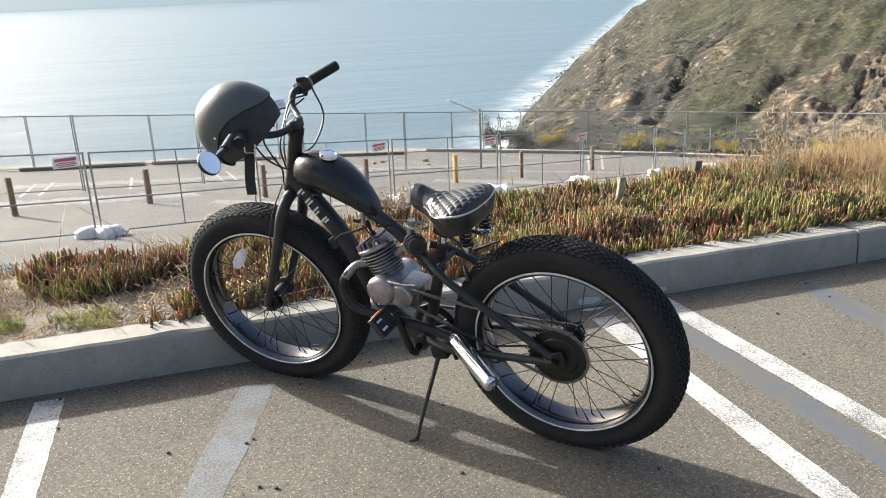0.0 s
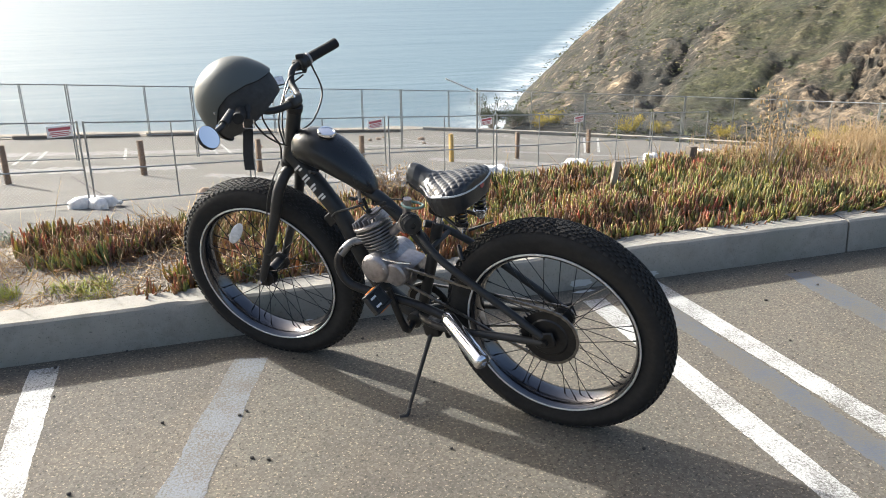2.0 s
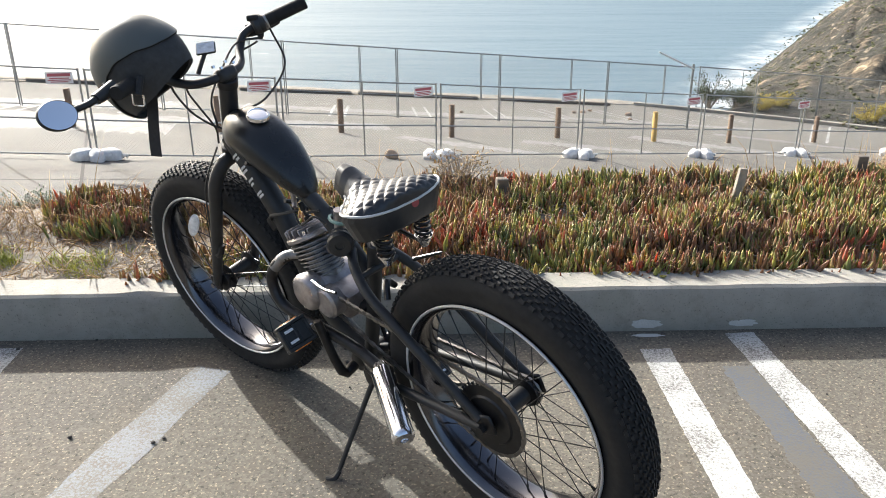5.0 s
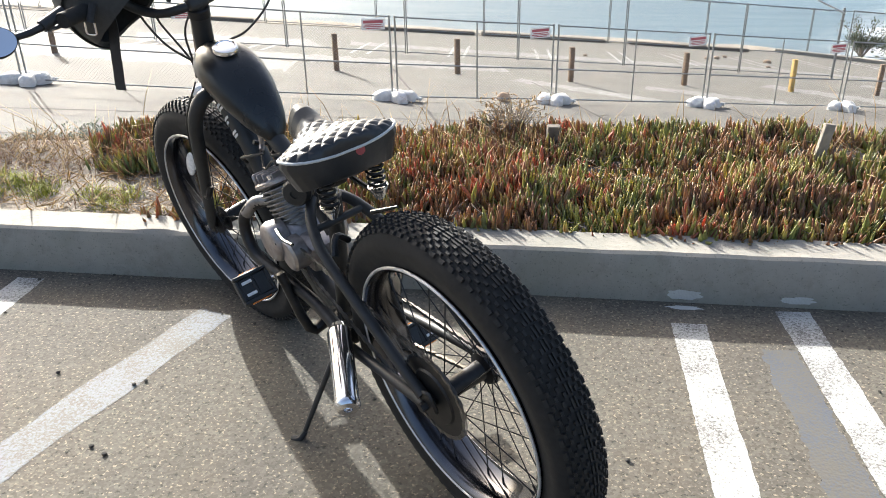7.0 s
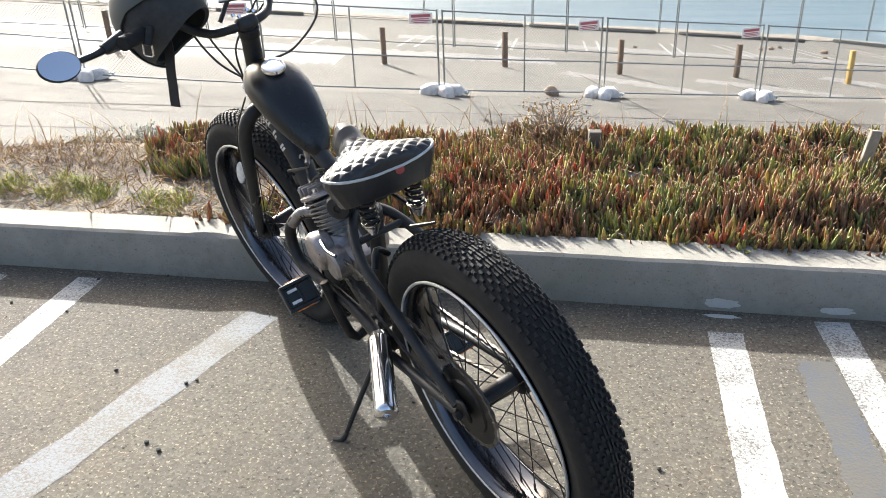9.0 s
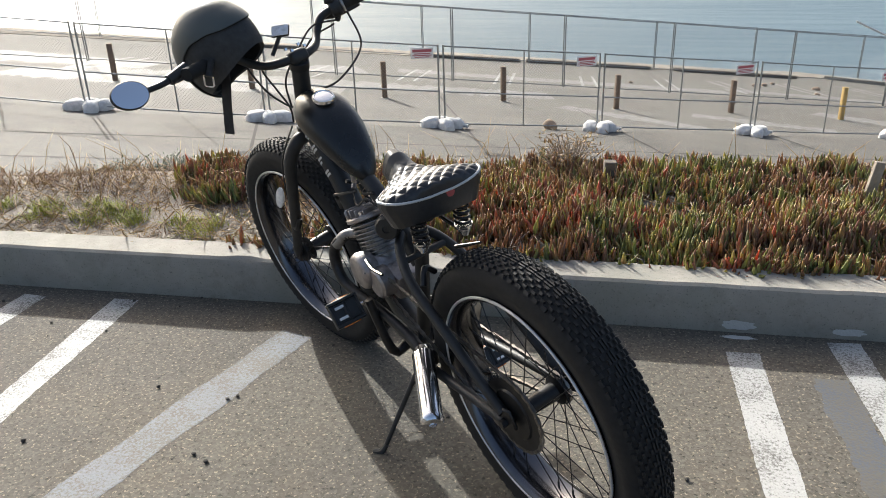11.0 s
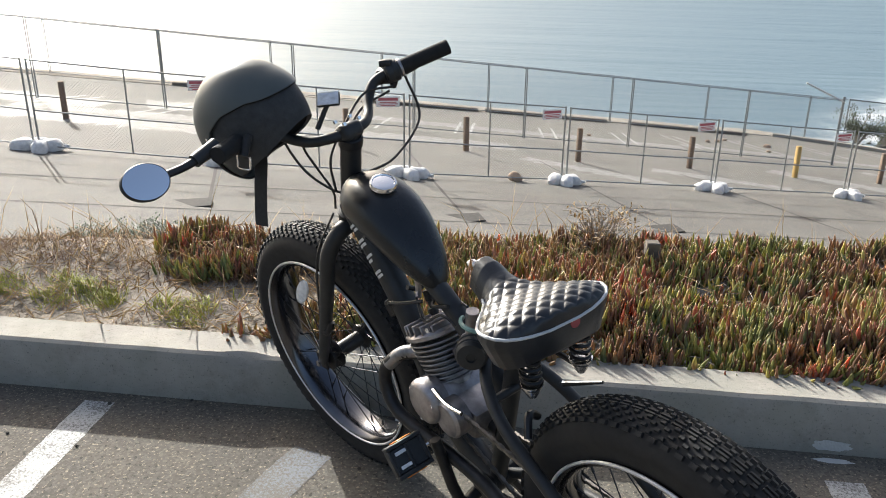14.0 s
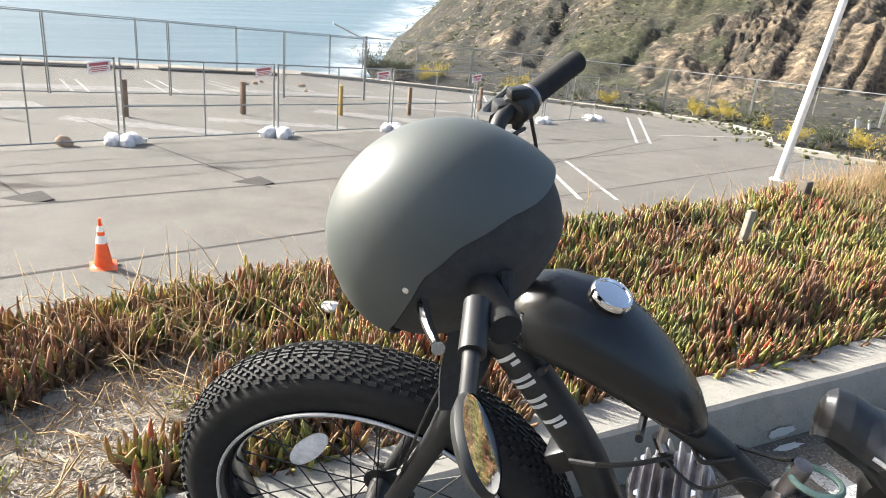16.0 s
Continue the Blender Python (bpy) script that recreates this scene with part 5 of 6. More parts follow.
    def oval(c, nrm, a, b, tilt, name, label, up):
        z = nrm
        y = (up - z * up.dot(z)).normalized()
        x = y.cross(z)
        m = Matrix((( x.x, y.x, z.x, c.x), (x.y, y.y, z.y, c.y), (x.z, y.z, z.z, c.z), (0, 0, 0, 1))) @ Matrix.Rotation(radians(tilt), 4, "Z") @ Matrix.Diagonal((a, b, 1, 1))
        shell = bmesh.new()
        lathe(shell, [(1.0, 0.002), (1.04, 0.0), (1.05, -0.005), (0.9, -0.011), (0.5, -0.016), (0.0, -0.017)], m, 36)
        ob = part(name, shell, M_BLACK, body, label)
        glass = bmesh.new()
        lathe(glass, [(0.0, 0.0018), (0.6, 0.0016), (1.0, 0.0010)], m, 36)
        part("mirror_glass", glass, M_MIRROR, ob, "clean mirror glass")
        return ob
    oval(c, nrm, 0.0334, 0.0470, 0, "mirror", "oval black rear-view mirror", Vector((-0.328, 0.943, 0.052)))
    part("mirror_arm", bar([(0.851, 0.342, 1.092), (0.842, 0.375, 1.088), (0.832, 0.415, 1.088), (0.824, 0.450, 1.086)], [0.009, 0.008, 0.0075, 0.006], 10, 4), M_BLACK, body)
    part("mirror_mount", bar([(0.862, 0.295, 1.106), (0.848, 0.350, 1.091)], 0.0135, 14), M_BLACK, body)
    bm = bmesh.new()
    lay = Matrix.Translation((0.925, 0.010, 1.105)) @ Vector((-0.55, 0.45, 0.72)).to_track_quat("Z", "Y").to_matrix().to_4x4()
    box(bm, (0.050, 0.034, 0.008), lay, 0.003)
    holder = part("bar_mount_plate", bm, M_BLACK, body, "small rectangular plate mounted on the handlebar")
    bm = bmesh.new()
    box(bm, (0.046, 0.030, 0.002), lay @ Matrix.Translation((0, 0, 0.0048)))
    part("plate_face", bm, M_CLEAR_REFLECT, holder, "pale glossy face")
    part("plate_arm", bar([(0.925, 0.010, 1.100), (0.930, 0.020, 1.085), (0.925, 0.050, 1.050)], 0.006, 8, 3), M_BLACK, holder)
    return body


def front_end(root):
    body = new("fork")
    body.parent = root
    tagged(body, "black curved rigid fork")
    for s in (1, -1):
        bm = bar([(0.936, 0.0, 0.806), (0.942, 0.045 * s, 0.795), (0.962, 0.074 * s, 0.745), (0.990, 0.080 * s, 0.665), (1.045, 0.079 * s, 0.535), (1.095, 0.078 * s, 0.425), (1.118, 0.078 * s, 0.372)], [0.020, 0.020, 0.0195, 0.0185, 0.0165, 0.0145, 0.013], 14, 6)
        bm.transform(STEER)
        part("fork_leg", bm, M_BLACK, body, sharp=60)
        bm = bmesh.new()
        box(bm, (0.040, 0.008, 0.050), pose(1.121, 0.078 * s, 0.374), 0.003)
        bm.transform(STEER)
        part("dropout", bm, M_BLACK_STEEL, body)
        bm = lathe(bmesh.new(), [(0.0, 0.014), (0.009, 0.014), (0.010, 0.0)], pose(1.121, 0.082 * s, 0.372, -90 * s), 6)
        bm.transform(STEER)
        part("axle_nut", bm, M_CHROME, body)
    for a, r, name in (((0.878, 1.018), 0.027, "head_cup"), ((0.942, 0.822), 0.030, "head_cup")):
        part(name, lathe(bmesh.new(), [(0.022, -0.012), (r, -0.010), (r, 0.010), (0.022, 0.012)], along((a[0], 0, a[1]), tuple(Vector((a[0], 0, a[1])) + (AXIS_A - AXIS_B))), 24), M_BLACK_STEEL, body)
    # brake caliper bridge and white wheel reflector
    bm = bar([(1.075, 0.080, 0.505), (1.040, 0.086, 0.50), (1.030, 0.075, 0.53)], 0.010, 8, 3)
    bm.transform(STEER)
    part("brake_caliper", bm, M_BLACK_STEEL, body)
    bm = lathe(bmesh.new(), [(0.0, -0.002), (0.040, -0.002), (0.042, 0.0), (0.040, 0.002), (0.0, 0.002)], pose(1.121, 0.034, 0.372, -90), 30)
    bm.transform(STEER)
    part("brake_disc", bm, M_BLACK_STEEL, body)
    wheel(root, "front_wheel", Vector((1.121, 0.0, 0.372)), STEER, "front wheel with fat knobbly tyre and wide rim")
    bm = bmesh.new()
    lay = Matrix.Translation((1.121 + 0.100, 0.030, 0.372 + 0.160)) @ Matrix.Rotation(radians(52), 4, "Y") @ Matrix.Rotation(radians(90), 4, "X")
    lathe(bm, [(0.0, -0.006), (0.7, -0.0055), (0.95, -0.003), (1.0, 0.0), (0.95, 0.003), (0.7, 0.0055), (0.0, 0.006)], lay @ Matrix.Diagonal((0.056, 0.021, 1, 1)), 28)
    bm.transform(STEER)
    part("wheel_reflector", bm, M_CLEAR_REFLECT, root, "white plastic wheel reflector")


def bicycle():
    root = thing("motor_bicycle", BIKE, "black motorised fat-tyre cruiser bicycle leaning on its stand", "bicycle")
    body = new("bike_frame")
    body.parent = root
    tagged(body, "satin black steel cruiser frame")
    def tubing(name, pts, r, steps=6, seg=14, flat=1.0):
        return part(name, bar(pts, r, seg, steps), M_BLACK, body, sharp=60)
    tubing("head_tube", [(0.882, 0, 1.006), (0.943, 0, 0.820)], 0.024, 1)
    down = tubing("down_tube", [(0.930, 0, 0.862), (0.882, 0, 0.806), (0.820, 0, 0.730), (0.758, 0, 0.640), (0.708, 0, 0.530), (0.655, 0, 0.425), (0.580, 0, 0.350), (0.495, 0, 0.312)], 0.030, 6)
    tubing("top_tube", [(0.915, 0, 0.905), (0.800, 0, 0.840), (0.620, 0, 0.750), (0.540, 0, 0.692), (0.470, 0, 0.625), (0.425, 0, 0.570)], 0.0215, 5)
    tubing("seat_tube", [(0.490, 0, 0.315), (0.440, 0, 0.480), (0.402, 0, 0.620), (0.385, 0, 0.680)], 0.0190, 4)
    part("seat_post", bar([(0.388, 0, 0.665), (0.370, 0, 0.745)], 0.0135, 12), M_CHROME, body, "chrome seat post")
    for s in (1, -1):
        tubing("seat_stay", [(0.452, 0.022 * s, 0.655), (0.410, 0.055 * s, 0.632), (0.345, 0.078 * s, 0.592), (0.265, 0.084 * s, 0.545), (0.130, 0.086 * s, 0.462), (0.010, 0.088 * s, 0.388)], 0.0125, 6, 12)
        tubing("chain_stay", [(0.490, 0.020 * s, 0.318), (0.420, 0.060 * s, 0.325), (0.330, 0.080 * s, 0.335), (0.150, 0.086 * s, 0.356), (0.005, 0.088 * s, 0.368)], 0.0125, 6, 12)
        bm = bmesh.new()
        box(bm, (0.070, 0.009, 0.050), pose(0.004, 0.088 * s, 0.378, 0, 20, 0), 0.004)
        part("dropout_plate", bm, M_BLACK_STEEL, body)
        part("axle_nut", lathe(bmesh.new(), [(0.0, 0.014), (0.010, 0.014), (0.011, 0.0)], pose(0.0, 0.092 * s, 0.372, -90 * s), 6), M_BLACK_STEEL, body)
    part("stay_bridge", bar([(0.385, -0.066, 0.618), (0.385, 0.066, 0.618)], 0.009, 10), M_BLACK, body)
    part("bottom_bracket", lathe(bmesh.new(), [(0.0, -0.045), (0.027, -0.045), (0.027, 0.045), (0.0, 0.045)], pose(0.495, 0, 0.308, -90), 20), M_BLACK, body)
    # white marks on the down tube
    strokes = (((-0.5, -1, -0.5, 1), (0.5, 0.2, 0.5, 1)), ((-0.5, -1, -0.5, 1), (0.5, -1, 0.5, 1)), ((-0.5, -1, -0.5, 1), (0.5, -1, 0.5, 0.6)), ((-0.3, -1, -0.3, 1), (0.6, -0.2, 0.6, 1)))
    for k, marks in enumerate(strokes):
        c = Vector((0.889, 0.0, 0.812)).lerp(Vector((0.812, 0.0, 0.722)), k / 3)
        lay = Matrix.Translation(c) @ Matrix.Rotation(radians(-49), 4, "Y")
        bm = bmesh.new()
        for x0, z0, x1, z1 in marks:
            rows = []
            for i in range(5):
                f = i / 4
                x, z = (x0 + (x1 - x0) * f) * 0.0115, (z0 + (z1 - z0) * f) * 0.0170
                d = Vector((x1 - x0, z1 - z0)).normalized() * 0.0034
                rows.append([bm.verts.new(lay @ Vector((-(x + d.y * q), 0.0312 * math.cos(min(1.2, (z - d.x * q) / 0.030)), 0.0312 * math.sin(max(-1.2, min(1.2, (z - d.x * q) / 0.030)))))) for q in (-1, 1)])
            for r, w in zip(rows, rows[1:]):
                bm.faces.new((r[0], r[1], w[1], w[0]))
        part("decal", bm, M_DECAL, down, "white painted decal stroke")
    wheel(root, "rear_wheel", Vector((0.0, 0.0, 0.372)), Matrix(), "rear wheel with fat knobbly tyre and wide rim")
    front_end(root)
    handlebar(root)
    fuel_tank(root)
    engine(root)
    saddle(root)
    # drive: engine chain on the left, pedal chain on the right
    sprocket = lathe(bmesh.new(), [(0.0, 0.006), (0.060, 0.006), (0.064, 0.002), (0.090, 0.002), (0.090, -0.002), (0.0, -0.002)], pose(-0.002, 0.068, 0.380, -90), 44)
    sp = part("drive_sprocket", sprocket, M_BLACK_STEEL, root, "large black drive sprocket")
    tooth = bmesh.new()
    for k in range(40):
        a = 2 * math.pi * k / 40
        box(tooth, (0.008, 0.004, 0.005), Matrix.Translation((-0.002, 0.068, 0.380)) @ Matrix.Rotation(a, 4, "Y") @ Matrix.Translation((0.093, 0, 0)), 0.0)
    part("sprocket_teeth", tooth, M_BLACK_STEEL, sp)
    def chain(name, c0, r0, c1, r1, y, label):
        p0, p1 = Vector((c0[0], 0, c0[1])), Vector((c1[0], 0, c1[1]))
        d = p1 - p0
        base = math.atan2(d.z, d.x)
        off = math.acos(max(-1, min(1, (r0 - r1) / d.length)))
        pts = []
        for k in range(13):
            a = base + off + (2 * math.pi - 2 * off) * k / 12
            pts.append(p0 + Vector((math.cos(a), 0, math.sin(a))) * r0)
        for k in range(13):
            a = base - off + 2 * off * k / 12
            pts.append(p1 + Vector((math.cos(a), 0, math.sin(a))) * r1)
        dense = []
        for a, b in zip(pts, pts[1:] + pts[:1]):
            n = max(1, int((b - a).length / 0.0125))
            dense += [a.lerp(b, i / n) for i in range(n)]
        bm = bmesh.new()
        for i, (a, b) in enumerate(zip(dense, dense[1:] + dense[:1])):
            c = (a + b) / 2
            ang = math.atan2(b.z - a.z, b.x - a.x)
            box(bm, ((b - a).length * 1.15, 0.0075 if i % 2 else 0.0045, 0.0085), Matrix.Translation((c.x, y, c.z)) @ Matrix.Rotation(-ang, 4, "Y"))
        part(name, bm, M_CHAIN, root, label, 20)
    chain("drive_chain", (-0.002, 0.380), 0.094, (0.520, 0.508), 0.024, 0.068, "black oily drive chain")
    chain("pedal_chain", (0.0, 0.372), 0.036, (0.495, 0.308), 0.085, -0.066, "black oily pedal chain")
    part("freewheel", lathe(bmesh.new(), [(0.0, -0.006), (0.034, -0.006), (0.036, 0.0), (0.034, 0.006), (0.0, 0.006)], pose(0.0, -0.066, 0.372, -90), 24), M_BLACK_STEEL, root)
    ring = part("chainring", lathe(bmesh.new(), [(0.058, -0.002), (0.084, -0.002), (0.084, 0.002), (0.058, 0.002)], pose(0.495, -0.066, 0.308, -90), 36, True), M_BLACK_STEEL, root)
    for k in range(5):
        a = 2 * math.pi * k / 5
        part("chainring_arm", bar([(0.495, -0.064, 0.308), (0.495 + 0.062 * math.cos(a), -0.066, 0.308 + 0.062 * math.sin(a))], 0.006, 8), M_BLACK_STEEL, ring)
    # cranks and pedals
    for s, end in ((1, Vector((0.530, 0.118, 0.470))), (-1, Vector((0.460, -0.118, 0.146)))):
        crank = part("crank", bar([(0.495, 0.055 * s, 0.308), (0.497, 0.100 * s, 0.312), tuple(end)], [0.015, 0.013, 0.012], 10, 3), M_BLACK_STEEL, root)
        c = Vector((end.x, end.y + 0.068 * s, end.z))
        lay = Matrix.Translation(c) @ Matrix.Rotation(radians(-52), 4, "Y") @ Matrix.Diagonal((0.74, 0.84, 0.95, 1))
        pedal = new("pedal")
        pedal.parent = root
        pedal.matrix_local = lay
        tagged(pedal, "black plastic pedal with reflectors")
        part("spindle", bar([(0, -0.06 * s, 0), (0, 0.05, 0)], 0.006, 8), M_CHROME, pedal)
        for x in (-0.042, 0.042):
            bm = bmesh.new()
            box(bm, (0.013, 0.100, 0.026), Matrix.Translation((x, 0, 0)), 0.003)
            part("pedal_bar", bm, M_BLACK, pedal)
            bm = bmesh.new()
            box(bm, (0.004, 0.056, 0.016), Matrix.Translation((x * 1.19, 0, 0)), 0.001)
            part("pedal_reflector", bm, M_REFLECT, pedal, "amber reflector")
        bm = bmesh.new()
        box(bm, (0.074, 0.086, 0.014), None, 0.004)
        part("pedal_core", bm, M_BLACK, pedal)
        for x in (-0.020, 0.020):
            bm = bmesh.new()
            box(bm, (0.010, 0.030, 0.004), Matrix.Translation((x, 0.018 * s, 0.0085)), 0.001)
            part("pedal_reflector", bm, M_CLEAR_REFLECT, pedal, "small white reflector")
        for y in (-0.045, 0.0, 0.045):
            bm = bmesh.new()
            box(bm, (0.075, 0.011, 0.022), Matrix.Translation((0, y, 0)), 0.003)
            part("pedal_web", bm, M_BLACK, pedal)
    # stand
    stand = part("kickstand", bar([(0.420, 0.058, 0.292), (0.430, 0.095, 0.235), (0.455, 0.212, 0.056)], [0.0085, 0.0075, 0.0065], 10, 4), M_BLACK, root, "black kickstand, folded out")
    part("stand_foot", bar([(0.450, 0.205, 0.068), (0.458, 0.222, 0.050), (0.474, 0.238, 0.048)], [0.007, 0.010, 0.008], 8, 3), M_BLACK, stand)
    bm = bmesh.new()
    box(bm, (0.060, 0.050, 0.050), pose(0.418, 0.045, 0.300, 0, 10, 0), 0.010, 2)
    part("stand_bracket", bm, M_BLACK_STEEL, stand)
    # cables
    for pts, r in (([(0.940, -0.165, 1.085), (0.955, -0.095, 1.085), (0.945, -0.030, 1.035), (0.930, 0.030, 0.975), (0.915, 0.040, 0.900)], 0.003),
                   ([(0.950, -0.160, 1.075), (0.965, -0.080, 1.045), (0.950, -0.010, 0.960), (0.925, 0.020, 0.880)], 0.003),
                   ([(0.945, -0.205, 1.10), (0.925, -0.215, 1.00), (0.905, -0.12, 0.935), (0.900, -0.035, 0.925)], 0.0032),
                   ([(0.950, 0.125, 1.060), (0.965, 0.105, 1.005), (0.955, 0.080, 0.950), (0.932, 0.050, 0.912), (0.912, 0.028, 0.895)], 0.0032),
                   ([(0.925, 0.090, 1.045), (0.950, 0.078, 1.005), (0.950, 0.055, 0.950), (0.938, 0.036, 0.895), (0.945, 0.035, 0.850)], 0.003),
                   ([(0.95, 0.04, 0.84), (0.985, 0.085, 0.74), (1.02, 0.09, 0.62), (1.045, 0.085, 0.515)], 0.0025),
                   ([(0.900, -0.03, 0.92), (0.82, -0.04, 0.80), (0.66, -0.04, 0.72), (0.52, 0.0, 0.74), (0.492, 0.02, 0.762)], 0.003),
                   ([(0.660, 0.03, 0.720), (0.600, 0.055, 0.700), (0.545, 0.050, 0.735), (0.510, 0.040, 0.720)], 0.003),
                   ([(0.780, 0.030, 0.655), (0.735, 0.055, 0.690), (0.690, 0.050, 0.705), (0.640, 0.030, 0.720)], 0.004),
                   ([(0.560, 0.02, 0.735), (0.600, 0.03, 0.725), (0.616, 0.012, 0.730)], 0.004)):
        part("cable", bar(pts, r, 6, 8), M_CABLE, root)
    loop = [(0.458 + 0.034 * math.cos(a), 0.026 + 0.030 * math.sin(a), 0.742 + 0.006 * math.sin(a + 0.5)) for a in np.linspace(0.3, 6.2, 30)]
    part("fuel_hose", tube(bmesh.new(), loop, 0.0045, 8), M_HOSE, root, "clear green fuel hose loop")
    bm = bmesh.new()
    box(bm, (0.050, 0.052, 0.042), pose(0.792, 0.0, 0.640, 0, 38, 0), 0.008, 2)
    part("coil_bracket", bm, M_BLACK_STEEL, root)
    # rear brake and saddle-post wires
    part("rear_brake", bar([(0.300, 0.030, 0.610), (0.285, 0.062, 0.640), (0.265, 0.085, 0.610)], 0.008, 8, 3), M_BLACK_STEEL, root)
    part("brake_adjuster", bar([(0.300, -0.040, 0.645), (0.220, -0.060, 0.678)], [0.006, 0.003], 8), M_BLACK_STEEL, root, "black brake adjuster")
    return root


HELMET_DOME, HELMET_LONG, HELMET_AT = (-0.616, -0.025, 0.783), (0.593, -0.295, 0.649), (-0.608, -0.612, 1.052)


def helmet():
    """A half helmet hung over the left grip, its dome turned forward and out."""
    dome = Vector(HELMET_DOME).normalized()
    long = Vector(HELMET_LONG)
    long = (long - dome * long.dot(dome)).normalized()
    wide = dome.cross(long)
    c = Vector(HELMET_AT)
    m = Matrix(((long.x, wide.x, dome.x, c.x), (long.y, wide.y, dome.y, c.y), (long.z, wide.z, dome.z, c.z), (0, 0, 0, 1)))
    root = thing("helmet", m, "matt olive-grey half helmet hung over the handlebar", "helmet")
    a, b, hgt = 0.125, 0.098, 0.119
    turns = [2 * math.pi * i / 72 for i in range(72)]

    def brim(t):
        """Height of the shell's edge: high over the ears, low at the nape."""
        return float(np.interp(math.cos(t), [-1, -0.93, -0.8, -0.53, -0.2, 0.2, 0.63, 0.82, 1], [-0.092, -0.070, -0.040, -0.008, 0.026, 0.036, 0.026, 0.012, 0.002]))

    def skirt(t):
        return float(np.interp(math.cos(t), [-1, -0.7, -0.4, 0.3, 0.7, 1], [-0.080, -0.075, -0.078, -0.076, -0.070, -0.062]))

    def wall(t, z, k=1.0):
        """A point of the round outer form at an angle and a height."""
        r = math.sqrt(max(0.0, 1 - (z / hgt) ** 2)) if z > 0 else math.sqrt(max(0.05, 1 - (z / 0.135) ** 2))
        tail = 0.012 * max(0.0, -math.cos(t)) ** 4 * min(1.0, max(0.0, (0.02 - z) / 0.07))
        peak = 0.010 * max(0.0, math.cos(t)) ** 3 * min(1.0, max(0.0, (0.05 - z) / 0.05))
        return Vector(((a * k * r ** 0.96 + tail + peak) * math.cos(t), b * k * r ** 0.96 * math.sin(t), z * k if z > 0 else z))

    def dome_rows(top, low, k, rings):
        bm = bmesh.new()
        rows = []
        for j in range(rings + 1):
            s = math.sin(math.pi / 2 * j / rings)
            rows.append([bm.verts.new(wall(t, top(t) + (low(t) - top(t)) * (1 - math.cos(math.pi / 2 * j / rings)), k)) for t in turns])
        for r, s in zip(rows, rows[1:]):
            for i in range(72):
                bm.faces.new((r[i], r[(i + 1) % 72], s[(i + 1) % 72], s[i]))
        bmesh.ops.remove_doubles(bm, verts=bm.verts, dist=1e-4)
        return bm
    outer = dome_rows(lambda t: hgt, brim, 1.0, 26)
    bmesh.ops.solidify(outer, geom=outer.faces[:], thickness=0.004)
    part("shell", outer, M_HELMET, root, "matt olive-grey shell", 60)
    flap = dome_rows(lambda t: brim(t) + 0.03, skirt, 0.965, 12)
    bmesh.ops.solidify(flap, geom=flap.faces[:], thickness=-0.010)
    part("ear_flap", flap, M_PAD, root, "black padded ear and neck flap", 60)
    inner = dome_rows(lambda t: hgt, lambda t: brim(t) + 0.01, 0.93, 16)
    part("liner", inner, M_PAD, root, "black padded liner", 60)
    part("rim_trim", tube(bmesh.new(), [wall(t, brim(t), 1.0) for t in turns], 0.0018, 8, closed=True), M_RUBBER, root, "black rubber edge trim")
    back = m.inverted()
    for s in (1, -1):
        t = radians(112 * s)
        p = wall(t, brim(t) + 0.012)
        part("rivet", lathe(bmesh.new(), [(0.0, 0.003), (0.004, 0.002), (0.005, 0.0)], along(p * 1.02, p * 1.1), 10), M_CHROME, root)
    # chin strap: a flat web hanging straight down, and its buckle
    top, low = BIKE @ Vector((0.905, 0.195, 1.060)), BIKE @ Vector((0.925, 0.205, 0.890))
    low = Vector((top.x - 0.004, top.y - 0.004, low.z))
    bm = bmesh.new()
    rows = []
    for i in range(15):
        q = top.lerp(low, i / 14) + Vector((0.0022 * math.sin(i * 0.45), 0.002 * math.sin(i * 0.8), 0))
        rows.append([bm.verts.new(back @ (q + Vector((0.0150 * u, -0.004 * u, 0)) + Vector((0, 0.0014 * w, 0)))) for u, w in ((-1, -1), (1, -1), (1, 1), (-1, 1))])
    for r, s in zip(rows, rows[1:]):
        for k in range(4):
            bm.faces.new((r[k], r[(k + 1) % 4], s[(k + 1) % 4], s[k]))
    bm.faces.new(rows[0][::-1]), bm.faces.new(rows[-1])
    part("chin_strap", bm, M_WEB, root, "black webbing chin strap")
    c2 = BIKE @ Vector((0.842, 0.258, 1.060))
    ring = [back @ (c2 + Vector((0.015 * x, -0.005 * x, 0.013 * z))) for x, z in ((-1, 1), (-1, -0.8), (-0.7, -1), (0.7, -1), (1, -0.8), (1, 1))]
    part("buckle", tube(bmesh.new(), ring, 0.0022, 6), M_CHROME, root, "bright wire buckle")
    part("buckle_strap", bar([back @ (c2 + Vector((0, 0, 0.012))), back @ (c2 + Vector((0.004, 0.02, 0.05)))], 0.009, 8), M_WEB, root)
    return root


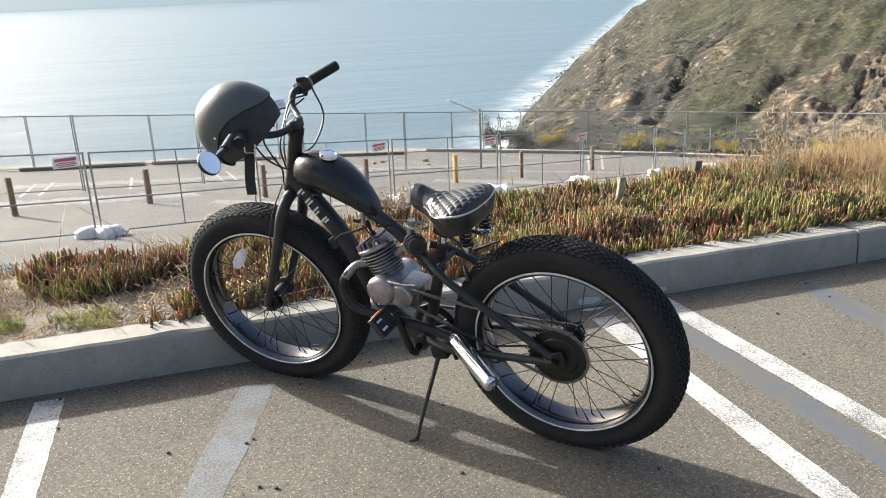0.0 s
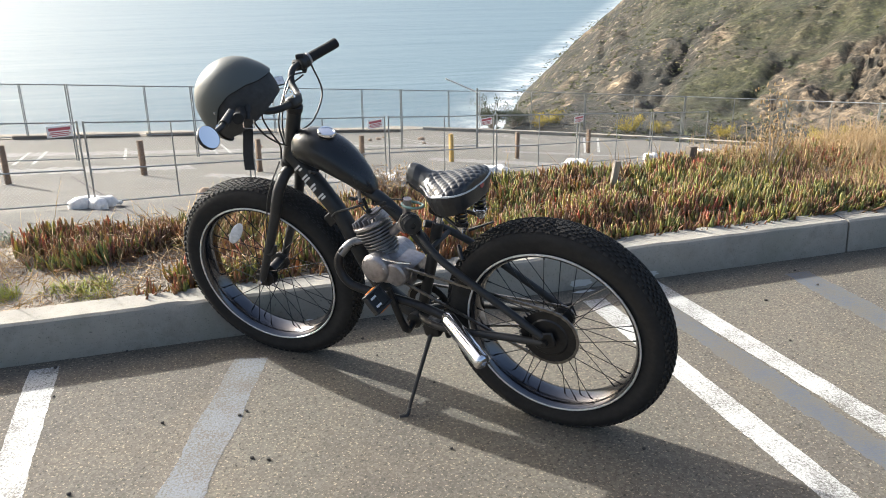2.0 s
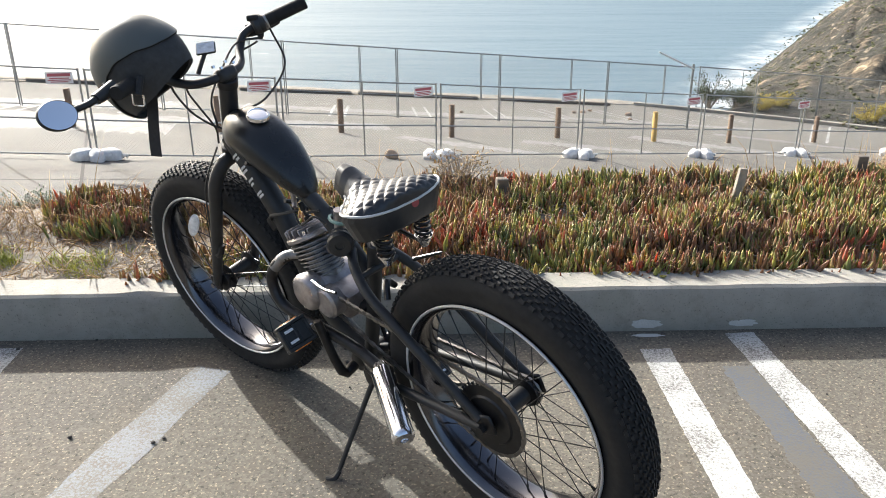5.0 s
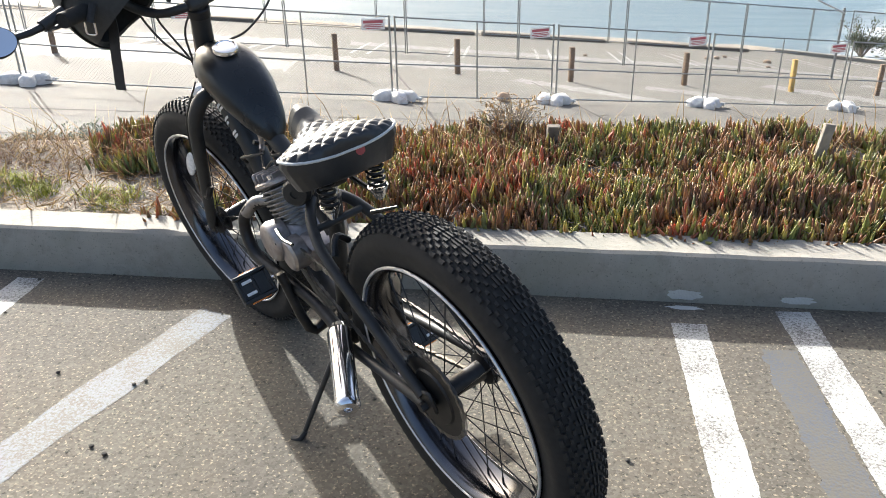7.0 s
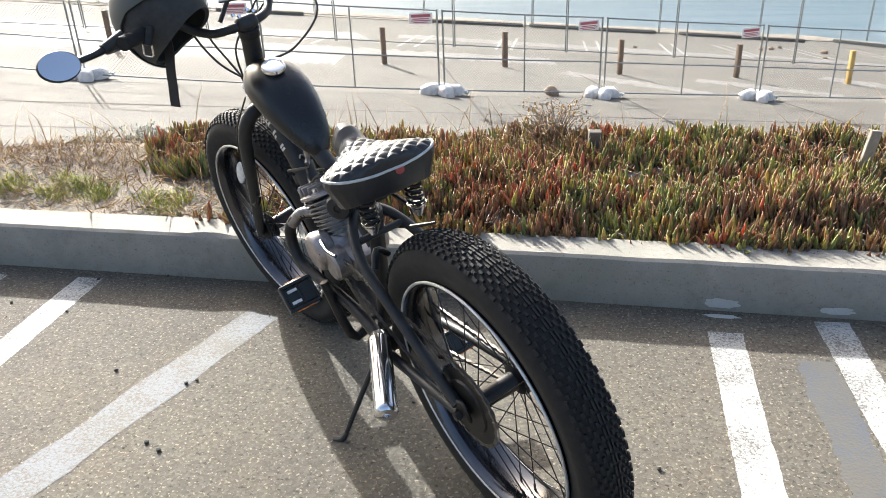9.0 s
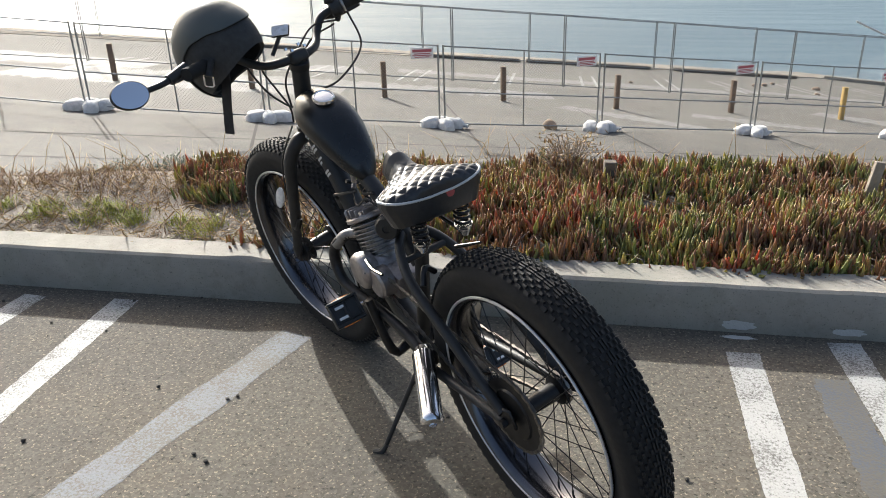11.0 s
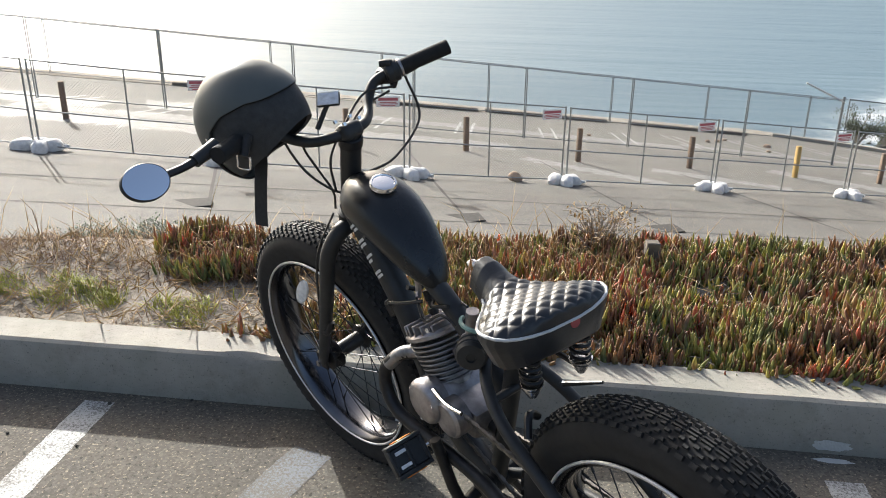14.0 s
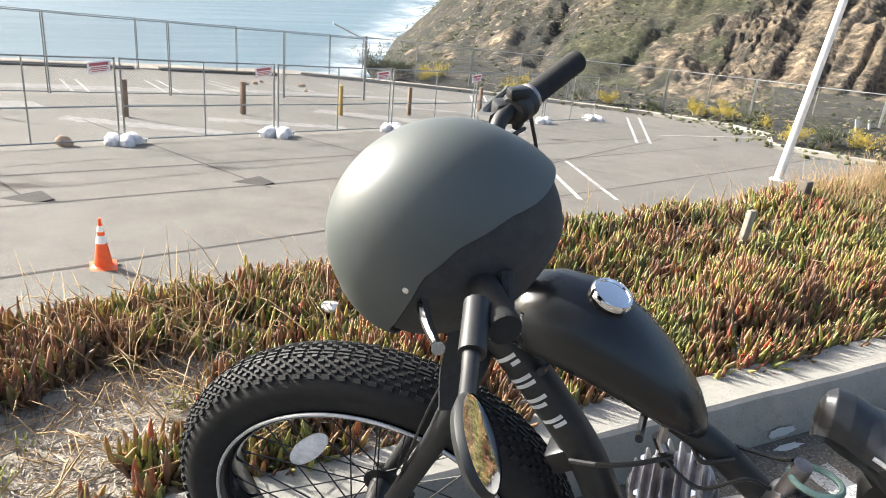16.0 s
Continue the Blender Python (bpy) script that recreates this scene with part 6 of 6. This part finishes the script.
# ---- plants ----
def blades(name, spots, material, label, category, sides=3, blunt=0.0):
    """Many leaves in one mesh: each a tapered, slightly bent finger. spots: x, y, z, length, thickness, lean, turn, bend, flat."""
    s = np.array(spots, float)
    n = len(s)
    x, y, z, ln, th, lean, turn, bend, flat = s.T
    def way(a):
        return np.stack([np.sin(a) * np.cos(turn), np.sin(a) * np.sin(turn), np.cos(a)], 1)
    a = np.stack([-np.sin(turn), np.cos(turn), 0 * turn], 1)
    b = np.cross(way(lean), a)
    at = np.stack([x, y, z], 1)
    steps = ((0.0, 0.0, 0.75), (0.55, 0.3, 1.0), (0.33, 1.0, blunt)) if blunt else ((0.0, 0.0, 0.75), (0.55, 0.3, 1.0))
    rings, m = [], len(steps)
    pts = np.zeros((n, m * sides + 1, 3))
    for i, (go, turned, wide) in enumerate(steps):
        at = at + way(lean + bend * turned) * (ln * go)[:, None]
        for k in range(sides):
            t = 2 * math.pi * k / sides
            pts[:, i * sides + k] = at + (a * math.cos(t) * th[:, None] + b * math.sin(t) * (th * flat)[:, None]) * wide
    pts[:, -1] = at + way(lean + bend) * (ln * (0.12 if blunt else 0.45))[:, None]
    idx = (np.arange(n) * (m * sides + 1))[:, None]
    quads = np.concatenate([idx + np.array([[i * sides + k, i * sides + (k + 1) % sides, (i + 1) * sides + (k + 1) % sides, (i + 1) * sides + k]]) for k in range(sides) for i in range(m - 1)])
    tris = np.concatenate([idx + np.array([[(m - 1) * sides + k, (m - 1) * sides + (k + 1) % sides, m * sides]]) for k in range(sides)])
    me = bpy.data.meshes.new(name)
    me.from_pydata(pts.reshape(-1, 3).tolist(), [], quads.tolist() + tris.tolist())
    tip = me.attributes.new("tip", "FLOAT", "POINT")
    v = np.zeros((n, m * sides + 1))
    v[:, sides:2 * sides] = 0.15
    v[:, 2 * sides:] = 0.6
    v[:, -1] = 1.0
    tip.data.foreach_set("value", v.ravel())
    me.polygons.foreach_set("use_smooth", [True] * len(me.polygons))
    me.materials.append(material)
    ob = new(name, me)
    return tagged(ob, label, category, "", "stuff")


def clumps(name, spots, material, label, category, seed=4):
    """Many low, ragged tufts in one mesh. spots: x, y, z, radius, height."""
    rng = np.random.default_rng(seed)
    s = np.array(spots, float)
    n = len(s)
    g = (1 + 5 ** 0.5) / 2
    ico = np.array([(-1, g, 0), (1, g, 0), (-1, -g, 0), (1, -g, 0), (0, -1, g), (0, 1, g), (0, -1, -g), (0, 1, -g), (g, 0, -1), (g, 0, 1), (-g, 0, -1), (-g, 0, 1)]) / 1.902
    tri = np.array([(0, 11, 5), (0, 5, 1), (0, 1, 7), (0, 7, 10), (0, 10, 11), (1, 5, 9), (5, 11, 4), (11, 10, 2), (10, 7, 6), (7, 1, 8), (3, 9, 4), (3, 4, 2), (3, 2, 6), (3, 6, 8), (3, 8, 9), (4, 9, 5), (2, 4, 11), (6, 2, 10), (8, 6, 7), (9, 8, 1)])
    p = ico[None] * (1 + rng.normal(0, 0.28, (n, 12, 1)))
    t = rng.uniform(0, 6.28, n)
    p = np.stack([p[..., 0] * np.cos(t)[:, None] - p[..., 1] * np.sin(t)[:, None], p[..., 0] * np.sin(t)[:, None] + p[..., 1] * np.cos(t)[:, None], p[..., 2]], 2)
    p = p * np.stack([s[:, 3], s[:, 3], s[:, 4]], 1)[:, None] + s[:, None, :3]
    me = bpy.data.meshes.new(name)
    me.from_pydata(p.reshape(-1, 3).tolist(), [], ((np.arange(n) * 12)[:, None, None] + tri[None]).reshape(-1, 3).tolist())
    me.materials.append(material)
    return tagged(new(name, me), label, category, "", "stuff")


def grassy(x, y):
    """Grows with x, sooner towards the back of the bank."""
    return x + 0.7 * max(0.0, y - 0.55)


def cover(x, y):
    """How thickly ice plant grows at a place, 0 to 1."""
    edge = 0.5 + 0.5 * math.tanh((x + 0.76 + 0.35 * rnd(x, y, 1.7) - 0.25 * y) * 5)
    back = 0.95 * (0.5 + 0.5 * math.tanh((x + 1.62 + 0.3 * rnd(x, y, 2.1, 6.0)) * 6)) * min(1.0, max(0.0, (y - 0.60 - 0.12 * rnd(x, y, 2.6, 5.0)) / 0.15))
    right = 1 - 0.82 * (0.5 + 0.5 * math.tanh((grassy(x, y) - 2.75 + 0.5 * rnd(x, y, 1.1)) * 2.0))
    hollow = 1 - 0.85 * math.exp(-((x - 1.62) / 0.30) ** 2 - ((y - 0.98) / 0.20) ** 2)
    front = 0.9 * math.exp(-((x + 0.90) / 0.13) ** 2 - ((y - 0.20) / 0.14) ** 2)
    return max(edge, back, front) * right * hollow * (0.75 + 0.5 * rnd(x, y, 2.0))


def plants():
    rng = random.Random(5)
    ice, red = [], []
    while len(ice) + len(red) < 48000:
        x = rng.uniform(-3.2, 5.2)
        y = rng.uniform(0.15, 2.3)
        if y > crest(x) + 0.45 or cover(x, y) < 0.14 or rng.random() > cover(x, y) * (1.0 if -2.3 < x < 3.6 else 0.6) * min(1.0, max(0.22, 0.50 + 2.2 * rnd(x, y, 3.6, 8.0) + 0.9 * rnd(x, y, 9.0, 2.0))):
            continue
        z = bank_z(x, y) - 0.02
        lift = (0.050 * max(0.0, rnd(x, y, 2.2) + 0.30) + 0.050 * max(0.0, rnd(x, y, 3.6, 8.0)) + 0.003) * min(1.0, max(0.0, (y - 0.2) / 0.15)) * (1 - 0.6 * min(1.0, max(0.0, (y - 0.6) / 0.35)))
        tilt, way = abs(rng.gauss(0.0, 0.38)), rng.uniform(0, 2 * math.pi)
        size = rng.uniform(0.80, 1.50)
        if y < 0.24:
            tilt, way = rng.uniform(0.2, 0.7), rng.uniform(-2.4, -0.7)
        ax, ay = math.sin(tilt) * math.cos(way), math.sin(tilt) * math.sin(way)
        rosy = 0.9 * rnd(x, y, 1.7, 3.0) + 0.06 + rng.random() + (0.34 if x < 0.1 else 0.0) + (0.22 if 0.2 < x < 1.4 and y > 0.62 else 0.0)
        kind = red if rosy > 0.80 else ice
        n = rng.randint(4, 8)
        turn0 = rng.uniform(0, 6.28)
        for k in range(n):
            spread = rng.uniform(0.06, 0.60)
            turn = turn0 + k * 2.4
            dx, dy = ax + math.sin(spread) * math.cos(turn), ay + math.sin(spread) * math.sin(turn)
            lean = math.asin(min(0.99, math.hypot(dx, dy)))
            kind.append((x + 0.012 * rng.gauss(0, 1), max(0.13, y + 0.012 * rng.gauss(0, 1)), z + lift * rng.uniform(0.5, 1.0), size * rng.uniform(0.050, 0.092), size * rng.uniform(0.0052, 0.0082), lean, math.atan2(dy, dx), rng.uniform(-0.55, 0.05), 0.85))
    blades("ice_plant", ice, M_ICE, "dense ice plant with fleshy green and red leaves", "plants", 4, 0.42).matrix_world = KERB
    blades("red_ice_plant", red, M_RED_ICE, "ice plant turned red and brown among the green", "plants", 4, 0.42).matrix_world = KERB
    straw, herbs, green, dead = [], [], [], []
    while len(straw) + len(herbs) < 56000:
        x = rng.uniform(-7.0, 7.5)
        y = rng.uniform(0.17, 2.5)
        if y > crest(x) + 0.7:
            continue
        c = cover(x, y)
        dry = (0.95 if grassy(x, y) > 2.6 else 0.85 if x < -0.6 else 0.10) * (0.35 + 0.9 * max(0, rnd(x, y, 1.9) + 0.35)) * (1.0 - 0.55 * c)
        if x < -0.6 and y < 0.62:
            dry *= 0.10 + 0.5 * max(0, rnd(x, y, 3.1, 2.0))
        if rng.random() > dry:
            continue
        z = bank_z(x, y) - 0.01
        open_soil = x < -0.6
        tall = (0.050 if open_soil else 0.075) + 0.135 * min(1.0, max(0.0, (grassy(x, y) - 2.4) / 0.7))
        for _ in range(rng.randint(5, 11)):
            (herbs if open_soil and rng.random() < 0.8 else straw).append((x + 0.03 * rng.gauss(0, 1), max(0.14, y + 0.03 * rng.gauss(0, 1)), z, tall * rng.uniform(0.35, 1.3), rng.uniform(0.0011, 0.0022), abs(rng.gauss(0.35, 0.5)), rng.uniform(0, 6.28), rng.uniform(0.0, 1.0), 0.5))
    for _ in range(8000):
        x, y = rng.uniform(-4.5, -0.65), rng.uniform(0.50, 1.15)
        if rnd(x, y, 2.1, 4.0) + 0.7 * (y - 0.5) > -0.2 and rng.random() > cover(x, y):
            herbs.append((x, y, bank_z(x, y), rng.uniform(0.02, 0.075), rng.uniform(0.0009, 0.0018), abs(rng.gauss(0.9, 0.45)), rng.uniform(0, 6.28), rng.uniform(-0.3, 0.8), 0.6))
    blades("dry_grass", straw, M_STRAW, "dry straw-coloured grass on the bank", "grass").matrix_world = KERB
    blades("withered_herbs", herbs, M_HERB, "low withered brown herbs on sandy soil", "plants").matrix_world = KERB
    while len(green) < 5200:
        x = rng.uniform(-3.6, 2.8)
        y = rng.uniform(0.18, 0.62)
        patch = 0.6 * rnd(x, y, 3.4, 7.0) + 0.6 * rnd(x, y, 8.5, 1.0)
        if patch < 0.18 + max(0.0, y - 0.36) or (x > -0.75 and (y > 0.30 or patch < 0.3)):
            continue
        z = bank_z(x, y) - 0.008
        for _ in range(rng.randint(6, 12)):
            green.append((x + 0.022 * rng.gauss(0, 1), max(0.15, y + 0.022 * rng.gauss(0, 1)), z, rng.uniform(0.025, 0.070), rng.uniform(0.0012, 0.0026), abs(rng.gauss(0.5, 0.45)), rng.uniform(0, 6.28), rng.uniform(0.1, 0.9), 0.4))
    blades("green_grass", green, M_GREEN_GRASS, "low patches of yellow-green grass", "grass").matrix_world = KERB
    # dead stems and litter lying between the plants
    for _ in range(9000):
        x, y = rng.uniform(-3.2, 5.0), rng.uniform(0.17, 1.7)
        if y > crest(x) + 0.3 or (x > -0.5 and (rnd(x, y, 1.6, 5.0) < -0.15 or rng.random() < 0.2 + 1.1 * cover(x, y))):
            continue
        up = 0.13 * cover(x, y) * rng.random()
        dead.append((x, y, bank_z(x, y) + 0.004 + up, rng.uniform(0.04, 0.16), rng.uniform(0.0014, 0.0034), rng.uniform(0.7, 1.6), rng.uniform(0, 6.28), rng.uniform(-0.5, 0.6), 0.7))
    twigs = []
    for _ in range(7500):
        x, y = rng.uniform(-5.5, -0.3), abs(rng.gauss(0, 0.33)) + 0.16
        if y < 1.1 and rnd(x, y, 2.4, 9.0) > -0.25:
            twigs.append((x, y, bank_z(x, y) + 0.002 + 0.012 * rng.random(), rng.uniform(0.012, 0.055), rng.uniform(0.0012, 0.0030), rng.uniform(1.1, 1.65), rng.uniform(0, 6.28), rng.uniform(-0.5, 0.5), 0.7))
    for _ in range(6000):
        x, y = rng.uniform(-0.6, 4.2), rng.uniform(0.17, 1.5)
        if y < crest(x) + 0.2 and rnd(x, y, 3.6, 8.0) < 0.12:
            twigs.append((x, y, bank_z(x, y) + 0.003 + 0.045 * rng.random() ** 2, rng.uniform(0.02, 0.075), rng.uniform(0.0013, 0.0036), rng.uniform(0.9, 1.65), rng.uniform(0, 6.28), rng.uniform(-0.5, 0.5), 0.7))
    blades("plant_litter", twigs, M_LITTER, "grey broken twigs and dead leaves on sandy soil", "litter").matrix_world = KERB
    for _ in range(330):
        x = rng.uniform(-2.4, 5.5)
        y = crest(x) + rng.uniform(-0.4, 0.3)
        dead.append((x, y, bank_z(x, y), rng.uniform(0.12, 0.36), 0.0018, abs(rng.gauss(0.1, 0.35)), rng.uniform(0, 6.28), rng.uniform(0, 0.9), 0.8))
    for _ in range(550):
        x, y = rng.uniform(-0.9, 0.35), rng.uniform(0.45, 1.15)
        if rnd(x, y, 3.0, 6.0) > -0.1:
            dead.append((x, y, bank_z(x, y) + 0.02, rng.uniform(0.08, 0.22), rng.uniform(0.0013, 0.0026), abs(rng.gauss(0.5, 0.35)), rng.uniform(0, 6.28), rng.uniform(0.1, 1.4), 0.8))
    blades("dead_stalks", dead, M_STRAW, "thin dead stalks and litter among the plants", "litter").matrix_world = KERB


def shrub(x, y, z, size, material, seed, label, twigs=14, leaves=900, name="shrub", tall=1.0, stout=1.0, twist=0.08):
    rng = random.Random(seed)
    root = thing(name, Matrix.Translation((x, y, z)), label, "shrub", "scrub below the hill" if name == "shrub" else "")
    bm = bmesh.new()
    ends = []
    for _ in range(twigs):
        t, r = rng.uniform(0, 6.28), rng.uniform(0.3, 1.0)
        e = Vector((math.cos(t) * size * r, math.sin(t) * size * r, size * tall * rng.uniform(0.5, 1.15)))
        mid = e * 0.5 + Vector((rng.gauss(0, twist), rng.gauss(0, twist), 0.12 + rng.gauss(0, twist * 0.5))) * size
        tube(bm, curve_points([(0, 0, -0.05), mid, e], 4), [(0.022 * size + 0.004) * stout] * 4 + [(0.012 * size + 0.002) * stout] * 4 + [0.003 * stout], 5)
        if twigs <= 20:
            part("branch", bm, M_TWIG, root)
            bm = bmesh.new()
        ends += [e, mid.lerp(e, 0.5), mid]
    if len(bm.verts):
        part("branchwork", bm, M_TWIG, root, "tangled dry twigs")
    spots = []
    for _ in range(leaves):
        c = rng.choice(ends)
        p = c + Vector((rng.gauss(0, 1), rng.gauss(0, 1), rng.gauss(0, 0.7))) * size * 0.13
        spots.append((p.x, p.y, max(0.0, p.z), size * rng.uniform(0.06, 0.13), size * rng.uniform(0.016, 0.034), abs(rng.gauss(0.6, 0.6)), rng.uniform(0, 6.28), rng.uniform(-0.4, 0.5), 0.35))
    ob = blades("leaves", spots, material, "", "")
    del ob["kind"]
    ob.parent = root


def far_plants():
    rng = random.Random(11)
    # dry bush at the crest behind the ice plant
    shrub(0.17, 1.10, on_bank(0.17, 1.10).z + 0.03, 0.20, M_STRAW, 3, "low tangled dry bush on the crest of the bank", 90, 200, "dry_bush", 0.6, 0.30, 0.22)
    # silvery low bushes at the crest over the open soil
    for k, (x, y, s) in enumerate(((-2.25, 0.98, 0.15), (-2.02, 1.04, 0.17), (-1.80, 0.98, 0.13), (-2.52, 1.02, 0.12))):
        shrub(x, y, on_bank(x, y).z + 0.02, s, M_SILVER, 60 + k, "low silvery green bush on the crest of the bank", 24, 500, "low_bush", 0.6, 0.3, 0.15)
    # tall dry weed among the grass
    shrub(2.62, 1.1, on_bank(2.62, 1.1).z, 0.26, M_STRAW, 9, "tall dry branching weed in the grass", 16, 220, "dry_weed", 1.7, 0.35, 0.12)
    # scrub below the hill and along the edging
    for k, (x, y, s, mat, label) in enumerate((
        (13.9, 40.6, 1.15, M_SHRUB, "dark wind-bent shrub behind the fence"),
        (15.4, 41.0, 0.9, M_SHRUB, "dark green scrub at the bluff's edge"),
        (17.2, 40.0, 0.95, M_FLOWER, "yellow-flowering bush below the hillside"),
        (16.2, 39.0, 0.6, M_FLOWER, "yellow-flowering bush below the hillside"),
        (14.0, 41.4, 0.8, M_SHRUB, "dark green scrub at the bluff's edge"),
        (15.8, 41.2, 0.8, M_SHRUB, "dark green scrub at the bluff's edge"),
        (20.4, 36.2, 0.9, M_FLOWER, "yellow-flowering bush below the hillside"),
        (21.8, 35.4, 0.7, M_FLOWER, "yellow-flowering bush below the hillside"),
        (22.9, 33.6, 0.7, M_SHRUB, "dark green scrub below the hillside"),
        (23.8, 32.6, 0.7, M_FLOWER, "yellow-flowering bush below the hillside"),
        (25.4, 31.0, 0.6, M_SHRUB, "dark green scrub below the hillside"),
        (26.4, 28.9, 0.75, M_FLOWER, "yellow-flowering bush below the hillside"),
        (27.0, 27.6, 0.8, M_FLOWER, "yellow-flowering bush below the hillside"),
        (27.2, 26.2, 0.6, M_SHRUB, "dark green scrub below the hillside"),
        (27.0, 24.6, 0.6, M_FLOWER, "yellow-flowering bush below the hillside"),
        (23.4, 20.0, 0.7, M_FLOWER, "yellow-flowering bush below the hillside"),
        (24.3, 19.2, 0.8, M_SHRUB, "dark green scrub below the hillside"),
        (25.4, 18.6, 0.8, M_FLOWER, "yellow-flowering bush below the hillside"),
        (24.8, 16.9, 0.6, M_SHRUB, "dark green scrub below the hillside"),
        (26.6, 17.4, 0.7, M_FLOWER, "yellow-flowering bush below the hillside"),
        (26.8, 15.6, 0.6, M_FLOWER, "yellow-flowering bush below the hillside"))):
        shrub(x, y, lot_z(x, y) + 0.12, s, mat, 20 + k, label, 12, 1100 if s > 0.85 else 800, tall=1.25 if k == 0 else 1.0)
    # scrub over the hillside, as one rough cover
    hill = bpy.data.objects["hillside"].data
    bare, turf = hill.attributes["bare"].data, hill.attributes["turf"].data
    spots = []
    for v in hill.vertices:
        c = v.co
        d = math.hypot(c.x + 0.6, c.y + 3)
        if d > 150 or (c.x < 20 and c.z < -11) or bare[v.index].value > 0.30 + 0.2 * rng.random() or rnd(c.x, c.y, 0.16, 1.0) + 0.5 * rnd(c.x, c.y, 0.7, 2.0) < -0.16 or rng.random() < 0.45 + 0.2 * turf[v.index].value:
            continue
        s = rng.uniform(0.05, 0.17) * (0.75 if d < 60 else 1.0)
        spots.append((c.x + rng.gauss(0, 0.8), c.y + rng.gauss(0, 0.8), c.z + 0.05 * s, s, s * rng.uniform(0.3, 0.6)))
    for v in bpy.data.objects["verge"].data.vertices:
        for _ in range(4 if v.co.x > 18.2 else 0):
            s = rng.uniform(0.04, 0.12)
            spots.append((v.co.x + rng.gauss(0, 0.9), v.co.y + rng.gauss(0, 0.9), v.co.z + 0.03, s, s * rng.uniform(0.4, 0.9)))
    clumps("hillside_scrub", spots, M_SHRUB_HILL, "low grey-green scrub over the hillside", "scrub")


M_SHRUB_HILL = leaf_material("hill_scrub", [(0.0, (0.052, 0.060, 0.030)), (0.45, (0.088, 0.098, 0.042)), (0.75, (0.135, 0.130, 0.056)), (1.0, (0.21, 0.16, 0.09))], 0.9, 0.1, 0.0)


def stakes():
    """Short old timber posts in the planting."""
    root = thing("stake", Matrix.Translation(on_bank(1.41, 0.86) - Vector((0, 0, 0.02))), "leaning weathered timber stake among the ice plant", "stake", "old stakes")
    bm = bmesh.new()
    box(bm, (0.042, 0.022, 0.30), pose(0.01, 0, 0.07, 0, 9, 15), 0.003)
    part("board", bm, M_WOOD, root)
    root = thing("stake", Matrix.Translation(on_bank(0.37, 0.93)), "squat dark timber post in the ice plant", "stake", "old stakes")
    bm = bmesh.new()
    box(bm, (0.055, 0.050, 0.26), pose(0, 0, 0.0, 0, 2, 10), 0.004)
    part("board", bm, M_DARK_WOOD, root)
    root = thing("stake", Matrix.Translation(on_bank(2.14, 1.24)), "squat dark timber post in the dry grass", "stake", "old stakes")
    bm = bmesh.new()
    box(bm, (0.055, 0.050, 0.24), pose(0, 0, 0.02, 0, 2, 10), 0.004)
    part("board", bm, M_DARK_WOOD, root)


def litter():
    for k, (x, y, z, s) in enumerate(((-0.395, -0.065, 0.0, 0.044), (-0.316, 0.75, on_bank(-0.316, 0.75).z + 0.05, 0.028))):
        bm = bmesh.new()
        bmesh.ops.create_icosphere(bm, subdivisions=3, radius=s)
        for v in bm.verts:
            v.co = v.co * (1 + 0.5 * rnd(v.co.x * 30 + k, v.co.y * 30, 1, v.co.z * 30))
            v.co.z = max(-s * 0.3, v.co.z * 0.5)
        mesh_thing("crumpled_paper", bm, M_PAPER, "crumpled white paper lying by the kerb", "litter", group="litter", at=Matrix.Translation((x, y, z + s * 0.28)), sharp=12)
    rng = random.Random(3)
    pebbles = []
    for k in range(4):
        bm = bmesh.new()
        bmesh.ops.create_icosphere(bm, subdivisions=1, radius=0.006)
        for v in bm.verts:
            v.co *= 1 + 0.4 * rnd(v.co.x * 200 + k, v.co.y * 200)
            v.co.z = max(-0.003, v.co.z * 0.7)
        pebbles.append(to_mesh("pebble", bm, M_SEAM))
    for _ in range(70):
        x, y = rng.uniform(-2.4, 2.2), -abs(rng.gauss(0, 0.9)) - 0.06
        ob = new("pebble", rng.choice(pebbles))
        ob.matrix_world = pose(x, y, 0.004, 0, 0, rng.uniform(0, 360)) @ Matrix.Scale(rng.uniform(0.4, 1.3), 4)
        tagged(ob, "small dark pebble on the asphalt", "pebble", "pebbles")


upper_ground(), kerb(), bank(), lower_lot(), upper_lines(), lot_lines(), far_land()
near_fence(), far_fences(), bollards(), loose_things(), edging()
bicycle(), helmet(), stakes(), litter()
plants(), far_plants()
